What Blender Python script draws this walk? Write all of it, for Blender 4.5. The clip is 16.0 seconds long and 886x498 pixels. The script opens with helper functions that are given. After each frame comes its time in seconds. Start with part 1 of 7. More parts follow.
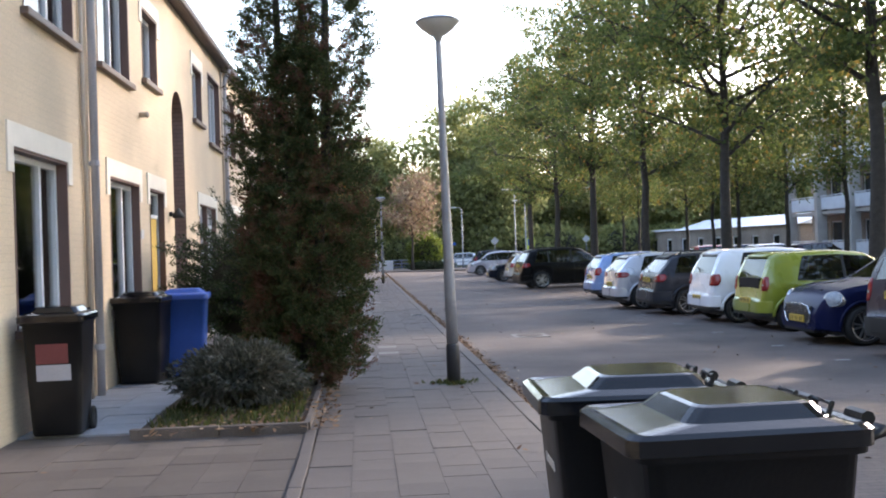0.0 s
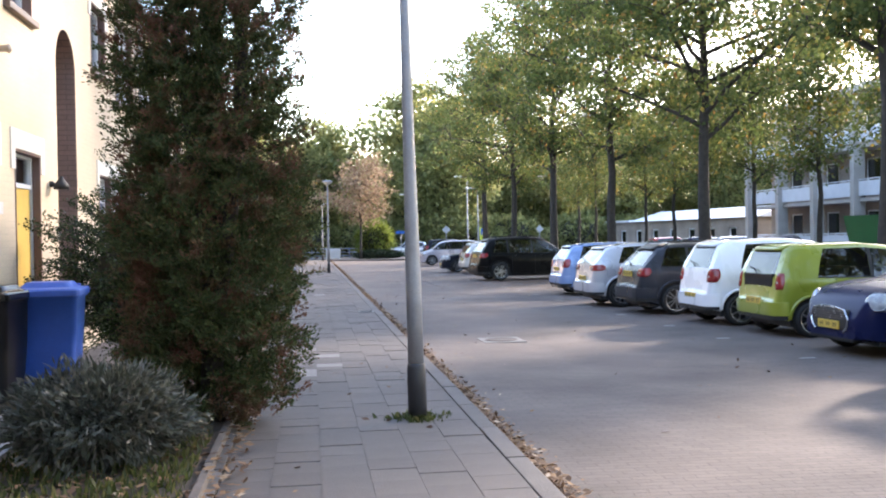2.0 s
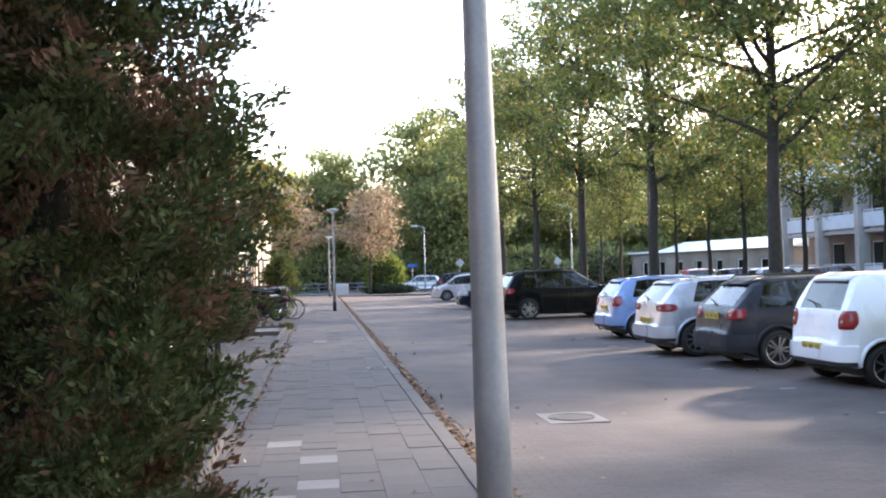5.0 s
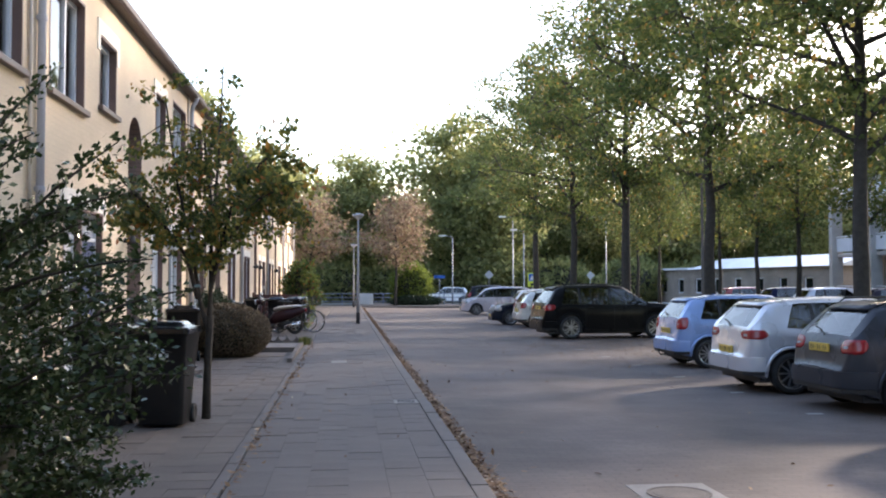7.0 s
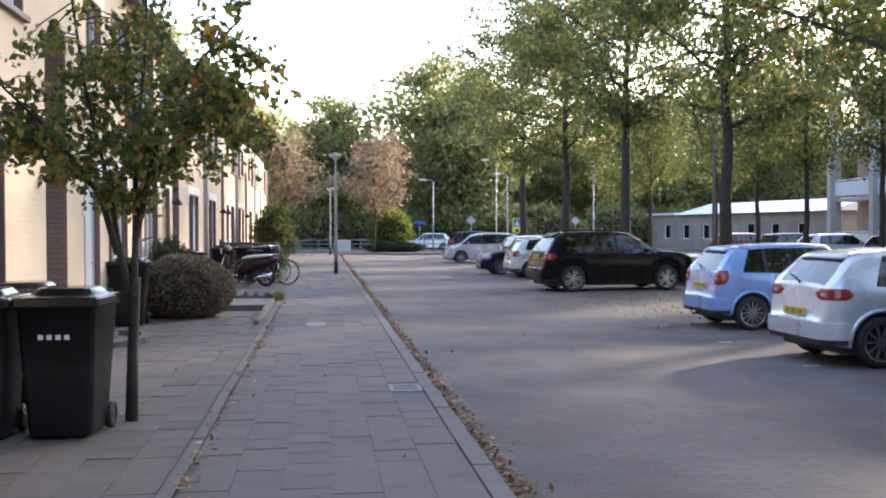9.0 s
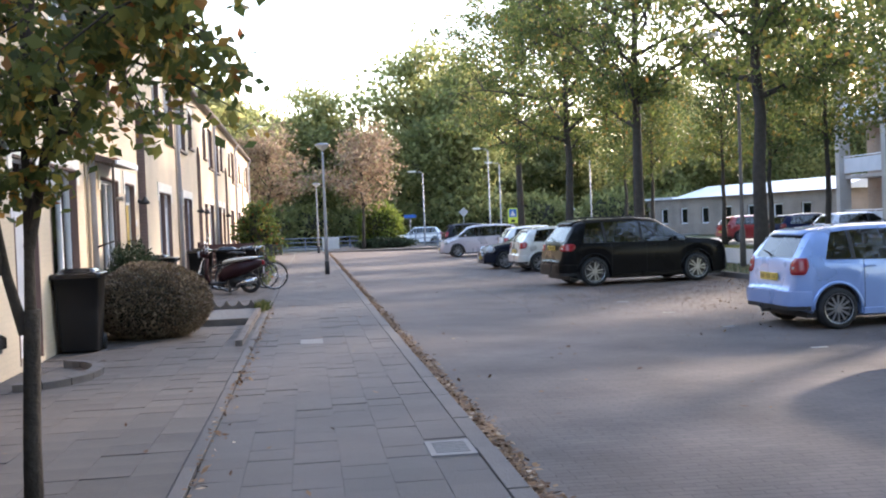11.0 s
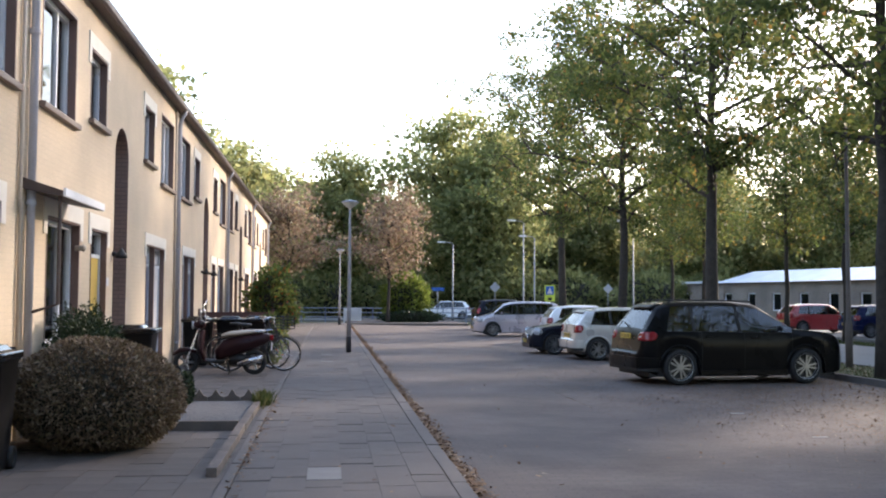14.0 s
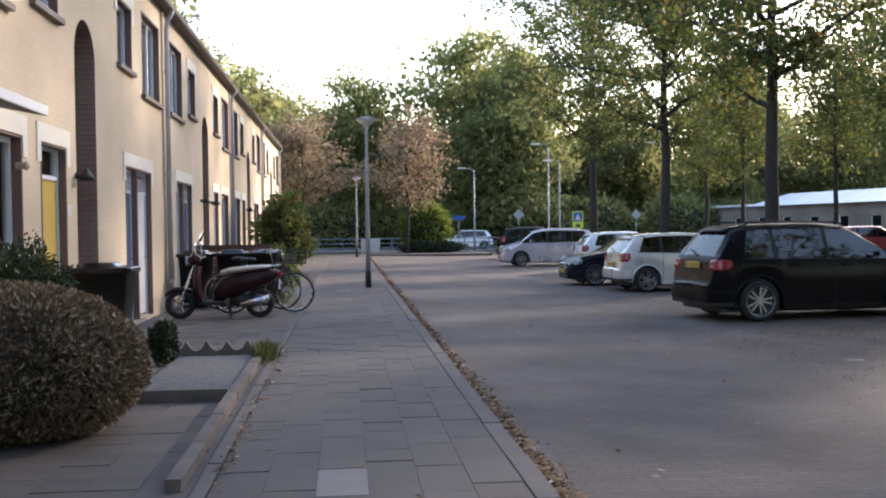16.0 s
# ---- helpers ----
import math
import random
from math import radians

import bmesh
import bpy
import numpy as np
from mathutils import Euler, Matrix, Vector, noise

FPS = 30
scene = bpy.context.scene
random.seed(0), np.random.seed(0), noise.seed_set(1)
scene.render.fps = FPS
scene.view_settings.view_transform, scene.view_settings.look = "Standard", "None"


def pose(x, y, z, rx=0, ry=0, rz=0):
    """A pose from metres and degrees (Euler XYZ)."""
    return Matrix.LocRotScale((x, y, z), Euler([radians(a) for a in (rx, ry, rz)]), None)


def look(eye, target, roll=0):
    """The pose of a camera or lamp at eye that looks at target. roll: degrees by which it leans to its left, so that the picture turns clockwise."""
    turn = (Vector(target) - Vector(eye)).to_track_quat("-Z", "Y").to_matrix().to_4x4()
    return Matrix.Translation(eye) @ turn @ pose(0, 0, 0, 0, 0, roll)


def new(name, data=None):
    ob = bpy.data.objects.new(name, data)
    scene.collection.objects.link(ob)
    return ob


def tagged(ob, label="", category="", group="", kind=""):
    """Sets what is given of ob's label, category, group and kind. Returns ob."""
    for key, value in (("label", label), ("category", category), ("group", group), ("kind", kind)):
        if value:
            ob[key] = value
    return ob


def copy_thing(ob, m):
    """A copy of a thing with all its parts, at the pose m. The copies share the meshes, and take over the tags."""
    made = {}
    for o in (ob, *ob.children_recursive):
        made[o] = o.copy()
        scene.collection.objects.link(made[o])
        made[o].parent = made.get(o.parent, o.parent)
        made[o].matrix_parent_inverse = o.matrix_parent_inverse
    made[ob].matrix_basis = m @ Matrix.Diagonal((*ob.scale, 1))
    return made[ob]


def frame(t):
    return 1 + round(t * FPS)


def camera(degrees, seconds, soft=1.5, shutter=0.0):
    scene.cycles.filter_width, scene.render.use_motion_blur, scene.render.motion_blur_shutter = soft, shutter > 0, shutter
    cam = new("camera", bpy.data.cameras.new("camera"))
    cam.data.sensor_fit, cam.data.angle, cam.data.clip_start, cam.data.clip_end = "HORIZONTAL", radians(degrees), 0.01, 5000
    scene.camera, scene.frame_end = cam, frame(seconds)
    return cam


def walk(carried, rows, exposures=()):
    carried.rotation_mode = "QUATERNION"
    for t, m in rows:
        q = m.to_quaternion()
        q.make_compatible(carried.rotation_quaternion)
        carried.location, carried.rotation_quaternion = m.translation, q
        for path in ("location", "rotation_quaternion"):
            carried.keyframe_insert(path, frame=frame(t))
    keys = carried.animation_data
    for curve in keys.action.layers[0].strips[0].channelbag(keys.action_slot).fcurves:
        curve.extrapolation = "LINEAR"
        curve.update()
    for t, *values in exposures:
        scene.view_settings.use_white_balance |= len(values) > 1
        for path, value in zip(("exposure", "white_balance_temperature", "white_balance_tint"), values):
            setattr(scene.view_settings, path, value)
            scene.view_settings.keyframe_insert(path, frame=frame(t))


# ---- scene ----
cam = camera(49.3, 16.0, soft=2.0)
PATH = [
    (0, (0.251, 1.036, 1.425), (0.415, 3.029, 1.431), -1.8),
    (0.2, (0.265, 1.335, 1.419), (0.473, 3.323, 1.345), -2.0),
    (0.5, (0.287, 1.783, 1.41), (0.543, 3.766, 1.362), -2.3),
    (0.7, (0.287, 2.076, 1.414), (0.56, 4.056, 1.365), -2.1),
    (1, (0.287, 2.515, 1.419), (0.624, 4.486, 1.441), -1.9),
    (1.2, (0.315, 2.797, 1.411), (0.666, 4.766, 1.425), -1.7),
    (1.5, (0.358, 3.22, 1.398), (0.682, 5.193, 1.412), -1.3),
    (1.7, (0.37, 3.527, 1.395), (0.684, 5.502, 1.382), -1.2),
    (2, (0.388, 3.987, 1.39), (0.658, 5.969, 1.371), -1.0),
    (2.2, (0.414, 4.269, 1.389), (0.677, 6.252, 1.367), -1.2),
    (2.5, (0.454, 4.693, 1.387), (0.717, 6.676, 1.342), -1.6),
    (2.7, (0.47, 4.971, 1.389), (0.768, 6.948, 1.36), -1.7),
    (3, (0.495, 5.388, 1.391), (0.8, 7.364, 1.376), -1.8),
    (3.2, (0.504, 5.688, 1.383), (0.816, 7.663, 1.41), -1.8),
    (3.5, (0.518, 6.138, 1.371), (0.794, 8.119, 1.391), -1.7),
    (3.7, (0.531, 6.437, 1.374), (0.772, 8.422, 1.392), -1.4),
    (4, (0.55, 6.886, 1.378), (0.839, 8.864, 1.326), -0.9),
    (4.2, (0.57, 7.143, 1.386), (0.914, 9.113, 1.364), -1.2),
    (4.5, (0.6, 7.529, 1.398), (0.98, 9.493, 1.395), -1.7),
    (4.7, (0.603, 7.823, 1.414), (0.869, 9.805, 1.448), -1.8),
    (6.8, (0.71, 10.76, 1.415), (0.933, 12.746, 1.494), -0.6),
    (7, (0.689, 11.041, 1.442), (0.889, 13.029, 1.517), -0.1),
    (7.2, (0.673, 11.339, 1.432), (0.849, 13.331, 1.471), 0.1),
    (7.5, (0.649, 11.786, 1.416), (0.821, 13.779, 1.445), 0.3),
    (7.7, (0.657, 12.086, 1.409), (0.887, 14.072, 1.423), 0.1),
    (8, (0.669, 12.535, 1.399), (0.928, 14.518, 1.386), -0.3),
    (8.2, (0.671, 12.847, 1.42), (0.898, 14.834, 1.385), 0.6),
    (10.3, (0.57, 15.825, 1.49), (0.868, 17.802, 1.451), -1.7),
    (10.5, (0.555, 16.101, 1.461), (0.823, 18.082, 1.443), -1.2),
    (10.8, (0.561, 16.551, 1.461), (0.829, 18.53, 1.358), -1.8),
    (11, (0.565, 16.851, 1.461), (0.842, 18.831, 1.409), -2.2),
    (11.2, (0.574, 17.132, 1.461), (0.865, 19.11, 1.458), -1.9),
    (11.3, (0.578, 17.272, 1.46), (0.855, 19.253, 1.434), -1.8),
    (11.5, (0.587, 17.553, 1.46), (0.808, 19.537, 1.333), -1.5),
    (11.7, (0.589, 17.861, 1.462), (0.793, 19.85, 1.406), -0.6),
    (11.8, (0.59, 18.015, 1.463), (0.805, 20.003, 1.438), -0.1),
    (12, (0.592, 18.323, 1.465), (0.839, 20.308, 1.476), 0.8),
    (12.2, (0.602, 18.607, 1.462), (0.895, 20.586, 1.494), 0.8),
    (12.5, (0.616, 19.034, 1.457), (0.931, 21.009, 1.486), 0.9),
    (12.8, (0.609, 19.493, 1.465), (0.897, 21.472, 1.477), 1.1),
    (13, (0.604, 19.799, 1.471), (0.896, 21.777, 1.493), 1.3),
    (13.2, (0.617, 20.049, 1.479), (0.912, 22.028, 1.481), 1.0),
    (13.5, (0.637, 20.425, 1.491), (0.874, 22.41, 1.552), 0.6),
    (13.8, (0.604, 20.875, 1.487), (0.819, 22.862, 1.564), 0.4),
    (14, (0.582, 21.175, 1.485), (0.817, 23.159, 1.587), 0.3),
    (14.2, (0.594, 21.437, 1.479), (0.845, 23.42, 1.549), 0.0),
    (14.5, (0.611, 21.83, 1.47), (0.874, 23.81, 1.56), -0.4),
    (14.8, (0.579, 22.291, 1.465), (0.832, 24.271, 1.591), -0.5),
    (15, (0.558, 22.599, 1.461), (0.804, 24.578, 1.611), -0.6),
    (15.2, (0.567, 22.876, 1.452), (0.802, 24.858, 1.576), -0.8),
    (15.5, (0.58, 23.291, 1.438), (0.796, 25.277, 1.513), -1.0),
    (15.8, (0.593, 23.725, 1.434), (0.779, 25.716, 1.404), -0.8),
    (16, (0.601, 24.015, 1.432), (0.802, 26.004, 1.389), -0.7),
]
LIGHT_METER = ((0, 2.38), (0.5, 2.76), (1.5, 2.88), (2.5, 2.92), (4.5, 2.91), (7, 2.22), (7.5, 2.39), (8, 2.52), (10.5, 2.61), (11.5, 2.76), (12, 2.69), (13, 2.52), (14, 2.15), (14.5, 2.09), (15.5, 1.55), (16, 1.99))
walk(cam, [(t, look(eye, target, roll)) for t, eye, target, roll in PATH], exposures=[(t, e, 6600, 18) for t, e in LIGHT_METER])

# ---- world, sun, exposure ----
SUN_ROT, SUN_EL = radians(52), radians(21)
world = bpy.data.worlds.new("sky")
scene.world = world
world.use_nodes = True
wn = world.node_tree.nodes
wl = world.node_tree.links
sky = wn.new("ShaderNodeTexSky")
sky.sky_type = "NISHITA"
sky.sun_disc = False
sky.sun_elevation = SUN_EL
sky.sun_rotation = SUN_ROT
sky.air_density = 1.2
sky.dust_density = 1.2
wn["Background"].inputs["Strength"].default_value = 0.15
wl.new(sky.outputs["Color"], wn["Background"].inputs["Color"])
sun_data = bpy.data.lights.new("sun", "SUN")
sun_data.energy = 1.65
sun_data.angle = radians(3.6)
sun_data.color = (1.0, 0.87, 0.7)
sun = new("sun", sun_data)
sun_dir = Vector((math.sin(SUN_ROT) * math.cos(SUN_EL), math.cos(SUN_ROT) * math.cos(SUN_EL), math.sin(SUN_EL)))
sun.matrix_world = look(sun_dir * 60 + Vector((0, 30, 0)), (0, 30, 0))

# ---- materials ----
def nodes_of(name):
    m = bpy.data.materials.new(name)
    m.use_nodes = True
    nt = m.node_tree
    return m, nt.nodes, nt.links, nt.nodes["Principled BSDF"]


def surf(name, c1, c2=None, scale=6.0, rough=0.6, metal=0.0, bump=0.15, fine=60.0, spec=0.5, island=False, rand=0.0, coat=0.0, coords="Object"):
    """A surface that varies at two scales, with fine relief."""
    m, n, l, b = nodes_of(name)
    c2 = c2 or tuple(c * 0.8 for c in c1)
    tc = n.new("ShaderNodeTexCoord")
    big, small = n.new("ShaderNodeTexNoise"), n.new("ShaderNodeTexNoise")
    big.inputs["Scale"].default_value, small.inputs["Scale"].default_value = scale, fine
    big.inputs["Detail"].default_value = 6
    for t in (big, small):
        l.new(tc.outputs[coords], t.inputs["Vector"])
    mixf = n.new("ShaderNodeMath")
    mixf.operation = "MULTIPLY_ADD"
    mixf.inputs[1].default_value, mixf.inputs[2].default_value = 0.35, 0.0
    l.new(small.outputs["Fac"], mixf.inputs[0])
    add = n.new("ShaderNodeMath")
    add.operation = "MULTIPLY_ADD"
    add.inputs[1].default_value = 0.65
    l.new(big.outputs["Fac"], add.inputs[0])
    l.new(mixf.outputs[0], add.inputs[2])
    ramp = n.new("ShaderNodeValToRGB")
    ramp.color_ramp.elements[0].position, ramp.color_ramp.elements[1].position = 0.34, 0.66
    ramp.color_ramp.elements[0].color, ramp.color_ramp.elements[1].color = (*c2, 1), (*c1, 1)
    l.new(add.outputs[0], ramp.inputs["Fac"])
    out = ramp.outputs["Color"]
    if island or rand:
        hsv = n.new("ShaderNodeHueSaturation")
        src = n.new("ShaderNodeNewGeometry").outputs["Random Per Island"] if island else n.new("ShaderNodeObjectInfo").outputs["Random"]
        mr = n.new("ShaderNodeMapRange")
        amount = rand or 0.15
        mr.inputs["To Min"].default_value, mr.inputs["To Max"].default_value = 1 - amount, 1 + amount
        l.new(src, mr.inputs["Value"])
        l.new(mr.outputs[0], hsv.inputs["Value"])
        l.new(out, hsv.inputs["Color"])
        out = hsv.outputs["Color"]
    l.new(out, b.inputs["Base Color"])
    rr = n.new("ShaderNodeMapRange")
    rr.inputs["To Min"].default_value, rr.inputs["To Max"].default_value = max(rough - 0.08, 0.02), min(rough + 0.1, 1)
    l.new(big.outputs["Fac"], rr.inputs["Value"])
    l.new(rr.outputs[0], b.inputs["Roughness"])
    b.inputs["Metallic"].default_value = metal
    b.inputs["Specular IOR Level"].default_value = spec
    b.inputs["Coat Weight"].default_value = coat
    b.inputs["Coat Roughness"].default_value = 0.05
    if bump:
        bp = n.new("ShaderNodeBump")
        bp.inputs["Strength"].default_value, bp.inputs["Distance"].default_value = bump, 0.01
        l.new(small.outputs["Fac"], bp.inputs["Height"])
        l.new(bp.outputs["Normal"], b.inputs["Normal"])
    return m


def brick_surf(name, c1, c2, mortar, bw, bh, gap, plane, rough=0.85, bump=0.5, offset=0.5, dirt=0.25):
    """Courses of bricks or pavers in relief, with a larger staining over them. plane: the object axes along and up the courses."""
    m, n, l, b = nodes_of(name)
    tc = n.new("ShaderNodeTexCoord")
    sep, com = n.new("ShaderNodeSeparateXYZ"), n.new("ShaderNodeCombineXYZ")
    l.new(tc.outputs["Object"], sep.inputs[0])
    l.new(sep.outputs[plane[0]], com.inputs[0])
    l.new(sep.outputs[plane[1]], com.inputs[1])
    br = n.new("ShaderNodeTexBrick")
    br.offset = offset
    br.inputs["Scale"].default_value = 1.0
    br.inputs["Brick Width"].default_value, br.inputs["Row Height"].default_value = bw, bh
    br.inputs["Mortar Size"].default_value, br.inputs["Mortar Smooth"].default_value = gap, 0.3
    br.inputs["Color1"].default_value, br.inputs["Color2"].default_value, br.inputs["Mortar"].default_value = (*c1, 1), (*c2, 1), (*mortar, 1)
    l.new(com.outputs[0], br.inputs["Vector"])
    big, fine = n.new("ShaderNodeTexNoise"), n.new("ShaderNodeTexNoise")
    big.inputs["Scale"].default_value, fine.inputs["Scale"].default_value = 0.7, 45
    big.inputs["Detail"].default_value = 8
    for t in (big, fine):
        l.new(tc.outputs["Object"], t.inputs["Vector"])
    mr = n.new("ShaderNodeMapRange")
    mr.inputs["From Min"].default_value, mr.inputs["From Max"].default_value = 0.3, 0.7
    mr.inputs["To Min"].default_value, mr.inputs["To Max"].default_value = 1 - dirt, 1 + dirt * 0.6
    l.new(big.outputs["Fac"], mr.inputs["Value"])
    mr2 = n.new("ShaderNodeMapRange")
    mr2.inputs["To Min"].default_value, mr2.inputs["To Max"].default_value = 0.8, 1.2
    l.new(fine.outputs["Fac"], mr2.inputs["Value"])
    mul = n.new("ShaderNodeMath")
    mul.operation = "MULTIPLY"
    l.new(mr.outputs[0], mul.inputs[0])
    l.new(mr2.outputs[0], mul.inputs[1])
    hsv = n.new("ShaderNodeHueSaturation")
    l.new(mul.outputs[0], hsv.inputs["Value"])
    l.new(br.outputs["Color"], hsv.inputs["Color"])
    l.new(hsv.outputs["Color"], b.inputs["Base Color"])
    b.inputs["Roughness"].default_value = rough
    h = n.new("ShaderNodeMath")
    h.operation = "MULTIPLY_ADD"
    h.inputs[1].default_value = -1.0
    l.new(br.outputs["Fac"], h.inputs[0])
    sc = n.new("ShaderNodeMath")
    sc.operation = "MULTIPLY"
    sc.inputs[1].default_value = 0.35
    l.new(fine.outputs["Fac"], sc.inputs[0])
    l.new(sc.outputs[0], h.inputs[2])
    bp = n.new("ShaderNodeBump")
    bp.inputs["Strength"].default_value, bp.inputs["Distance"].default_value = bump, 0.006
    l.new(h.outputs[0], bp.inputs["Height"])
    l.new(bp.outputs["Normal"], b.inputs["Normal"])
    return m


def leaf_surf(name, stops, rough=0.5, through_light=0.55, patch=None):
    """Leaves whose colour differs from leaf to leaf; light comes through them."""
    m, n, l, b = nodes_of(name)
    geo = n.new("ShaderNodeNewGeometry")
    ramp = n.new("ShaderNodeValToRGB")
    e = ramp.color_ramp.elements
    e[0].position, e[0].color = stops[0][0], (*stops[0][1], 1)
    e[1].position, e[1].color = stops[-1][0], (*stops[-1][1], 1)
    for p, c in stops[1:-1]:
        k = e.new(p)
        k.color = (*c, 1)
    l.new(geo.outputs["Random Per Island"], ramp.inputs["Fac"])
    colour = ramp.outputs["Color"]
    if patch:
        tc, ns, pr, mx = n.new("ShaderNodeTexCoord"), n.new("ShaderNodeTexNoise"), n.new("ShaderNodeMapRange"), n.new("ShaderNodeMix")
        mx.data_type = "RGBA"
        ns.inputs["Scale"].default_value, ns.inputs["Detail"].default_value = patch[1], 3
        pr.inputs["From Min"].default_value, pr.inputs["From Max"].default_value, pr.inputs["To Max"].default_value = patch[2], patch[2] + 0.12, 0.85
        l.new(tc.outputs["Object"], ns.inputs["Vector"])
        l.new(ns.outputs["Fac"], pr.inputs["Value"])
        l.new(pr.outputs[0], mx.inputs["Factor"])
        l.new(colour, mx.inputs["A"])
        mx.inputs["B"].default_value = (*patch[0], 1)
        colour = mx.outputs["Result"]
    l.new(colour, b.inputs["Base Color"])
    b.inputs["Roughness"].default_value = rough
    b.inputs["Specular IOR Level"].default_value = 0.3
    tr = n.new("ShaderNodeBsdfTranslucent")
    l.new(colour, tr.inputs["Color"])
    mix = n.new("ShaderNodeMixShader")
    mix.inputs["Fac"].default_value = through_light
    l.new(b.outputs[0], mix.inputs[1])
    l.new(tr.outputs[0], mix.inputs[2])
    l.new(mix.outputs[0], n["Material Output"].inputs["Surface"])
    return m


def glass_surf(name, tint=(0.8, 0.85, 0.88), rough=0.02, mixin=0.75):
    """A window pane: mostly clear, with a mirror's gloss."""
    m, n, l, b = nodes_of(name)
    tb = n.new("ShaderNodeBsdfTransparent")
    tb.inputs["Color"].default_value = (*tint, 1)
    gl = n.new("ShaderNodeBsdfGlossy")
    gl.inputs["Roughness"].default_value = rough
    fr = n.new("ShaderNodeFresnel")
    fr.inputs["IOR"].default_value = 1.9
    mix = n.new("ShaderNodeMixShader")
    l.new(fr.outputs[0], mix.inputs["Fac"])
    l.new(tb.outputs[0], mix.inputs[1])
    l.new(gl.outputs[0], mix.inputs[2])
    l.new(mix.outputs[0], n["Material Output"].inputs["Surface"])
    return m


def paint(name, c, metal=0.0, rough=0.3):
    dark = max(c) < 0.06
    return surf(name, c, tuple(v * 0.93 for v in c), scale=2.0, rough=rough, metal=metal, bump=0.0, coat=0.06 if dark else 0.8, spec=0.1 if dark else 0.5)


M = {}
M["wall"] = brick_surf("painted_brick", (0.645, 0.53, 0.385), (0.625, 0.512, 0.37), (0.6, 0.495, 0.36), 0.22, 0.066, 0.006, (1, 2), bump=0.22, dirt=0.13)
M["passage"] = brick_surf("brown_brick", (0.32, 0.215, 0.18), (0.27, 0.185, 0.155), (0.19, 0.14, 0.12), 0.22, 0.066, 0.006, (0, 2))
M["plaster"] = surf("cream_plaster", (0.8, 0.76, 0.68), (0.72, 0.68, 0.6), scale=3, rough=0.8)
M["sill"] = surf("brown_sill_tile", (0.16, 0.11, 0.09), scale=8, rough=0.5)
M["fascia"] = surf("dark_brown_board", (0.075, 0.05, 0.045), scale=4, rough=0.55)
M["reveal"] = surf("red_brown_reveal_paint", (0.17, 0.1, 0.085), (0.13, 0.078, 0.066), scale=4, rough=0.5, bump=0.05)
M["rooftile"] = surf("dark_roof_tile", (0.09, 0.07, 0.065), scale=5, rough=0.75)
M["white_frame"] = surf("white_plastic_frame", (0.72, 0.74, 0.78), (0.66, 0.68, 0.73), scale=3, rough=0.4, bump=0.02)
M["pipe"] = surf("grey_pipe", (0.46, 0.46, 0.5), (0.38, 0.38, 0.42), scale=5, rough=0.5, bump=0.05)
M["pipe_tan"] = surf("tan_pipe", (0.5, 0.42, 0.34), scale=5, rough=0.6)
M["glass"] = glass_surf("window_glass")
M["room"] = surf("dim_room_wall", (0.3, 0.28, 0.26), scale=2, rough=0.9)
M["curtain"] = surf("net_curtain", (0.76, 0.76, 0.75), (0.64, 0.64, 0.64), scale=14, rough=0.9)
M["yellow_door"] = surf("yellow_door_paint", (0.72, 0.5, 0.12), scale=3, rough=0.4, bump=0.03)
M["blue_door"] = surf("navy_door_paint", (0.045, 0.07, 0.16), scale=3, rough=0.4, bump=0.03)
M["white_door"] = surf("white_door_paint", (0.72, 0.72, 0.74), scale=3, rough=0.4, bump=0.03)
M["tile"] = surf("grey_paving", (0.112, 0.098, 0.093), (0.08, 0.07, 0.066), scale=1.4, rough=0.85, bump=0.5, fine=90, rand=0.07, coords="Object")
M["tile_stuff"] = surf("grey_paving_far", (0.112, 0.098, 0.093), (0.08, 0.07, 0.066), scale=1.4, rough=0.85, bump=0.5, fine=90, island=True, rand=0.07)
M["tile_light"] = surf("light_paving", (0.21, 0.198, 0.192), (0.165, 0.155, 0.15), scale=3, rough=0.85, bump=0.4, fine=90)
M["worn_sheen_frame"] = surf("worn_cover_frame", (0.2, 0.185, 0.175), (0.14, 0.13, 0.122), scale=5, rough=0.7, bump=0.4)
M["yard"] = surf("brown_paving", (0.118, 0.099, 0.088), (0.078, 0.066, 0.059), scale=1.6, rough=0.88, bump=0.5, fine=90, rand=0.13)
M["yard_stuff"] = surf("brown_paving_far", (0.118, 0.099, 0.088), (0.078, 0.066, 0.059), scale=1.6, rough=0.88, bump=0.5, fine=90, island=True, rand=0.13)
M["joint"] = surf("sandy_joint", (0.105, 0.091, 0.085), (0.075, 0.065, 0.06), scale=9, rough=0.95, bump=0.6)
M["kerb"] = surf("concrete_kerb", (0.122, 0.108, 0.102), (0.088, 0.078, 0.073), scale=4, rough=0.85, bump=0.4, rand=0.08)
M["edge"] = surf("weathered_edging", (0.15, 0.125, 0.11), (0.085, 0.072, 0.064), scale=4, rough=0.9, bump=0.5, rand=0.1)
M["road"] = brick_surf("road_pavers", (0.12, 0.095, 0.086), (0.1, 0.08, 0.073), (0.077, 0.061, 0.055), 0.21, 0.075, 0.006, (0, 1), bump=0.55, dirt=0.42)
M["asphalt"] = surf("grey_asphalt", (0.21, 0.205, 0.2), (0.16, 0.155, 0.15), scale=1.2, rough=0.9, bump=0.4)
M["grass_soil"] = surf("grass_ground", (0.09, 0.11, 0.035), (0.06, 0.055, 0.03), scale=1.5, rough=0.95, bump=0.8)
M["soil"] = surf("dark_soil", (0.07, 0.05, 0.035), (0.035, 0.028, 0.02), scale=6, rough=0.95, bump=0.8)
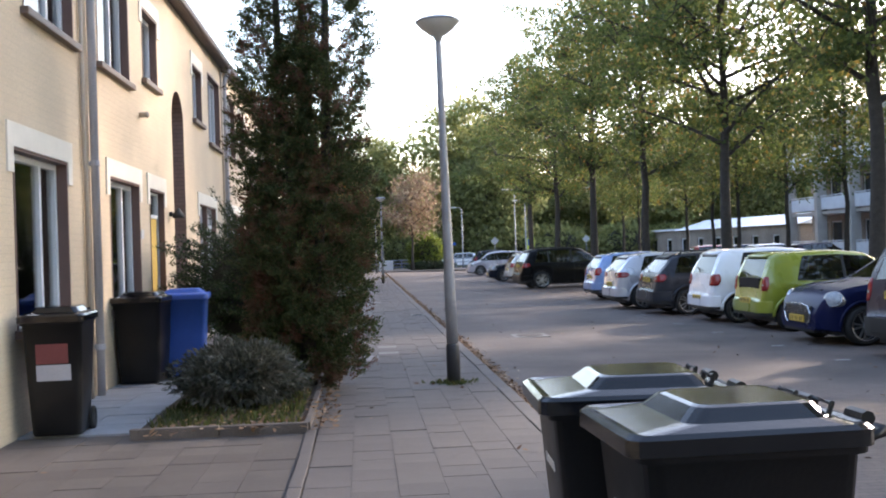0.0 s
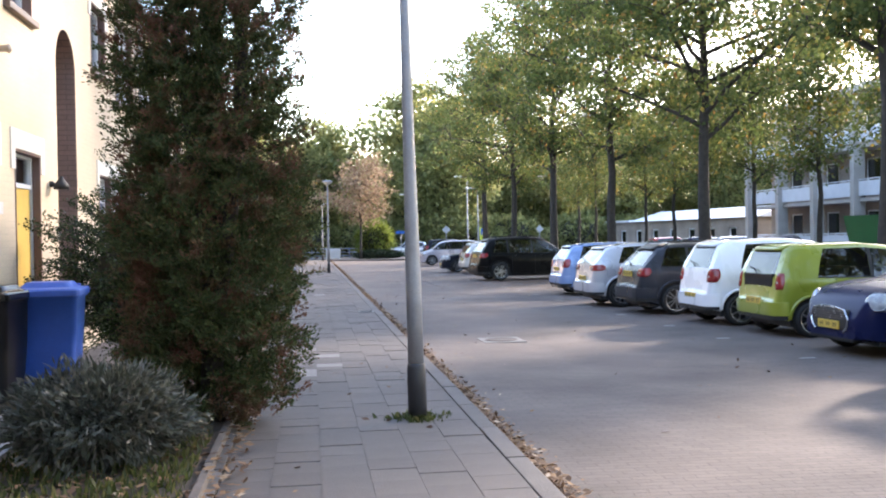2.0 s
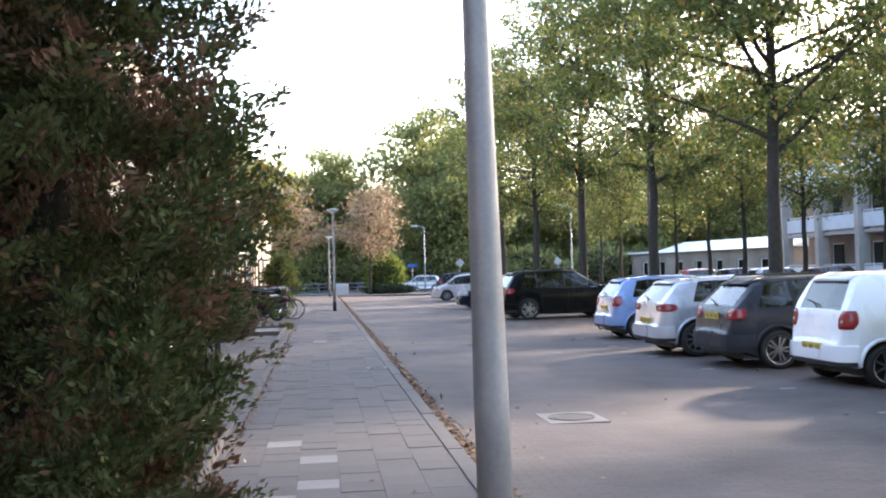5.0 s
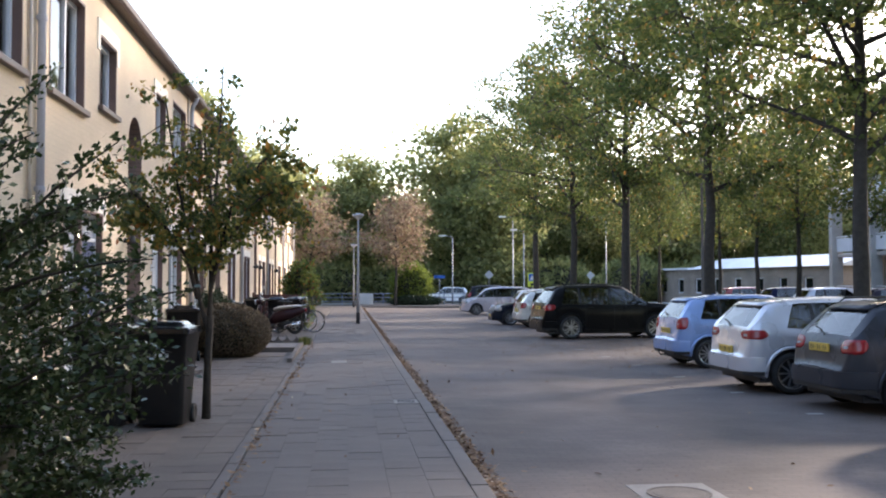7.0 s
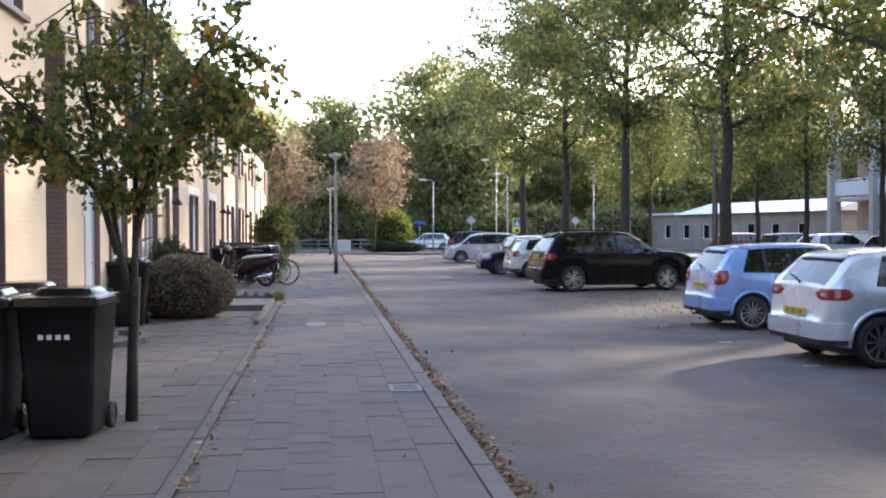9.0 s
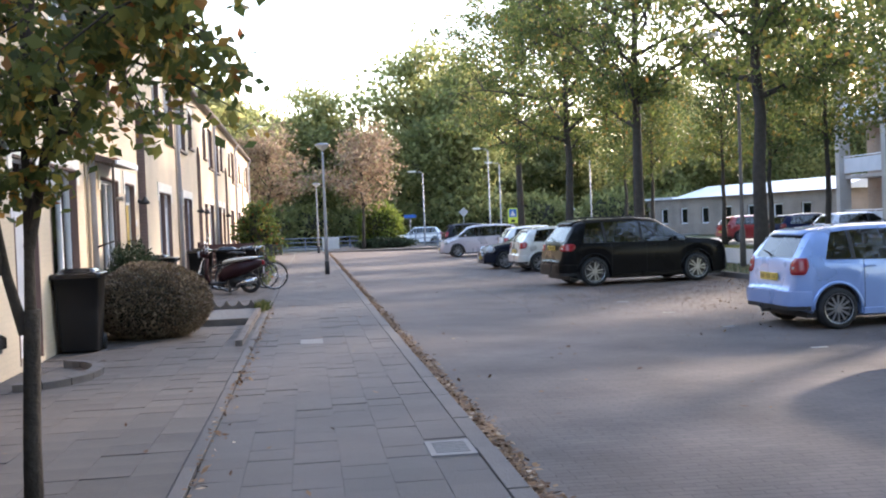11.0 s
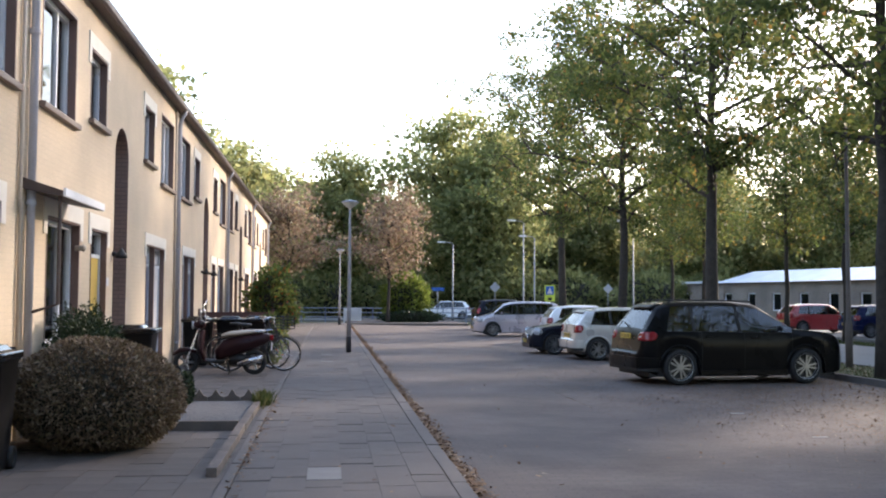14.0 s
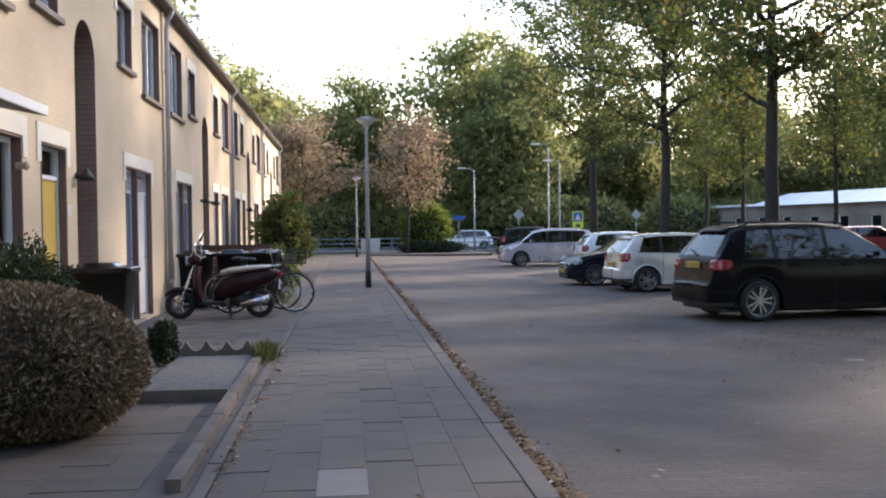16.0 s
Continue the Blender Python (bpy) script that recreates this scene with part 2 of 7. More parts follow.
M["gravel"] = surf("grey_gravel", (0.17, 0.17, 0.175), (0.05, 0.05, 0.052), scale=30, rough=0.9, bump=1.0, fine=120)
M["slab"] = surf("pale_terrace_slab", (0.27, 0.28, 0.3), (0.2, 0.21, 0.225), scale=3, rough=0.85, bump=0.3, rand=0.06)
M["bark"] = surf("oak_bark", (0.05, 0.04, 0.032), (0.02, 0.016, 0.013), scale=7, rough=0.95, bump=1.0, fine=35)
M["leaf_oak"] = leaf_surf("oak_leaves", [(0, (0.055, 0.08, 0.025)), (0.5, (0.095, 0.128, 0.04)), (0.88, (0.15, 0.17, 0.05)), (0.96, (0.25, 0.2, 0.055)), (1, (0.29, 0.15, 0.045))], through_light=0.64, patch=((0.2, 0.17, 0.045), 0.35, 0.62))
M["leaf_yellow"] = leaf_surf("yellowing_leaves", [(0, (0.055, 0.085, 0.026)), (0.6, (0.1, 0.13, 0.038)), (0.9, (0.17, 0.165, 0.045)), (1, (0.28, 0.18, 0.045))])
# wood leaves coloured paler than foliage, to paint in distance haze
M["leaf_wood_haze"] = leaf_surf("far_wood_leaves", [(0, (0.16, 0.19, 0.078)), (0.5, (0.25, 0.27, 0.112)), (1, (0.35, 0.34, 0.15))], through_light=0.75, patch=((0.26, 0.22, 0.09), 0.2, 0.56))
M["leaf_russet"] = leaf_surf("russet_leaves", [(0, (0.19, 0.125, 0.085)), (0.6, (0.3, 0.21, 0.145)), (0.9, (0.37, 0.29, 0.19)), (1, (0.2, 0.22, 0.1))])
M["leaf_cedar"] = leaf_surf("conifer_sprays", [(0, (0.032, 0.046, 0.017)), (0.6, (0.058, 0.078, 0.026)), (0.9, (0.085, 0.105, 0.036)), (1, (0.15, 0.078, 0.05))], rough=0.8, through_light=0.25, patch=((0.15, 0.066, 0.046), 3.2, 0.52))
M["leaf_yew"] = leaf_surf("yew_needles", [(0, (0.012, 0.028, 0.014)), (0.8, (0.03, 0.05, 0.022)), (1, (0.06, 0.08, 0.03))], through_light=0.15)
M["leaf_glossy"] = leaf_surf("small_glossy_leaves", [(0, (0.02, 0.036, 0.014)), (0.75, (0.048, 0.07, 0.03)), (0.95, (0.085, 0.105, 0.05)), (1, (0.17, 0.19, 0.12))], rough=0.27, through_light=0.15)
M["leaf_lavender"] = leaf_surf("lavender_leaves", [(0, (0.04, 0.047, 0.033)), (0.6, (0.08, 0.087, 0.068)), (1, (0.15, 0.14, 0.125))], through_light=0.2)
M["leaf_dry"] = leaf_surf("dry_clipped_leaves", [(0, (0.08, 0.056, 0.036)), (0.6, (0.17, 0.122, 0.08)), (0.9, (0.26, 0.2, 0.13)), (1, (0.12, 0.115, 0.06))], through_light=0.15)
M["leaf_small"] = leaf_surf("garden_tree_leaves", [(0, (0.06, 0.085, 0.03)), (0.5, (0.12, 0.145, 0.042)), (0.8, (0.27, 0.24, 0.06)), (0.93, (0.36, 0.22, 0.05)), (1, (0.34, 0.12, 0.045))], through_light=0.6)
M["leaf_orange"] = leaf_surf("autumn_shrub_leaves", [(0, (0.06, 0.09, 0.028)), (0.6, (0.11, 0.15, 0.04)), (0.92, (0.18, 0.2, 0.05)), (0.97, (0.3, 0.12, 0.035)), (1, (0.34, 0.1, 0.035))])
M["leaf_willow"] = leaf_surf("bright_willow_leaves", [(0, (0.1, 0.14, 0.025)), (1, (0.2, 0.24, 0.05))])
M["leaf_litter"] = leaf_surf("fallen_leaves", [(0, (0.09, 0.05, 0.03)), (0.6, (0.19, 0.11, 0.06)), (0.93, (0.28, 0.17, 0.09)), (1, (0.5, 0.4, 0.3))], rough=0.8, through_light=0.05)
M["grass"] = leaf_surf("grass_blades", [(0, (0.035, 0.05, 0.016)), (0.7, (0.075, 0.095, 0.03)), (1, (0.16, 0.14, 0.06))])
# near-black tone that paints the shade between twigs onto solid shrub hearts
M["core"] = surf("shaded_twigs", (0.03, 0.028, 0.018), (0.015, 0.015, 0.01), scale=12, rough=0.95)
M["bin"] = surf("black_bin_plastic", (0.009, 0.009, 0.01), (0.006, 0.006, 0.007), scale=6, rough=0.4, bump=0.06, spec=0.35)
M["bin_lid"] = surf("glossy_black_lid", (0.009, 0.009, 0.01), (0.006, 0.006, 0.007), scale=6, rough=0.14, bump=0.03, spec=0.45)
M["bin_blue"] = surf("blue_bin_plastic", (0.03, 0.1, 0.42), (0.025, 0.08, 0.34), scale=6, rough=0.42, bump=0.06)
M["rubber"] = surf("black_rubber", (0.012, 0.012, 0.0125), scale=10, rough=0.8)
M["white_mark"] = surf("white_print", (0.62, 0.62, 0.64), scale=8, rough=0.6)
M["bay_white"] = surf("worn_white_brick", (0.36, 0.35, 0.34), (0.24, 0.23, 0.22), scale=20, rough=0.8)
M["red_mark"] = surf("red_sticker", (0.2, 0.05, 0.05), scale=8, rough=0.6)
M["lamp_pole"] = surf("galvanised_steel", (0.33, 0.33, 0.35), (0.24, 0.24, 0.26), scale=5, rough=0.5, metal=0.35, bump=0.05)
M["post_brown"] = surf("rusty_brown_post", (0.1, 0.08, 0.07), (0.06, 0.05, 0.045), scale=5, rough=0.7)
M["pole_black"] = surf("black_pole_foot", (0.03, 0.03, 0.035), scale=6, rough=0.55)
M["lamp_shade"] = surf("pale_lamp_bowl", (0.62, 0.6, 0.55), scale=4, rough=0.35, bump=0.0)
M["steel"] = surf("bright_steel", (0.6, 0.6, 0.62), scale=10, rough=0.25, metal=1.0, bump=0.02)
M["alloy"] = surf("alloy_rim", (0.34, 0.35, 0.37), scale=10, rough=0.3, metal=0.85, bump=0.0)
M["dark"] = surf("dark_plastic", (0.01, 0.01, 0.011), scale=10, rough=0.6, bump=0.05)
M["car_glass"] = surf("dark_car_glass", (0.008, 0.01, 0.011), scale=3, rough=0.04, bump=0.0, spec=0.5)
M["auto_glass"] = glass_surf("tinted_car_glass", (0.36, 0.4, 0.4), 0.02)
M["tail"] = surf("red_lens", (0.26, 0.012, 0.018), scale=12, rough=0.12, bump=0.0)
M["lens"] = surf("clear_lens", (0.42, 0.45, 0.48), (0.25, 0.27, 0.3), scale=20, rough=0.1, bump=0.0)
M["plate"] = surf("yellow_number_plate", (0.62, 0.42, 0.07), scale=8, rough=0.45, bump=0.0)
M["fence_blue"] = surf("blue_grey_rail", (0.2, 0.24, 0.32), scale=5, rough=0.5)
M["balcony"] = surf("pale_balcony_panel", (0.6, 0.64, 0.7), (0.52, 0.56, 0.62), scale=2, rough=0.6)
M["concrete"] = surf("grey_concrete", (0.42, 0.4, 0.375), (0.33, 0.31, 0.295), scale=1.5, rough=0.85, bump=0.3)
M["far_brick"] = brick_surf("grey_brown_brick", (0.26, 0.2, 0.17), (0.22, 0.18, 0.15), (0.28, 0.26, 0.24), 0.22, 0.07, 0.01, (1, 2))
M["white_roof"] = surf("white_roof_sheet", (0.72, 0.74, 0.78), scale=1, rough=0.5, bump=0.0)
M["container"] = surf("green_container_paint", (0.03, 0.16, 0.06), scale=2, rough=0.5)
M["lime_panel"] = surf("lime_green_panel", (0.3, 0.5, 0.03), scale=2, rough=0.5)
M["sign_blue"] = surf("blue_sign_face", (0.02, 0.12, 0.45), scale=5, rough=0.4, bump=0.0)
M["sign_yellow"] = surf("yellow_green_sign", (0.6, 0.7, 0.08), scale=5, rough=0.4, bump=0.0)
M["sign_back"] = surf("grey_sign_back", (0.35, 0.36, 0.38), scale=5, rough=0.5)
M["globe"] = surf("white_lamp_globe", (0.8, 0.8, 0.8), scale=5, rough=0.3, bump=0.0)
M["wood_brown"] = surf("red_brown_boards", (0.12, 0.05, 0.04), (0.08, 0.035, 0.03), scale=5, rough=0.7)
M["seat_beige"] = surf("worn_beige_vinyl", (0.5, 0.43, 0.36), scale=8, rough=0.5)
M["maroon"] = paint("maroon_scooter_paint", (0.03, 0.012, 0.014))
CAR = {k: paint(k + "_car_paint", c, me, 0.28) for k, c, me in (
    ("lime", (0.26, 0.29, 0.03), 0.1), ("white", (0.8, 0.81, 0.84), 0.0), ("slate", (0.04, 0.043, 0.052), 0.3), ("silver", (0.52, 0.53, 0.58), 0.35),
    ("sky_blue", (0.21, 0.32, 0.58), 0.3), ("black", (0.004, 0.004, 0.0045), 0.0), ("navy", (0.008, 0.012, 0.05), 0.1), ("champagne", (0.55, 0.53, 0.5), 0.35), ("grey", (0.03, 0.024, 0.04), 0.2), ("mauve", (0.45, 0.42, 0.47), 0.35), ("ink", (0.012, 0.014, 0.022), 0.1), ("red", (0.35, 0.03, 0.03), 0.0))}


# ---- building tools ----
def thing(name, at=(0, 0, 0), turn=0, label="", category="", group="", kind=""):
    ob = new(name)
    ob.matrix_basis = pose(*at, 0, 0, turn)
    return tagged(ob, label, category, group, kind)


def mesh_ob(name, bm, material, smooth=False):
    me = bpy.data.meshes.new(name)
    bm.to_mesh(me)
    bm.free()
    me.materials.append(material)
    if smooth:
        me.polygons.foreach_set("use_smooth", [True] * len(me.polygons))
    return new(name, me)


def part(name, bm, material, parent, label="", smooth=False):
    ob = mesh_ob(name, bm, material, smooth)
    ob.parent = parent
    return tagged(ob, label) if label else ob


def bx(bm, x0, x1, y0, y1, z0, z1, bevel=0.0):
    x0, x1, y0, y1, z0, z1 = min(x0, x1), max(x0, x1), min(y0, y1), max(y0, y1), min(z0, z1), max(z0, z1)
    v = [bm.verts.new(p) for p in ((x0, y0, z0), (x1, y0, z0), (x1, y1, z0), (x0, y1, z0), (x0, y0, z1), (x1, y0, z1), (x1, y1, z1), (x0, y1, z1))]
    f = [bm.faces.new([v[i] for i in q]) for q in ((3, 2, 1, 0), (4, 5, 6, 7), (0, 1, 5, 4), (1, 2, 6, 5), (2, 3, 7, 6), (3, 0, 4, 7))]
    if bevel:
        bmesh.ops.bevel(bm, geom=list({e for q in f for e in q.edges}), offset=bevel, segments=2, affect="EDGES", profile=0.6)
    return bm


def box(*a, bevel=0.0):
    return bx(bmesh.new(), *a, bevel=bevel)


def loft(bm, rings, cap=True, close=False):
    """Joins rings of as many points each into a skin."""
    vs = [[bm.verts.new(p) for p in r] for r in rings]
    n = len(vs[0])
    for a, b in zip(vs, vs[1:] + ([vs[0]] if close else [])):
        for i in range(n):
            bm.faces.new((a[i], a[(i + 1) % n], b[(i + 1) % n], b[i]))
    if cap and not close:
        bm.faces.new(vs[0][::-1])
        bm.faces.new(vs[-1])
    return bm


def tube(bm, pts, radii, n=8, cap=True):
    """A round bar through points, with a radius at each."""
    pts = [Vector(p) for p in pts]
    if not hasattr(radii, "__len__"):
        radii = [radii] * len(pts)
    rings = []
    ref = None
    for i, p in enumerate(pts):
        d = (pts[min(i + 1, len(pts) - 1)] - pts[max(i - 1, 0)]).normalized()
        if ref is None or abs(d.dot(ref)) > 0.95:
            ref = Vector((1, 0, 0)) if abs(d.x) < 0.8 else Vector((0, 1, 0))
        u = d.cross(ref).normalized()
        w = d.cross(u)
        rings.append([p + (u * math.cos(a) + w * math.sin(a)) * radii[i] for a in (2 * math.pi * k / n for k in range(n))])
    return loft(bm, rings, cap)


def lathe(bm, profile, n=24, at=(0, 0, 0), axis="z", close=False):
    """Turns (radius, height) points round an axis."""
    at = Vector(at)
    def place(r, h, a):
        c, s = r * math.cos(a), r * math.sin(a)
        return at + Vector((c, s, h) if axis == "z" else (c, h, s) if axis == "y" else (h, c, s))
    rings = [[place(max(r, 0.0008), h, 2 * math.pi * k / n) for k in range(n)] for r, h in profile]
    return loft(bm, rings, cap=not close, close=close)


def blob(bm, at, size, n=14, m=8):
    prof = [(math.sin(math.pi * k / m), -math.cos(math.pi * k / m)) for k in range(m + 1)]
    rings = [[Vector(at) + Vector((max(r, 0.01) * math.cos(2 * math.pi * j / n) * size[0], max(r, 0.01) * math.sin(2 * math.pi * j / n) * size[1], h * size[2])) for j in range(n)] for r, h in prof]
    return loft(bm, rings)


def quads_mesh(name, verts, material, parent=None, label=""):
    """A mesh of loose four-cornered pieces out of an array of shape (pieces, 4, 3)."""
    v = np.asarray(verts, dtype=np.float32).reshape(-1, 3)
    k = len(v) // 4
    me = bpy.data.meshes.new(name)
    me.vertices.add(len(v))
    me.vertices.foreach_set("co", v.ravel())
    me.loops.add(len(v))
    me.loops.foreach_set("vertex_index", np.arange(len(v), dtype=np.int32))
    me.polygons.add(k)
    me.polygons.foreach_set("loop_start", np.arange(0, 4 * k, 4, dtype=np.int32))
    me.polygons.foreach_set("loop_total", np.full(k, 4, dtype=np.int32))
    me.update(calc_edges=True)
    me.materials.append(material)
    ob = new(name, me)
    if parent is not None:
        ob.parent = parent
    return tagged(ob, label) if label else ob


def leaf_quads(centres, length, width, rng, droop=0.0, along=None, spread=1.0):
    """Leaves as small pointed kites at random turns, or roughly along given ways."""
    n = len(centres)
    a = rng.normal(size=(n, 3))
    if along is not None:
        a = along + a * spread * 0.5
    a[:, 2] -= droop
    a /= np.linalg.norm(a, axis=1, keepdims=True) + 1e-9
    b = np.cross(a, rng.normal(size=(n, 3)))
    b /= np.linalg.norm(b, axis=1, keepdims=True) + 1e-9
    s = rng.uniform(0.65, 1.35, size=(n, 1))
    a, b = a * s * length, b * s * width
    c = np.asarray(centres)
    return np.stack([c - a * 0.5, c + b * 0.5 + a * 0.05, c + a * 0.5, c - b * 0.5 + a * 0.05], axis=1)


def grow(rng, height, first, spread, limbs, lean=(0, 0), up=0.55, radius=0.2):
    """Trunk and limbs as bars, and the places where leaves sit."""
    bars, spots = [], []
    n = 9
    trunk = [Vector((lean[0] * (k / n) * height + 0.045 * math.sin(k * 1.3 + rng.uniform(0, 6)) * (k > 1), lean[1] * (k / n) * height + 0.04 * math.sin(k * 1.7), height * 0.9 * k / n)) for k in range(n + 1)]
    rad = [radius * (1.35 if k == 0 else 1.0 - 0.085 * k) for k in range(n + 1)]
    bars.append((trunk, rad, 9))
    for i in range(limbs):
        h = first + (height * 0.88 - first) * ((i + 0.5) / limbs) ** 0.85
        k = min(int(h / (height * 0.9) * n), n - 1)
        f = h / (height * 0.9) * n - k
        p = trunk[k].lerp(trunk[k + 1], f)
        ang = i * 2.4 + rng.uniform(-0.5, 0.5)
        shape = math.sin(math.pi * min(max((h - first) / (height - first) * 0.75 + 0.22, 0.1), 0.98))
        ln = spread * shape * rng.uniform(0.75, 1.15)
        d = Vector((math.cos(ang), math.sin(ang), up * rng.uniform(0.5, 1.3)))
        pts = [p]
        for s in range(4):
            d = (d + Vector(rng.normal(size=3) * 0.16) + Vector((0, 0, 0.05))).normalized()
            pts.append(pts[-1] + d * ln / 4)
        r0 = radius * 0.42 * (1 - 0.5 * i / limbs)
        bars.append((pts, [r0, r0 * 0.75, r0 * 0.55, r0 * 0.35, r0 * 0.15], 6))
        for s in range(1, 5):
            for _ in range(3):
                e = Vector(rng.normal(size=3))
                e.z *= 0.6
                q = pts[s] + e.normalized() * ln * rng.uniform(0.2, 0.42)
                mid = pts[s].lerp(q, 0.5) + Vector((0, 0, 0.08))
                bars.append(([pts[s], mid, q], [r0 * 0.3, r0 * 0.2, 0.008], 4))
                spots += [q, mid.lerp(q, 0.4)]
        spots += pts[2:]
    spots += [trunk[-1] + Vector(rng.normal(size=3) * 0.5) for _ in range(6)]
    return bars, spots


def tree(name, seed, height, first, spread, limbs, leaves, leaf, material, label, lean=(0, 0), radius=0.2, clump=0.55, at=(0, 0, 0), group="", droop=0.2, up=0.55, full=1.0):
    rng = np.random.default_rng(seed)
    t = thing(name, at, 0, label, "tree", group)
    bars, spots = grow(rng, height, first, spread, limbs, lean, up, radius)
    bm = bmesh.new()
    for pts, rad, n in bars[:1]:
        tube(bm, pts, rad, n)
    part("trunk", bm, M["bark"], t, "", True)
    bm = bmesh.new()
    for pts, rad, n in bars[1:]:
        tube(bm, pts, rad, n, cap=False)
    part("branching", bm, M["bark"], t, "", True)
    s = np.array([tuple(p) for p in spots])
    s = s[rng.permutation(len(s))[:int(len(s) * full)]]
    pick = s[rng.integers(0, len(s), leaves)]
    c = pick + rng.normal(size=(leaves, 3)) * np.array([clump, clump, clump * 0.5])
    c[:, 2] = np.maximum(c[:, 2], first * 0.7)
    quads_mesh("crown", leaf_quads(c, leaf, leaf * 0.62, rng, droop), material, t)
    return t


def shell_points(rng, n, radii, inner=0.75, low=-1.0, lumps=0.12, seed=0):
    """Points in the outer layer of a lumpy ball."""
    d = rng.normal(size=(n, 3))
    d /= np.linalg.norm(d, axis=1, keepdims=True)
    d = d[d[:, 2] > low]
    lump = np.array([noise.noise(Vector(q) * 2.2 + Vector((seed, 0, 0))) + 0.5 * noise.noise(Vector(q) * 6 + Vector((seed, 3, 0))) for q in d])
    r = rng.uniform(inner, 1.0, size=len(d)) * (1 + lumps * lump)
    return d * r[:, None] * np.array(radii), d


def shrub(name, at, radii, leaves, leaf, material, label, seed, inner=0.7, lumps=0.2, core=0.72, category="shrub", spread=1.2, width=0.5, lift=0.0):
    """A shrub: a solid heart painted dark as inner shade, under a layer of leaves."""
    rng = np.random.default_rng(seed)
    t = thing(name, at, 0, label, category)
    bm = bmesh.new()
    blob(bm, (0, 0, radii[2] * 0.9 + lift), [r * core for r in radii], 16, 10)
    part("shade_core", bm, M["core"], t, "", True)
    c, d = shell_points(rng, leaves, radii, inner, lumps=lumps, seed=seed)
    c[:, 2] += radii[2] * 0.92 + lift
    keep = c[:, 2] > 0.02
    quads_mesh("foliage", leaf_quads(c[keep], leaf, leaf * width, rng, 0, d[keep], spread), material, t)
    return t


# ---- the ground ----
FACE = -2.63      # the fronts of the houses
KERB = 1.58       # the pavement's edge, beside the kerb
ROAD_Z = -0.09    # the road beside the kerb
BAY_Z = -0.165    # the parking bays


def road_z(x):
    return ROAD_Z + (BAY_Z - ROAD_Z) * np.clip((x - KERB - 0.14) / (6.2 - KERB - 0.14), 0, 1)


def sheet(name, x0, x1, y0, y1, z, thick, material, label, category):
    return tagged(mesh_ob(name, box(x0, x1, y0, y1, z - thick, z), material), label, category, "", "structure")


bm = bmesh.new()
bmesh.ops.create_grid(bm, x_segments=2, y_segments=2, size=700)
bmesh.ops.translate(bm, verts=bm.verts, vec=(0, 300, -0.26))
tagged(mesh_ob("ground", bm, M["grass_soil"]), "grassy earth reaching to the horizon", "ground", "", "structure")
bm = bmesh.new()
loft(bm, [[(KERB + 0.14, y, ROAD_Z), (6.2, y, BAY_Z), (11.05, y, BAY_Z), (11.05, y, BAY_Z - 0.15), (KERB + 0.14, y, BAY_Z - 0.15)] for y in (-14, 79)])
bmesh.ops.recalc_face_normals(bm, faces=bm.faces)
tagged(mesh_ob("road", bm, M["road"]), "grey brick-paved street with parking bays, falling gently to the bays", "road", "", "structure")
sheet("road_2", 13.3, 19.2, -14, 112, ROAD_Z - 0.01, 0.15, M["asphalt"], "pale grey asphalt road behind the lawn", "road")
sheet("road_3", 22.4, 31.0, -14, 76, ROAD_Z - 0.015, 0.15, M["asphalt"], "grey parking area before the apartments", "road")
sheet("road_4", -60, 70, 92, 99, ROAD_Z - 0.04, 0.15, M["asphalt"], "grey cross road behind the railing", "road")
sheet("pavement_bed", -0.16, KERB, -14, 79, -0.005, 0.2, M["joint"], "sandy bed under the pavement tiles", "pavement")
sheet("yard_bed", FACE, -0.26, -14, 79, -0.005, 0.2, M["joint"], "sandy bed under the front yards", "pavement")
sheet("pavement_far", KERB + 0.14, 9.0, 79, 92, -0.03, 0.15, M["tile_stuff"], "grey paving at the end of the street", "pavement")


# ---- the row of houses ----
PITCH = 10.14
HALF = PITCH / 2
ARCH = 16.65


def wall_cells(bm, x0, x1, y0, y1, z0, z1, holes):
    ys = sorted({y0, y1, *[h[0] for h in holes], *[h[1] for h in holes]})
    zs = sorted({z0, z1, *[h[2] for h in holes], *[h[3] for h in holes]})
    for ya, yb in zip(ys, ys[1:]):
        start = None
        for za, zb in zip(zs, zs[1:]):
            inside = any(h[0] < (ya + yb) / 2 < h[1] and h[2] < (za + zb) / 2 < h[3] for h in holes)
            if not inside and start is None:
                start = za
            if inside and start is not None:
                bx(bm, x0, x1, ya, yb, start, za)
                start = None
        if start is not None:
            bx(bm, x0, x1, ya, yb, start, z1)


def arch_board(x0, x1, ya, yb, za, zb, t):
    """One board that lines the jambs and the head of an opening."""
    bm = bmesh.new()
    loft(bm, [[(x0, y0, z0), (x1, y0, z0), (x1, y1, z1), (x0, y1, z1)] for y0, z0, y1, z1 in ((ya, za, ya + t, za), (ya, zb, ya + t, zb - t), (yb, zb, yb - t, zb - t), (yb, za, yb - t, za))])
    bmesh.ops.recalc_face_normals(bm, faces=bm.faces)
    return bm


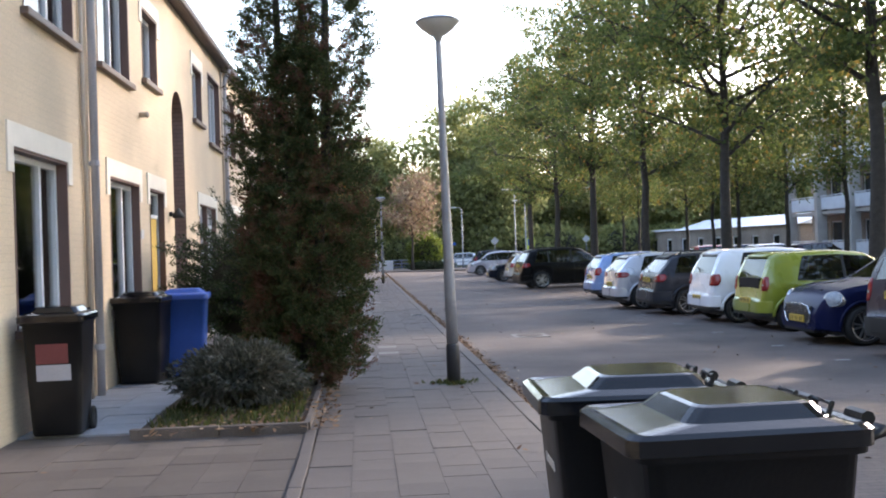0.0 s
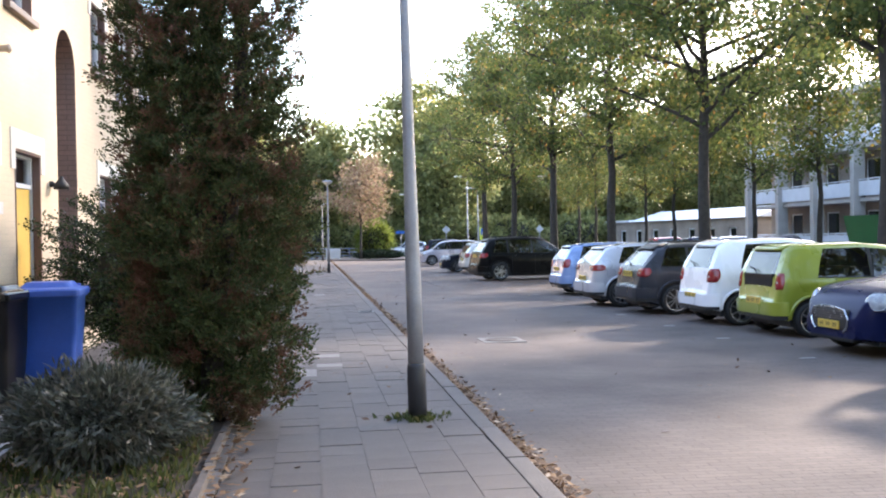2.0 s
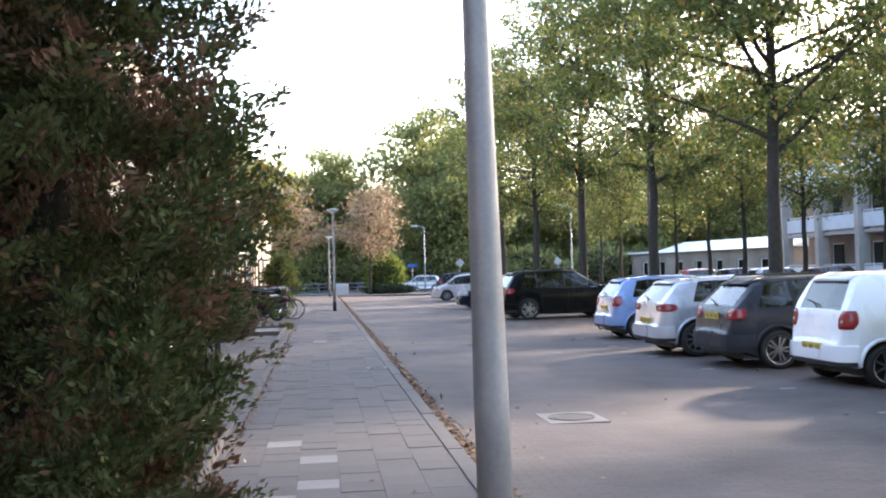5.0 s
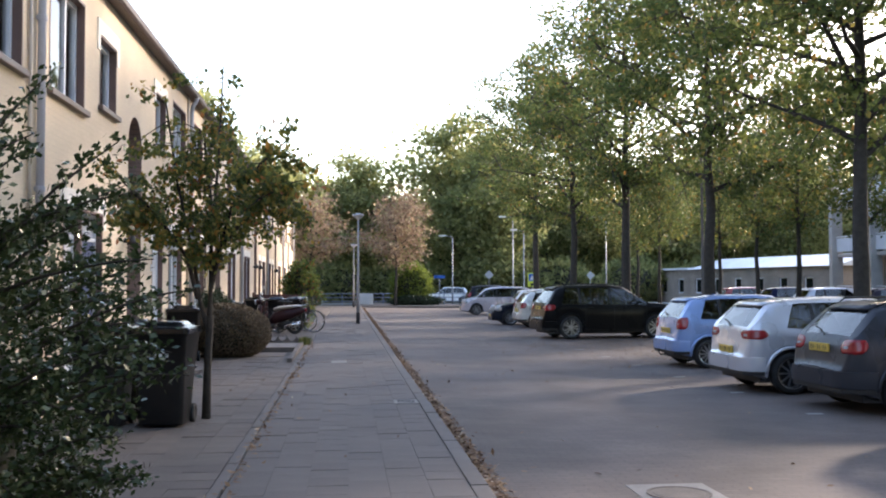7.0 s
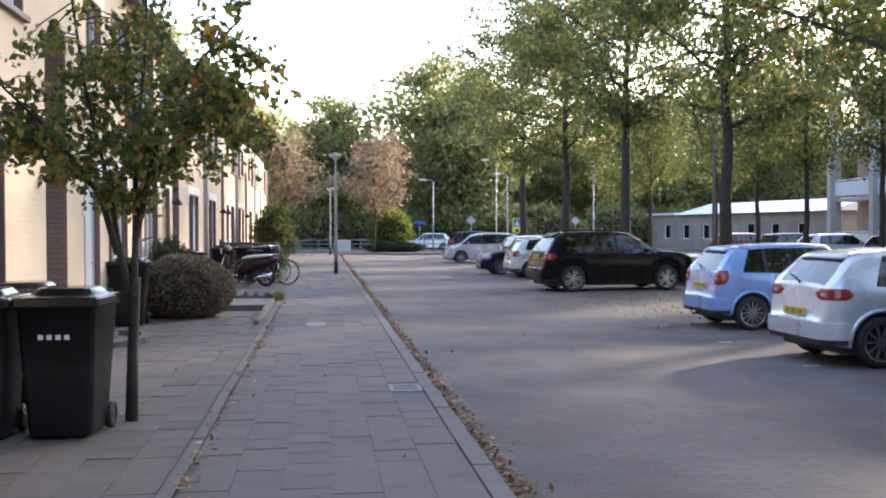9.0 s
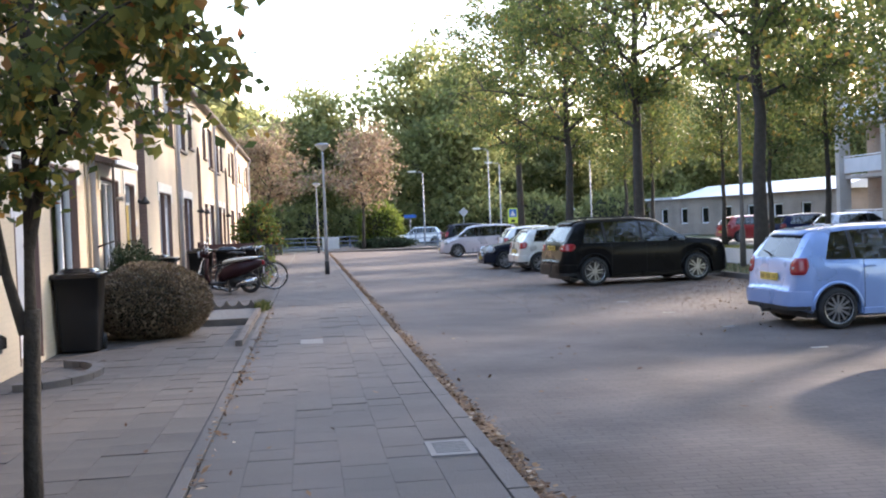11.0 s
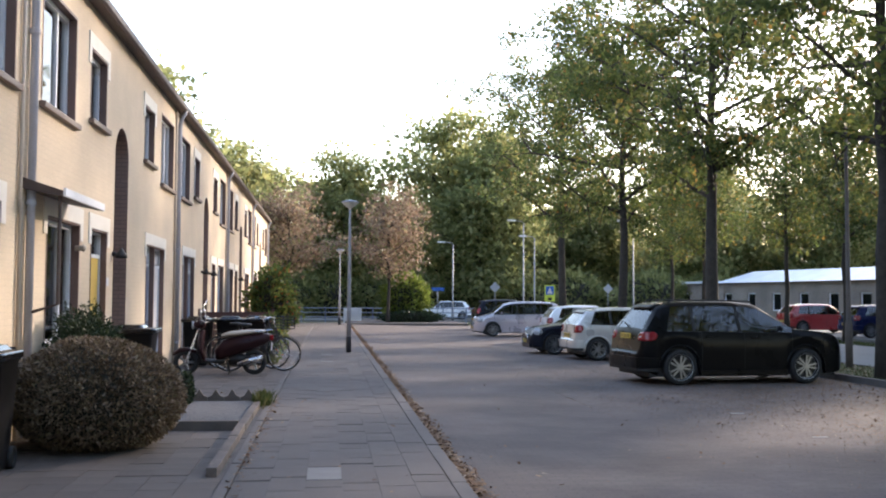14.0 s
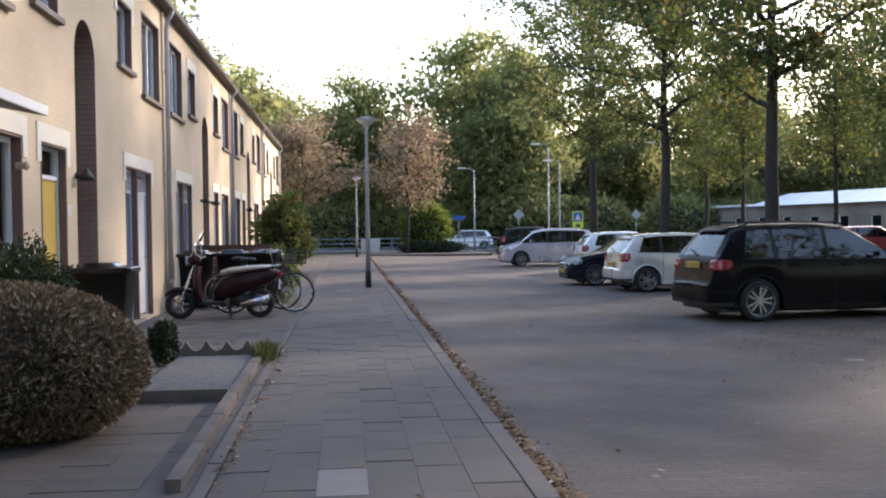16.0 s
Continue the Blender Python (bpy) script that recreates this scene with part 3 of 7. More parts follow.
def window(parent, ya, yb, za, zb, style="plain"):
    """A window set back in its opening: frame, panes, sill; a lintel is put above by the house."""
    w = mesh_ob("window", box(-0.17, -0.10, ya, ya + 0.055, za, zb), M["white_frame"])
    w.parent = parent
    bm = bmesh.new()
    f = 0.085
    bx(bm, -0.165, -0.095, ya + 0.055, yb, zb - f, zb)
    bx(bm, -0.165, -0.095, ya + 0.055, yb, za, za + f)
    bx(bm, -0.165, -0.095, yb - f, yb, za + f, zb - f)
    if yb - ya > 1.2:
        m0 = ya + (yb - ya) * 0.64
        bx(bm, -0.16, -0.1, m0, m0 + 0.06, za + f, zb - f)
    part("frame", bm, M["white_frame"], w)
    pane = part("pane", box(-0.14, -0.132, ya + 0.05, yb - 0.05, za + 0.05, zb - 0.05), M["glass"], w, "reflecting window glass")
    pane.visible_shadow = False
    part("reveal_board", arch_board(-0.094, 0.006, ya, yb, za, zb, 0.03), M["reveal"], w, "dark red-brown painted reveal")
    part("sill", box(-0.09, 0.07, ya - 0.06, yb + 0.06, za - 0.07, za, bevel=0.008), M["sill"], w, "brown tiled window sill")
    bm = bmesh.new()
    if style == "blind":
        n = int((zb - za) * 0.55 / 0.05)
        for k in range(n):
            bx(bm, -0.21, -0.18, ya + 0.06, yb - 0.06, za + 0.05 + k * 0.052, za + 0.09 + k * 0.052)
        part("blind", bm, M["curtain"], w, "white slatted blind")
    else:
        n = 14
        for side in (0, 1):
            # drawn almost shut; the pale cloth also stands in for reflections in the panes
            wd = (yb - ya) * 0.46
            s0 = ya + 0.06 if side == 0 else yb - 0.06 - wd
            for k in range(n):
                off = 0.02 * (k % 2)
                bx(bm, -0.175 - off, -0.16 - off, s0 + wd * k / n, s0 + wd * (k + 1) / n, za + 0.05, zb - 0.05)
        part("curtain", bm, M["curtain"], w, "pale pleated curtain")
    return w


def door(parent, ya, yb, z0, zt, leaf, label, louvre=False, glass_top=True):
    d = mesh_ob("door", box(-0.15, -0.10, ya + 0.06, yb - 0.06, z0 + 0.04, zt, bevel=0.004), leaf)
    d.parent = parent
    tagged(d, label)
    bm = bmesh.new()
    top = 2.42
    bx(bm, -0.17, -0.08, ya, ya + 0.06, z0, top)
    bx(bm, -0.17, -0.08, yb - 0.06, yb, z0, top)
    bx(bm, -0.168, -0.082, ya + 0.06, yb - 0.06, top - 0.06, top)
    bx(bm, -0.168, -0.082, ya + 0.06, yb - 0.06, zt, zt + 0.05)
    part("door_frame", bm, M["white_frame"], d)
    part("reveal_board", arch_board(-0.078, 0.006, ya, yb, z0, top, 0.03), M["reveal"], d, "dark red-brown painted reveal")
    if louvre:
        for k in range(7):
            z = zt + 0.07 + k * (top - 0.13 - zt - 0.07) / 7
            bm = bmesh.new()
            loft(bm, [[(-0.15, y, z + 0.03), (-0.10, y, z), (-0.095, y, z + 0.006), (-0.145, y, z + 0.036)] for y in (ya + 0.06, yb - 0.06)])
            part("slat", bm, M["white_frame"], d)
    else:
        p = part("pane", box(-0.13, -0.122, ya + 0.05, yb - 0.05, zt + 0.04, top - 0.05), M["glass"], d)
        p.visible_shadow = False
        part("transom_curtain", box(-0.2, -0.19, ya + 0.06, yb - 0.06, zt + 0.05, top - 0.06), M["curtain"], d)
    bm = bmesh.new()
    lathe(bm, [(0.012, 0), (0.012, 0.05)], 8, (-0.10, yb - 0.14, 1.02), "x")
    bx(bm, -0.06, -0.045, yb - 0.26, yb - 0.13, 1.01, 1.03)
    part("handle", bm, M["steel"], d, "steel door handle")
    return d


def lintel(parent, ya, yb, z0, z1):
    """A cream plaster block that frames the head of an opening."""
    bm = bmesh.new()
    bx(bm, -0.02, 0.018, ya - 0.14, yb + 0.14, z1 - 0.002, z1 + 0.2)
    bx(bm, -0.02, 0.016, ya - 0.14, ya - 0.002, z0, z1 - 0.002)
    bx(bm, -0.02, 0.016, yb + 0.002, yb + 0.14, z0, z1 - 0.002)
    part("lintel", bm, M["plaster"], parent, "cream plaster lintel")


def house(arch_y, side, kind, look_of, shift=0.0, lamp=True):
    """Half of a mirrored pair: from the middle of the arched passage to the drainpipe. side: -1 towards the walk's start, 1 onward."""
    def sp(a, b):
        return (a, b) if side > 0 else (-b, -a)
    h = thing("row_house", (FACE, arch_y, 0), 0, look_of, "house", "terraced houses")
    off, rad = shift, 0.48
    lo_, hi_ = off - rad, off + rad
    opening = (0.0, max(hi_, 0.02)) if side > 0 else (min(lo_, -0.02), 0.0)
    rects = {"arch": (opening[0] - (0.01 if side > 0 else 0), opening[1] + (0.01 if side < 0 else 0), 0.0, 4.1), "small": (*sp(1.45, 2.4), 3.88, 4.85), "big": (*sp(3.15, 4.62), 3.66, 5.02)}
    if kind == "window":
        rects["door"] = (*sp(1.25, 2.2), 0.06, 2.42)
        rects["front"] = (*sp(2.8, 4.28), 0.88, 2.42)
    else:
        rects["door"] = (*(sp(1.8, 3.7) if side > 0 else sp(2.15, 4.0)), 0.06, 2.42)
    y0, y1 = sp(0, HALF)
    bm = bmesh.new()
    wall_cells(bm, -0.3, 0.0, y0, y1, -0.2, 5.42, list(rects.values()))
    n, zc = 28, 4.1 - rad
    arc = []
    for k in range(n):
        a0, a1 = math.pi * k / n, math.pi * (k + 1) / n
        p0, p1 = (off + rad * math.cos(a0), zc + rad * math.sin(a0)), (off + rad * math.cos(a1), zc + rad * math.sin(a1))
        if side * (p0[0] + p1[0]) < 0:
            continue
        arc.append((p0, p1))
        loft(bm, [[(x, a, b) for a, b in ((p0[0], p0[1]), (p1[0], p1[1]), (p1[0], 4.1), (p0[0], 4.1))] for x in (-0.3, 0.0)])
    bmesh.ops.recalc_face_normals(bm, faces=bm.faces)
    part("wall", bm, M["wall"], h, "cream painted brick wall")
    bm = bmesh.new()
    jamb = opening[1] if side > 0 else opening[0]
    bx(bm, -3.0, -0.302, jamb, jamb + side * 0.12, -0.1, 4.2)
    bx(bm, -0.302, 0.003, jamb - side * 0.008, jamb, -0.02, zc)
    for p0, p1 in arc:
        q0, q1 = [(off + (p[0] - off) * 0.983, zc + (p[1] - zc) * 0.983) for p in (p0, p1)]
        loft(bm, [[(x, p0[0], p0[1]), (x, p1[0], p1[1]), (x, q1[0], q1[1]), (x, q0[0], q0[1])] for x in (-0.302, 0.003)])
    bmesh.ops.recalc_face_normals(bm, faces=bm.faces)
    part("passage_wall", bm, M["passage"], h, "brown brick passage wall")
    part("passage_ceiling", box(-3.0, -0.302, opening[0], opening[1], 4.102, 4.2), M["passage"], h)
    part("passage_end", box(-3.1, -3.0, opening[0] - 0.1, opening[1] + 0.1, -0.1, 4.2), M["fascia"], h)
    bm = bmesh.new()
    bx(bm, -0.95, -0.85, *sp(1.05, HALF), 0, 5.4)
    bx(bm, -0.85, -0.302, *sp(1.05, HALF), 2.62, 2.8)
    part("room_wall", bm, M["room"], h, "dim interior wall")
    window(h, *rects["small"], "half")
    window(h, *rects["big"], "plain")
    lintel(h, *rects["small"][:2], 4.62, 4.85)
    if kind == "window":
        window(h, *rects["front"], "blind" if side > 0 else "plain")
        lintel(h, *rects["front"][:2], 2.2, 2.42)
        door(h, *rects["door"][:2], 0.06, 2.03, M["yellow_door"] if side < 0 else M["white_door"], "yellow front door" if side < 0 else "white front door")
    else:
        a, b = rects["door"][:2]
        mid = a + (b - a) * 0.42
        if side < 0:
            door(h, a, mid, 0.06, 2.03, M["white_door"], "white boarded door", True)
            door(h, mid, b, 0.06, 2.03, M["blue_door"], "navy blue door", True)
        else:
            door(h, a, mid, 0.06, 2.03, M["blue_door"], "navy blue door", True)
            door(h, mid, b, 0.06, 2.03, M["white_door"], "white boarded door", True)
    lintel(h, *rects["door"][:2], 2.2, 2.42)
    # eaves, gutter and roof
    part("soffit", box(-0.3, 0.14, y0, y1, 5.422, 5.45), M["fascia"], h)
    bm = bmesh.new()
    loft(bm, [[(0.14, y, 5.42), (0.17, y, 5.405), (0.2, y, 5.44), (0.21, y, 5.52), (0.195, y, 5.525), (0.14, y, 5.51)] for y in (y0, y1)])
    part("gutter", bm, M["fascia"], h, "dark brown gutter")
    roof = bmesh.new()
    loft(roof, [[(0.14, y, 5.46), (-4.4, y, 8.1), (-4.4, y, 7.95), (0.10, y, 5.452)] for y in (y0, y1)])
    roof = part("roof", roof, M["rooftile"], h, "dark tiled roof")
    bm = bmesh.new()
    for k in range(18):
        f0, f1 = k / 18, (k + 1) / 18
        xa, za, xb, zb = 0.17 - 4.55 * f0, 5.475 + 2.65 * f0, 0.17 - 4.55 * f1, 5.475 + 2.65 * f1
        loft(bm, [[(xa, y, za - 0.01), (xa, y, za + 0.03), (xb - 0.05, y, zb + 0.012), (xb - 0.05, y, zb - 0.02)] for y in (y0, y1)])
    part("tile_courses", bm, M["rooftile"], roof)
    # wall lamp beside the passage
    if not lamp:
        return h
    bm = bmesh.new()
    yl = side * 0.85
    lathe(bm, [(0.035, 0), (0.04, 0.03), (0.02, 0.05), (0.02, 0.1)], 10, (0, yl, 2.12), "x")
    lathe(bm, [(0.09, 0.0), (0.085, 0.05), (0.03, 0.12), (0.02, 0.15)], 12, (0.13, yl, 2.06))
    part("wall_lamp", bm, M["dark"], h, "dark wall lamp", True)
    return h


for k in range(-1, 6):
    ya = ARCH + PITCH * k
    for side in (-1, 1):
        even = k % 2 == 0
        kind = "window" if (side < 0) == even else "double"
        house(ya, side, kind, "cream painted brick terraced house with " + ("a yellow front door" if kind == "window" and side < 0 else "a white front door" if kind == "window" else "white and navy louvred doors"), shift={1: -0.15, 2: -0.33}.get(k, 0.0), lamp=side < 0 or k == 3)
bm = bmesh.new()
bx(bm, -9.5, -0.302, -0.2, 0.0, -0.2, 5.4)
end_y = ARCH + PITCH * 5 + HALF
gable = tagged(mesh_ob("wall_north", bm, M["wall"]), "cream gable end wall of the row", "wall", "", "structure")
gable.matrix_basis = pose(FACE, end_y, 0)
back = tagged(mesh_ob("wall_back", box(FACE - 3.4, FACE - 3.2, ARCH - PITCH - HALF, end_y - 0.21, -0.2, 5.4), M["room"]), "plain inner wall closing the houses", "wall", "", "structure")
# drainpipes, one grey and one tan cable pipe, at each boundary
for k in range(-1, 7):
    y = ARCH + PITCH * k - HALF
    d = thing("drainpipe", (FACE, y, 0), 0, "grey plastic drainpipe on the house front", "drainpipe", "drainpipes")
    bm = bmesh.new()
    tube(bm, [(0.16, 0.0, 5.44), (0.15, 0.0, 5.36), (0.08, 0.0, 5.25), (0.06, 0.0, 5.1), (0.06, 0.0, 0.0)], 0.045, 12)
    part("pipe", bm, M["pipe"], d, "", True)
    for z in (0.5, 2.45, 4.3):
        bm = bmesh.new()
        lathe(bm, [(0.053, 0), (0.056, 0.01), (0.056, 0.05), (0.053, 0.06)], 12, (0.06, 0, z))
        bx(bm, 0.0, 0.03, -0.02, 0.02, z + 0.01, z + 0.05)
        part("bracket", bm, M["pipe"], d)
    bm = bmesh.new()
    tube(bm, [(0.03, -0.28, 5.4), (0.03, -0.28, 2.45), (0.03, -0.25, 2.4), (0.03, -0.25, 0.0)], 0.022, 8)
    p = tagged(mesh_ob("cable_pipe", bm, M["pipe_tan"], True), "thin tan cable pipe on the house front", "pipe", "cable pipes")
    p.matrix_basis = pose(FACE, y, 0)


# ---- cars ----
def lerp_key(keys, x):
    if x <= keys[0][0]:
        return keys[0][1]
    for (a, va), (b, vb) in zip(keys, keys[1:]):
        if x <= b:
            f = (x - a) / (b - a)
            return va + (vb - va) * f
    return keys[-1][1]


def smooth_key(keys, x):
    return (lerp_key(keys, x - 0.05) + 2 * lerp_key(keys, x) + lerp_key(keys, x + 0.05)) / 4


def car(name, at, turn, body, label, L, W, H, top, belt, axles, wheel, nose, spokes=5, rim="alloy", tail=None, head=None, plate_z=0.6, rails=False, dark_trim=False, glass=(0.3, 3.3), pillars=(), rear_glass=None, screen=None, size=0.95, tumble=0.4, hook=False, dark_gate=False, slant=0.16):
    """A car along +x from its tail at 0 to its nose at L, standing on z = 0. top: the outline from tail to nose; belt: the windows' lower edge.
    The shell is open where the windows are; panes stand in the openings before seats and a dark cabin."""
    c = thing("car", at, turn, label, "car", "parked cars")
    c.scale = (size, size, size)
    half, zb, ar = W / 2, 0.2, wheel + 0.06
    plan = [(0, 0.74), (0.03, 0.84), (0.09, 0.905), (0.22, 0.955), (0.55, 0.99), (L * 0.45, 1.0), (L - 0.9, 0.99), (L - 0.4, 0.955), (L - 0.14, 0.88), (L - 0.05, 0.79), (L, 0.68)]
    def wid(x):
        return half * smooth_key(plan, x)
    def zt(x):
        r = 0.015 if x < 0.3 or x > L - 0.3 else 0.05
        return (lerp_key(top, x - r) + 2 * lerp_key(top, x) + lerp_key(top, x + r)) / 4
    def low(x):
        z = zb + 0.15 * max(0, 1 - x / 0.4) + 0.05 * max(0, 1 - (L - x) / 0.35)
        for a in axles:
            if abs(x - a) < ar:
                z = max(z, wheel + math.sqrt(ar * ar - (x - a) ** 2))
        return z
    def side(x):
        """The points of half a section, from the sill to the roof's middle."""
        w, t, lo = wid(x), zt(x), low(x)
        b = min(lerp_key(belt, x), t - 0.03)
        b = max(b, lo + 0.08)
        t = max(t, b + 0.03)
        wt = max(w * 0.95 - tumble * (t - b), w * 0.55)
        span = b - lo
        return [(w * 0.9, lo), (w * 0.972, lo + 0.03), (w * 0.985, lo + span * 0.3), (w * 0.992, lo + span * 0.55), (w * 1.0, lo + span * 0.76), (w * 0.955, b),
                (w * 0.955 + (wt - w * 0.955) * 0.42, b + (t - b) * 0.45), (wt + (w * 0.955 - wt) * 0.12, b + (t - b) * 0.86), (wt * 0.95, t - (t - b) * 0.045), (wt * 0.78, t + 0.004), (wt * 0.42, t + 0.014), (0, t + 0.018)]
    cuts = [glass[0], *pillars, glass[1]]
    bays = [(a + (0.03 if i else 0.0), b - (0.03 if i < len(cuts) - 2 else 0.0)) for i, (a, b) in enumerate(zip(cuts, cuts[1:]))]
    ends = [g for g in (rear_glass, screen) if g]
    raw = sorted({0.0, 0.015, 0.03, 0.05, 0.075, 0.1, 0.14, 0.18, L - 0.02, L - 0.05, L - 0.09, L - 0.15, L, *[L * k / 46 for k in range(47)], *[v for ab in bays + ends for v in ab],
                  *[a + ar * s * f for a in axles for s in (-1, 1) for f in (1.0, 0.97, 0.9, 0.75, 0.5, 0.25, 0.0)]})
    keep = {v for ab in bays + ends for v in ab}
    xs = []
    for x in raw:
        if xs and x - xs[-1] < 0.006:
            if x in keep:
                xs[-1] = x
            continue
        xs.append(x)
    xs = [x for x in xs if not glass[0] + 1e-6 < x < glass[0] + slant + 0.03]
    def column(x):
        """A section's points in space; the side windows' rear edge leans forward."""
        p = [(x, y, z) for y, z in side(x)]
        if abs(x - glass[0]) < 1e-6:
            for j, f in ((6, 0.45), (7, 1.0)):
                q = side(x + slant * f)[j]
                p[j] = (x + slant * f, *q)
        return p
    def inside(x0, x1, spans):
        m = (x0 + x1) / 2
        return any(a < m < b for a, b in spans)
    bm = bmesh.new()
    rings = []
    for x in xs:
        s = column(x)
        rings.append([bm.verts.new(p) for p in s] + [bm.verts.new((p[0], -p[1], p[2])) for p in s[-2::-1]])
    n = len(rings[0])
    for i in range(len(xs) - 1):
        for j in range(n):
            q = j if j < 11 else n - 2 - j
            if q in (5, 6) and inside(xs[i], xs[i + 1], bays):
                continue
            if q in (9, 10) and inside(xs[i], xs[i + 1], ends):
                continue
            a, b = rings[i], rings[i + 1]
            bm.faces.new((a[j], a[(j + 1) % n], b[(j + 1) % n], b[j]))
    bm.faces.new(rings[0][::-1])
    bm.faces.new(rings[-1])
    bmesh.ops.recalc_face_normals(bm, faces=bm.faces)
    shell = part("body", bm, body, c, "", True)
    shell.data.set_sharp_from_angle(angle=radians(38))
    part("underbody", box(0.25, L - 0.25, -half * 0.86, half * 0.86, 0.17, min(0.45, wheel * 1.25)), M["dark"], c)
    for a in axles:
        part("wheel_house", box(a - ar, a + ar, -half * 0.88, half * 0.88, wheel * 1.2, wheel + ar + 0.02), M["dark"], c)
        for s in (-1, 1):
            bm = bmesh.new()
            arc = [math.pi * k / 16 for k in range(17)]
            loft(bm, [[(a + r * math.cos(q), s * (wid(a + r * math.cos(q)) * 0.975 + d), wheel + r * math.sin(q)) for r, d in ((ar - 0.006, -0.05), (ar - 0.006, 0.026), (ar + 0.03, 0.024), (ar + 0.045, -0.03))] for q in arc])
            bmesh.ops.recalc_face_normals(bm, faces=bm.faces)
            part("wheel_arch", bm, body, c, "", True)
    # cabin
    zf = lerp_key(belt, (glass[0] + glass[1]) / 2)
    part("cabin", box(glass[0] + 0.12, glass[1] + 0.15, -half * 0.84, half * 0.84, 0.4, zf - 0.1, bevel=0.03), M["dark"], c)
    xf = (glass[0] + glass[1]) * 0.5 + 0.15
    for x, ys in ((xf, (-half * 0.45, half * 0.45)), (glass[0] + 0.5, (-half * 0.5, 0.0, half * 0.5))):
        for y in ys:
            bm = bmesh.new()
            bx(bm, x - 0.07, x + 0.06, y - 0.2, y + 0.2, zf - 0.3, zf + 0.14, bevel=0.04)
            bx(bm, x - 0.06, x + 0.03, y - 0.12, y + 0.12, zf + 0.17, min(zf + 0.36, H - 0.12), bevel=0.035)
            part("seat", bm, M["dark"], c, "dark seat with a headrest")
    # side glass, between dark pillars
    def strip(xa, xb, s, off, i0, i1):
        pts = [x for x in xs if xa - 1e-6 <= x <= xb + 1e-6]
        bm = bmesh.new()
        rows = []
        for x in pts:
            p = column(x)
            rows.append([bm.verts.new((p[j][0], s * (p[j][1] + off), p[j][2])) for j in range(i0, i1 + 1)])
        for a, b in zip(rows, rows[1:]):
            for j in range(len(a) - 1):
                bm.faces.new((a[j], a[j + 1], b[j + 1], b[j]))
        bmesh.ops.recalc_face_normals(bm, faces=bm.faces)
        return bm
    for s in (-1, 1):
        for a, b in bays:
            pane = part("side_window", strip(a, b, s, -0.006, 5, 7), M["auto_glass"], c, "tinted side window", True)
            pane.visible_shadow = False
        for (a0, a1), (b0, b1) in zip(bays, bays[1:]):
            part("window_pillar", strip(a1, b0, s, 0.003, 5, 7), M["dark"], c, "black window pillar", True)
        bm = bmesh.new()
        tube(bm, [(x, s * (side(x)[5][0] + 0.004), side(x)[5][1]) for x in [glass[0] + (glass[1] - glass[0]) * k / 10 for k in range(11)]], 0.009, 5)
        part("window_trim", bm, M["dark"], c, "black window seal")
    def over(xa, xb, off, mat_, nm, lab, j0=9):
        pts = [x for x in xs if xa - 1e-6 <= x <= xb + 1e-6]
        bm = bmesh.new()
        rows = []
        for x in pts:
            p = side(x)
            dz = (zt(x + 0.03) - zt(x - 0.03)) / 0.06
            nx, nz = -dz / math.hypot(dz, 1), 1 / math.hypot(dz, 1)
            half_row = p[j0:]
            rows.append([bm.verts.new((x + nx * off, y, z + nz * off)) for y, z in half_row] + [bm.verts.new((x + nx * off, -y, z + nz * off)) for y, z in half_row[-2::-1]])
        for a, b in zip(rows, rows[1:]):
            for j in range(len(a) - 1):
                bm.faces.new((a[j], a[j + 1], b[j + 1], b[j]))
        bmesh.ops.recalc_face_normals(bm, faces=bm.faces)
        o = part(nm, bm, mat_, c, lab, True)
        o.visible_shadow = False
        return o
    if rear_glass:
        over(*rear_glass, -0.004, M["auto_glass"], "rear_window", "tinted rear window")
        xm = rear_glass[0] + 0.02
        z = zt(xm)
        bm = bmesh.new()
        tube(bm, [(xm - 0.05, 0, z - 0.02), (xm - 0.03, 0.12, z + 0.05), (xm + 0.01, 0.36, z + 0.08)], 0.011, 5)
        part("rear_wiper", bm, M["dark"], c)
        xr = rear_glass[1]
        bm = bmesh.new()
        hw = side(xr)[9][0]
        loft(bm, [[(xr - 0.05, y, zt(xr) + 0.0), (xr + 0.05, y, zt(xr + 0.05) + 0.03), (xr + 0.24, y * 0.97, zt(xr + 0.24) + 0.02), (xr + 0.2, y * 0.97, zt(xr + 0.2) - 0.01)] for y in (-hw, -hw * 0.5, 0, hw * 0.5, hw)])
        bmesh.ops.recalc_face_normals(bm, faces=bm.faces)
        part("roof_spoiler", bm, body, c, "", True)
    if screen:
        over(*screen, -0.004, M["auto_glass"], "windscreen", "tinted windscreen")
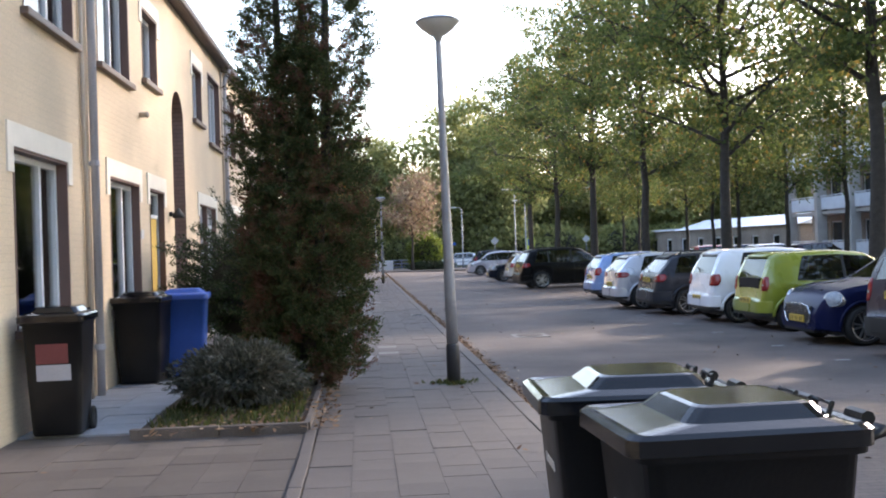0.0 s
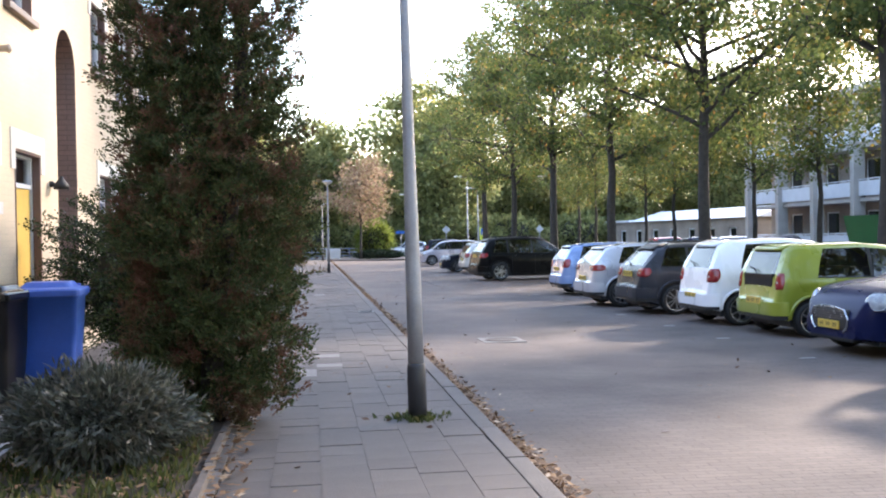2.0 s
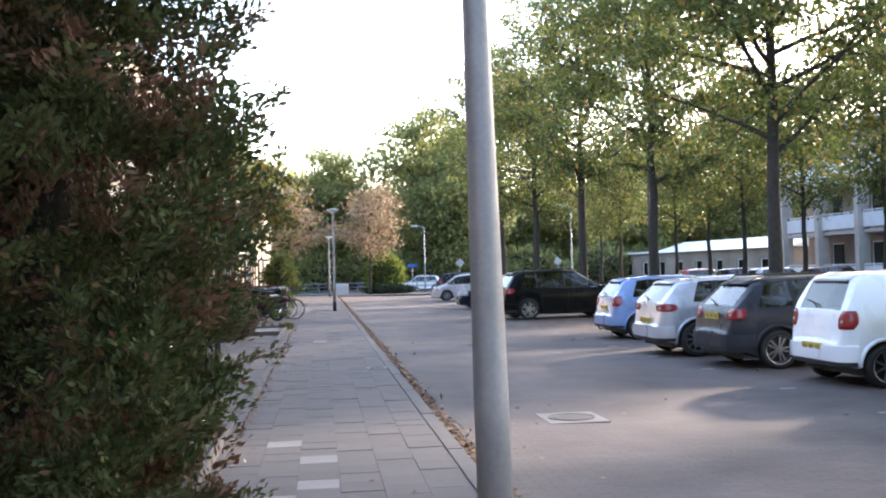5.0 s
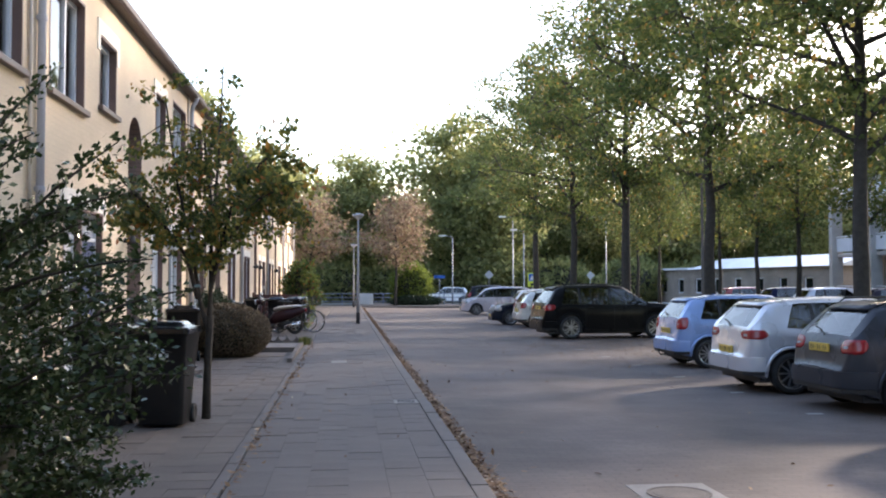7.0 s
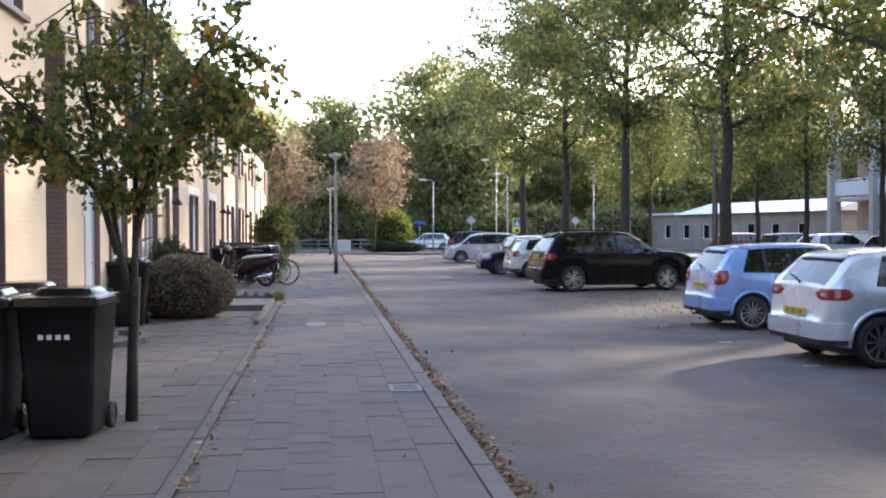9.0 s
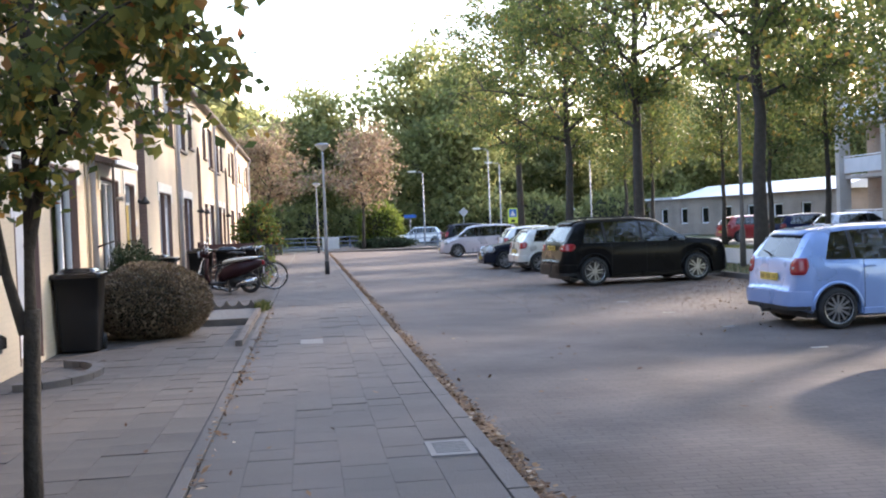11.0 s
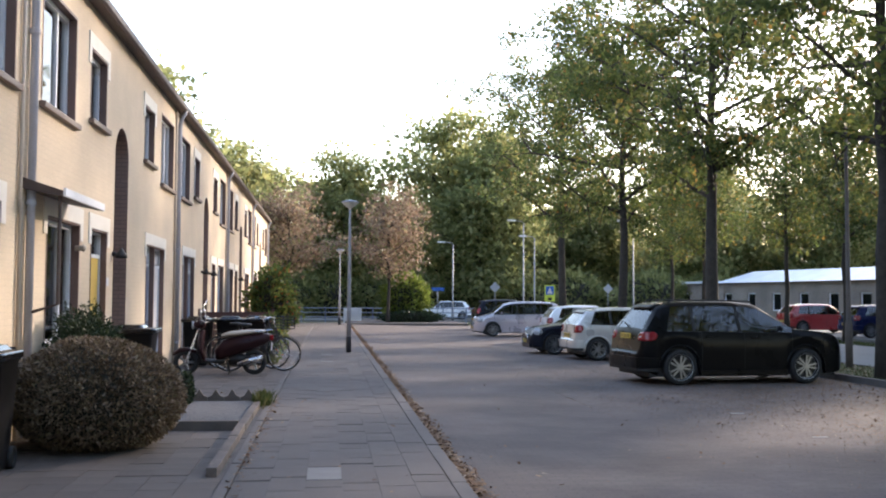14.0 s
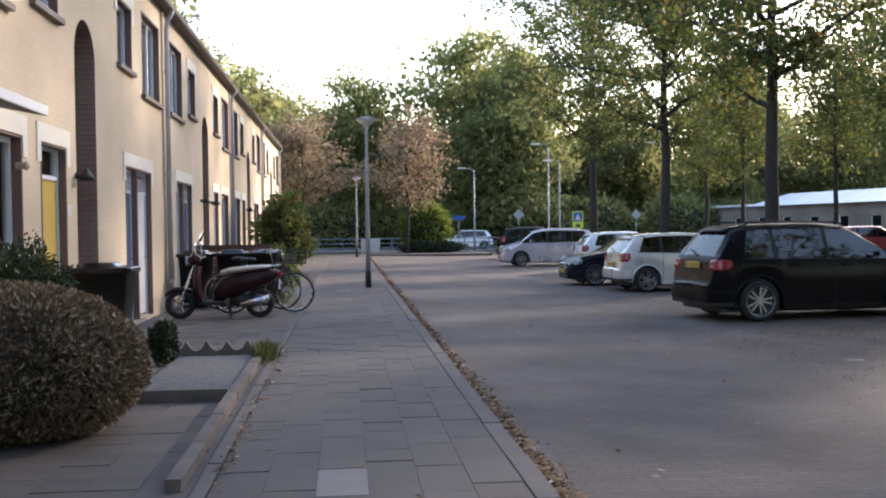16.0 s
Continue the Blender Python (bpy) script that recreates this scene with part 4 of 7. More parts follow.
    # wheels
    for i, a in enumerate(axles):
        for s in (-1, 1):
            y = s * (half - 0.105)
            if not i and s < 0:
                bm = bmesh.new()
                t, r = 0.1, wheel
                lathe(bm, [(r * 0.66, -t), (r * 0.9, -t), (r * 0.98, -t * 0.75), (r, -t * 0.3), (r, t * 0.3), (r * 0.98, t * 0.75), (r * 0.9, t), (r * 0.66, t)], 32, (0, 0, 0), "y", close=True)
                wh = mesh_ob("wheel", bm, M["rubber"], True)
                me = wh.data
                bm = bmesh.new()
                lathe(bm, [(r * 0.69, -0.098), (r * 0.74, -0.104), (r * 0.74, 0.104), (r * 0.69, 0.098), (r * 0.65, 0.05), (r * 0.65, -0.05)], 32, (0, 0, 0), "y", close=True)
                for q in range(spokes):
                    an = 2 * math.pi * q / spokes
                    for da in ((-0.13, 0.13) if spokes <= 6 else (0.0,)):
                        u0, u1 = Vector((math.cos(an), 0, math.sin(an))), Vector((math.cos(an + da * 1.6), 0, math.sin(an + da * 1.6)))
                        v = Vector((-math.sin(an), 0, math.cos(an)))
                        w0, w1 = r * 0.04, r * (0.045 if spokes > 6 else 0.05)
                        for yy in (-0.085, 0.085):
                            d = Vector((0, 0.02 if yy < 0 else -0.02, 0))
                            o_ = Vector((0, yy, 0))
                            p0, p1 = u0 * (r * 0.1) + v * (r * da * 0.3) + o_, u1 * (r * 0.7) + o_
                            loft(bm, [[p0 + v * w0, p0 - v * w0, p0 - v * w0 + d, p0 + v * w0 + d], [p1 + v * w1, p1 - v * w1, p1 - v * w1 + d, p1 + v * w1 + d]])
                for yy in (-0.09, 0.09):
                    lathe(bm, [(r * 0.15, yy - 0.01), (r * 0.15, yy + 0.01)], 12, (0, 0, 0), "y")
                bmesh.ops.recalc_face_normals(bm, faces=bm.faces)
                rm = part("rim", bm, M[rim], wh, "silver spoked rim")
                hub = part("brake_disc", lathe(bmesh.new(), [(r * 0.63, -0.04), (r * 0.63, 0.04)], 20, (0, 0, 0), "y"), M["dark"], wh)
            else:
                wh = new("wheel", me)
                for q in (rm, hub):
                    o = new(q.name.split(".")[0], q.data)
                    o.parent = wh
            wh.parent = c
            wh.matrix_basis = pose(a, y, wheel)
    # ends
    def end_x(z):
        """How far in the tail's skin lies at a height."""
        for k in range(280):
            x = k * 0.005
            if zt(x) >= z:
                return x
        return 0.0
    def half_at(x, z):
        """The skin's half width at a place along the car and a height."""
        pts = side(x)
        for (ya, za), (yb, zb_) in zip(pts, pts[1:]):
            if za <= z <= zb_ and zb_ > za:
                return ya + (yb - ya) * (z - za) / (zb_ - za)
        return pts[0][0] if z < pts[0][1] else pts[-4][0]
    zp = plate_z
    xr = min(end_x(zp - 0.055), 0.3) - 0.02
    pl = part("number_plate", box(xr - 0.012, xr + 0.012, -0.26, 0.26, zp - 0.055, zp + 0.055, bevel=0.004), M["plate"], c, "yellow number plate")
    bm = bmesh.new()
    for k in range(8):
        y = -0.2 + k * 0.057
        if k in (2, 5):
            bx(bm, xr - 0.014, xr - 0.012, y - 0.01, y + 0.01, zp - 0.004, zp + 0.004)
        else:
            bx(bm, xr - 0.014, xr - 0.012, y - 0.017, y - 0.008, zp - 0.03, zp + 0.03)
            bx(bm, xr - 0.014, xr - 0.012, y + 0.008, y + 0.017, zp - 0.03, zp + 0.03)
            bx(bm, xr - 0.014, xr - 0.012, y - 0.008, y + 0.008, zp - 0.004 + 0.02 * (k % 3), zp + 0.004 + 0.02 * (k % 3))
    tagged(part("characters", bm, M["dark"], pl), kind="stuff")
    # the rear bumper, proud of the tail, with a dark lower lip
    def band(z0, z1, out, reach, mat_, nm, lab=""):
        bm = bmesh.new()
        us = [k / 10 for k in range(-10, 11)]
        rows = []
        for u in us:
            if abs(u) < 0.7:
                x, y = 0.0, u / 0.7 * half * 0.74
            else:
                x = reach * (abs(u) - 0.7) / 0.3
                y = math.copysign(wid(x) * 0.985, u)
            px, py = (-out, 0.0) if abs(u) < 0.7 else (-out * 0.3, math.copysign(out, u))
            rows.append([(x + 0.04, y * 0.94, z0), (x + px * 0.8, y + py * 0.8, z0), (x + px, y + py, (z0 + z1) / 2), (x + px * 0.8, y + py * 0.8, z1), (x + 0.04, y * 0.94, z1 + 0.015)])
        loft(bm, rows)
        bmesh.ops.recalc_face_normals(bm, faces=bm.faces)
        o = part(nm, bm, mat_, c, lab, True)
        o.data.set_sharp_from_angle(angle=radians(35))
    band(zb + 0.15, zb + 0.36, 0.035, axles[0] - ar - 0.03, M["dark"] if dark_trim else body, "rear_bumper", "dark plastic bumper" if dark_trim else "")
    band(zb + 0.085, zb + 0.145, 0.01, axles[0] - ar - 0.05, M["dark"], "bumper_lip", "black bumper lip")
    if dark_gate:
        part("dark_gate_panel", box(end_x(0.85) - 0.012, end_x(0.85) + 0.02, -half * 0.6, half * 0.6, 0.76, belt[0][1] + 0.03, bevel=0.006), M["car_glass"], c, "glossy black tailgate panel")
    if hook:
        bm = bmesh.new()
        tube(bm, [(0.05, 0, zb + 0.06), (-0.08, 0, zb + 0.04), (-0.11, 0, zb + 0.1)], 0.016, 8)
        blob(bm, (-0.11, 0, zb + 0.13), (0.03, 0.03, 0.03), 10, 6)
        part("tow_hook", bm, M["dark"], c, "black tow hook", True)
    for s in (-1, 1):
        if tail:
            z0, z1, wd, depth = tail
            bm = bmesh.new()
            outer, n1, n2, m_ = [], 5, 6, 6
            for j in range(m_ + 1):
                z = z0 + (z1 - z0) * j / m_
                xe = max(end_x(z), 0.02)
                y1 = half_at(xe + 0.012, z)
                taper = math.sin(math.pi * (0.14 + 0.72 * j / m_)) ** 0.5
                w_, dp = wd * taper, depth * taper
                row = [(xe - 0.014, y1 - w_ + w_ * i / n1, z) for i in range(n1)]
                row += [(xe + 0.002 + dp * i / n2, half_at(xe + 0.012 + dp * i / n2, z) + 0.01, z) for i in range(n2 + 1)]
                outer.append(row)
            inner = [[(x + 0.03 * (i < n1), y - 0.03, z) for i, (x, y, z) in enumerate(r)] for r in outer]
            loft(bm, [[(p[0], s * p[1], p[2]) for p in a] + [(p[0], s * p[1], p[2]) for p in b[::-1]] for a, b in zip(outer, inner)])
            bmesh.ops.recalc_face_normals(bm, faces=bm.faces)
            lamp_ = part("tail_light", bm, M["tail"], c, "red tail light", True)
            zc = z0 + (z1 - z0) * 0.4
            xe = max(end_x(zc), 0.02)
            part("indicator", box(xe - 0.019, xe + 0.005, s * (half_at(xe + 0.012, zc) - wd * 0.62), s * (half_at(xe + 0.012, zc) - wd * 0.22), zc - 0.02, zc + 0.02, bevel=0.006), M["lens"], lamp_, "pale indicator lens")
        if head:
            z0, wd, ln = head
            hx = L - ln
            z0 = min(z0, zt(hx) - 0.07)
            mid = Vector((hx, s * half_at(hx, z0) * 0.95, z0))
            out = Vector((1.0, s * 0.75, 0.42)).normalized()
            u = out.cross(Vector((0, 0, 1))).normalized()
            v = u.cross(out).normalized()
            def oval(r, d):
                return [mid + out * d + u * (wd * r * math.cos(q * math.pi / 12)) + v * (wd * 0.8 * r * math.sin(q * math.pi / 12)) for q in range(24)]
            bm = bmesh.new()
            loft(bm, [oval(1.0, -0.14), oval(1.0, 0.045), oval(0.9, 0.065), oval(0.6, 0.085), oval(0.2, 0.093)])
            bmesh.ops.recalc_face_normals(bm, faces=bm.faces)
            lamp_ = part("headlight", bm, M["lens"], c, "clear headlight", True)
            bm = bmesh.new()
            loft(bm, [oval(1.01, 0.01), oval(1.06, 0.038), oval(1.05, 0.055), oval(0.98, 0.06), oval(0.97, 0.04)], cap=False)
            bmesh.ops.recalc_face_normals(bm, faces=bm.faces)
            part("headlight_ring", bm, M["steel"], lamp_, "chrome ring", True)
        bm = bmesh.new()
        mx = glass[1] - 0.35
        my, mz = side(mx)[5][0], lerp_key(belt, mx)
        loft(bm, [[(mx + dx * 0.5, s * y, mz + 0.08 + dz) for dx, dz in ((-0.07, -0.05), (0.09, -0.03), (0.09, 0.03), (-0.07, 0.06))] for y in (my + 0.03, my + 0.09, my + 0.17)])
        bmesh.ops.bevel(bm, geom=list(bm.edges), offset=0.015, segments=2, affect="EDGES")
        tube(bm, [(mx, s * (my - 0.02), mz + 0.02), (mx, s * (my + 0.06), mz + 0.06)], 0.02, 6)
        part("wing_mirror", bm, body, c, "", True)
        for dx in ((glass[0] + glass[1]) * 0.5 - 0.55, (glass[0] + glass[1]) * 0.5 + 0.45):
            bm = bmesh.new()
            bx(bm, dx, dx + 0.17, s * (wid(dx) - 0.02), s * (wid(dx) + 0.018), lerp_key(belt, dx) - 0.12, lerp_key(belt, dx) - 0.09, bevel=0.006)
            part("door_handle", bm, body, c)
        for dx in (axles[0] + ar + 0.05, (glass[0] + glass[1]) * 0.5 + 0.3, glass[1] - 0.02):
            bm = bmesh.new()
            p = side(dx)
            pts = [(y + 0.0025, z) for y, z in p[1:6]]
            loft(bm, [[(dx - 0.004, s * y, z), (dx + 0.004, s * y, z), (dx + 0.004, s * (y - 0.01), z), (dx - 0.004, s * (y - 0.01), z)] for y, z in pts], cap=False)
            part("door_seam", bm, M["dark"], c)
        bm = bmesh.new()
        loft(bm, [[(x, s * wid(x) * 0.9, zb - 0.02), (x, s * (wid(x) * 0.985 + 0.008), zb + 0.01), (x, s * (wid(x) * 0.985 + 0.008), zb + 0.09), (x, s * wid(x) * 0.93, zb + 0.12)] for x in (axles[0] + ar + 0.03, (axles[0] + axles[1]) / 2, axles[1] - ar - 0.03)])
        bmesh.ops.recalc_face_normals(bm, faces=bm.faces)
        part("side_skirt", bm, M["dark"] if dark_trim else body, c)
        if rails:
            bm = bmesh.new()
            xa, xb = glass[0] + 0.15, glass[1] - 0.75
            ys = [side(x)[8][0] * 0.97 for x in (xa, xb)]
            tube(bm, [(xa, s * ys[0], zt(xa)), (xa + 0.1, s * ys[0], zt(xa + 0.1) + 0.055), (xb - 0.1, s * ys[1], zt(xb - 0.1) + 0.055), (xb, s * ys[1], zt(xb))], 0.016, 6)
            part("roof_rail", bm, M["dark"], c, "dark roof rail")
    if nose:
        part("grille", box(L - 0.1, L + 0.012, -half * 0.5, half * 0.5, 0.34, 0.62, bevel=0.04), M["dark"], c, "black front grille")
        for k in range(4):
            part("grille_bar", box(L + 0.008, L + 0.02, -half * 0.44, half * 0.44, 0.50 + k * 0.03, 0.508 + k * 0.03), M["steel"], c)
        bm = bmesh.new()
        tube(bm, [(L + 0.012, h_ * half, z_) for h_, z_ in ((-0.4, 0.33), (-0.5, 0.4), (-0.53, 0.5), (-0.44, 0.62), (-0.2, 0.645), (0, 0.65), (0.2, 0.645), (0.44, 0.62), (0.53, 0.5), (0.5, 0.4), (0.4, 0.33))], 0.015, 6)
        part("grille_trim", bm, M["steel"], c, "chrome grille surround")
        part("front_bumper", box(L - 0.16, L - 0.005, -half * 0.62, half * 0.62, 0.2, 0.34, bevel=0.03), M["dark"], c)
        fp = part("front_plate", box(L + 0.012, L + 0.03, -0.26, 0.26, 0.36, 0.47, bevel=0.004), M["plate"], c, "yellow number plate")
        bm = bmesh.new()
        for k in (0, 1, 3, 4, 6, 7):
            y = -0.19 + k * 0.054
            bx(bm, L + 0.03, L + 0.032, y - 0.017, y - 0.009, 0.387, 0.443)
            bx(bm, L + 0.03, L + 0.032, y + 0.009, y + 0.017, 0.387, 0.443)
            bx(bm, L + 0.03, L + 0.032, y - 0.009, y + 0.009, 0.41 + 0.012 * (k % 3), 0.418 + 0.012 * (k % 3))
        tagged(part("plate_characters", bm, M["dark"], fp), kind="stuff")
        for s in (-1, 1):
            bm = bmesh.new()
            lathe(bm, [(0.05, -0.02), (0.05, 0.02), (0.03, 0.03)], 12, (L - 0.09, s * half * 0.66, 0.38), "x")
            part("fog_light", bm, M["lens"], c, "round fog light", True)
    return c


def hatch(L, H, deck=0.92, hood=0.9, roof_end=0.42, screen=1.15):
    """Outline of a hatchback: bumper, tailgate, rear window, roof, screen, bonnet."""
    return [(0, 0.56), (0.035, 0.6), (0.07, 0.78), (0.1, deck), (roof_end, H - 0.115), (roof_end + 0.22, H - 0.055), (roof_end + 0.6, H - 0.015), (L * 0.46, H), (L * 0.58, H - 0.03), (L - screen - 0.55, H - 0.12), (L - screen, hood + 0.05), (L - 0.45, hood - 0.05), (L - 0.2, hood - 0.14), (L - 0.07, hood - 0.28), (L, 0.5)]


RZ = BAY_Z
car("estate", (7.05, 13.05, RZ), 0, CAR["grey"], "dark aubergine people carrier parked tail out", 4.5, 1.8, 1.68, [(0, 0.56), (0.04, 0.62), (0.08, 0.85), (0.12, 1.06), (0.32, 1.6), (0.6, 1.66), (2.2, 1.68), (2.8, 1.6), (3.5, 1.06), (4.0, 0.95), (4.35, 0.8), (4.5, 0.5)], [(0, 1.06), (4.5, 0.98)], (0.85, 3.5), 0.31, False, 7, tail=(0.78, 1.1, 0.11, 0.12), glass=(0.4, 3.4), pillars=(1.35, 2.3), rear_glass=(0.13, 0.31), screen=(2.85, 3.45), plate_z=0.88, dark_trim=True, tumble=0.25)
car("round_hatch", (10.75, 15.6, RZ), 180, CAR["navy"], "navy blue hatchback parked nose out", 3.98, 1.74, 1.43, [(0, 0.56), (0.05, 0.62), (0.09, 0.85), (0.14, 0.95), (0.42, 1.36), (0.7, 1.42), (1.8, 1.43), (2.2, 1.38), (2.78, 1.0), (3.2, 0.965), (3.55, 0.91), (3.76, 0.83), (3.9, 0.7), (3.98, 0.48)], [(0, 0.97), (3.98, 0.93)], (0.72, 3.28), 0.31, True, 5, head=(0.73, 0.15, 0.26), tail=(0.65, 0.85, 0.18, 0.15), glass=(0.4, 2.7), pillars=(1.05, 1.85), rear_glass=(0.16, 0.42), screen=(2.25, 2.76))
car("lime_hatch", (7.2, 18.2, RZ), 0, CAR["lime"], "lime green small hatchback with a black tailgate parked tail out", 3.54, 1.64, 1.48, [(0, 0.56), (0.03, 0.6), (0.05, 0.72), (0.075, 0.95), (0.24, 1.38), (0.4, 1.455), (1.5, 1.48), (2.1, 1.42), (2.72, 1.0), (3.1, 0.92), (3.36, 0.8), (3.48, 0.68), (3.54, 0.5)], [(0, 0.97), (1.0, 0.94), (3.54, 0.95)], (0.58, 3.0), 0.29, False, 7, tail=(0.76, 1.02, 0.1, 0.07), glass=(0.68, 2.7), pillars=(1.6,), rear_glass=(0.08, 0.24), screen=(2.15, 2.7), plate_z=0.57, size=0.95, tumble=0.3, dark_gate=True)
car("white_hatch", (7.05, 20.35, RZ), 0, CAR["white"], "white small hatchback parked tail out", 3.6, 1.62, 1.54, [(0, 0.56), (0.03, 0.62), (0.06, 0.8), (0.1, 1.0), (0.3, 1.43), (0.5, 1.51), (1.6, 1.54), (2.2, 1.47), (2.85, 1.0), (3.25, 0.92), (3.45, 0.8), (3.55, 0.65), (3.6, 0.5)], [(0, 1.04), (3.6, 0.95)], (0.6, 3.02), 0.285, False, 7, tail=(0.78, 1.02, 0.14, 0.15), glass=(0.62, 2.85), pillars=(1.05, 1.9), rear_glass=(0.11, 0.3), screen=(2.25, 2.85), plate_z=0.52, size=0.96, tumble=0.33)
car("slate_estate", (6.72, 23.0, RZ), 0, CAR["slate"], "slate grey estate car parked tail out", 4.25, 1.73, 1.48, [(0, 0.56), (0.04, 0.62), (0.08, 0.82), (0.14, 0.98), (0.5, 1.36), (0.75, 1.44), (2.0, 1.48), (2.7, 1.43), (3.35, 0.99), (3.8, 0.9), (4.05, 0.78), (4.18, 0.66), (4.25, 0.5)], [(0, 1.0), (4.25, 0.92)], (0.8, 3.3), 0.31, False, 5, tail=(0.79, 0.97, 0.26, 0.18), glass=(0.5, 3.3), pillars=(1.1, 2.2), rear_glass=(0.16, 0.48), screen=(2.75, 3.33), plate_z=0.84, rails=True, size=0.96)
car("silver_hatch", (6.5, 25.45, RZ), 0, CAR["silver"], "silver hatchback parked tail out", 4.04, 1.74, 1.47, hatch(4.04, 1.47, 0.99), [(0, 1.05), (1.0, 1.0), (4.04, 0.9)], (0.72, 3.2), 0.32, False, 10, tail=(0.84, 0.98, 0.32, 0.26), glass=(0.66, 2.85), pillars=(1.1, 2.0), rear_glass=(0.12, 0.41), screen=(2.4, 2.86), plate_z=0.66, size=0.96)
car("blue_hatch", (6.98, 29.75, RZ), 0, CAR["sky_blue"], "light blue hatchback with a tow hook parked tail out", 3.88, 1.67, 1.5, hatch(3.88, 1.5, 0.99, roof_end=0.36), [(0, 1.03), (3.88, 0.93)], (0.68, 3.14), 0.3, False, 12, tail=(0.8, 1.04, 0.15, 0.16), glass=(0.52, 2.75), pillars=(0.95, 1.9), rear_glass=(0.12, 0.35), screen=(2.22, 2.72), plate_z=0.76, size=0.94, hook=True)
car("black_suv", (6.42, 39.95, RZ), 5, CAR["black"], "black off-roader with roof rails, parked tail out", 4.67, 1.87, 1.70, [(0, 0.62), (0.05, 0.7), (0.09, 0.95), (0.15, 1.1), (0.48, 1.58), (0.75, 1.67), (2.1, 1.70), (2.7, 1.64), (3.45, 1.14), (4.1, 1.08), (4.42, 1.01), (4.58, 0.88), (4.67, 0.6)], [(0, 1.1), (4.67, 1.04)], (0.88, 3.7), 0.365, False, 5, tail=(0.9, 1.08, 0.24, 0.28), glass=(0.6, 3.4), pillars=(1.2, 2.2), rear_glass=(0.17, 0.46), screen=(2.78, 3.42), plate_z=0.98, rails=True, size=0.95)
car("champagne_hatch", (7.1, 47.3, RZ), 2, CAR["champagne"], "pale silver hatchback parked tail out", 4.0, 1.74, 1.49, hatch(4.0, 1.49, 0.97), [(0, 1.03), (4, 0.92)], (0.7, 3.2), 0.31, False, 5, tail=(0.78, 1.0, 0.22, 0.18), glass=(0.5, 2.8), pillars=(1.1, 2.0), rear_glass=(0.12, 0.4), screen=(2.35, 2.83), plate_z=0.7)
car("dark_hatch", (10.3, 50.1, RZ), 180, CAR["ink"], "dark blue-black hatchback parked nose out", 3.96, 1.74, 1.46, hatch(3.96, 1.46, 0.97), [(0, 1.0), (3.96, 0.92)], (0.7, 3.2), 0.31, True, 6, head=(0.72, 0.15, 0.25), tail=(0.78, 1.0, 0.22, 0.18), glass=(0.5, 2.8), pillars=(1.1, 2.0), rear_glass=(0.12, 0.4), screen=(2.3, 2.8))
car("white_small", (8.6, 57.0, RZ), 0, CAR["white"], "white hatchback parked between darker cars", 3.8, 1.66, 1.48, hatch(3.8, 1.48, 0.97), [(0, 1.0), (3.8, 0.92)], (0.7, 3.1), 0.3, False, 6, tail=(0.78, 1.0, 0.2, 0.18), glass=(0.5, 2.65), pillars=(1.1, 1.9), rear_glass=(0.12, 0.4), screen=(2.15, 2.64))
car("mauve_mpv", (11.02, 63.5, RZ), 178, CAR["mauve"], "pale mauve-silver people carrier parked nose out", 4.3, 1.78, 1.6, hatch(4.3, 1.6, 1.0, 0.98, screen=0.85), [(0, 1.05), (4.3, 0.98)], (0.75, 3.45), 0.32, True, 6, head=(0.75, 0.15, 0.25), tail=(0.9, 1.2, 0.18, 0.18), glass=(0.5, 3.4), pillars=(1.2, 2.3), rear_glass=(0.12, 0.4), screen=(2.92, 3.43))
car("black_van", (8.3, 72.5, RZ), 0, CAR["ink"], "dark people carrier parked at the far end", 4.2, 1.75, 1.68, hatch(4.2, 1.68, 1.05), [(0, 1.1), (4.2, 0.98)], (0.75, 3.4), 0.32, False, 6, tail=(0.9, 1.2, 0.18, 0.18), glass=(0.5, 3.0), pillars=(1.2, 2.1), rear_glass=(0.12, 0.4), screen=(2.52, 3.03))
for i, (x, y, col, lab) in enumerate(((22.6, 38.0, "white", "white car parked across the far road"), (22.8, 41.6, "silver", "silver car parked across the far road"), (22.6, 50.5, "grey", "grey car parked across the far road"), (22.5, 56.0, "silver", "silver hatchback parked across the far road"), (22.7, 60.5, "navy", "blue car parked across the far road"), (22.5, 66.0, "red", "dark red car parked across the far road"))):
    car("far", (x, y, ROAD_Z - 0.015), 0, CAR[col], lab, 4.1, 1.74, 1.48, hatch(4.1, 1.48, 0.97), [(0, 1.0), (4.1, 0.92)], (0.72, 3.25), 0.31, False, 6, tail=(0.78, 1.0, 0.22, 0.18), glass=(0.5, 2.9), pillars=(1.1, 2.0), rear_glass=(0.12, 0.4), screen=(2.42, 2.92))
for x, y, col in ((-2.0, 96.5, "silver"), (11.5, 95.5, "white")):
    car("street", (x, y, -0.13), 180, CAR[col], "pale car on the cross road behind the railing", 4.2, 1.74, 1.48, hatch(4.2, 1.48, 0.97), [(0, 1.0), (4.2, 0.92)], (0.72, 3.3), 0.31, True, 6, head=(0.72, 0.15, 0.2), tail=(0.78, 1.0, 0.22, 0.18), glass=(0.5, 2.9), pillars=(1.1, 2.1), rear_glass=(0.12, 0.4), screen=(2.5, 3.02))


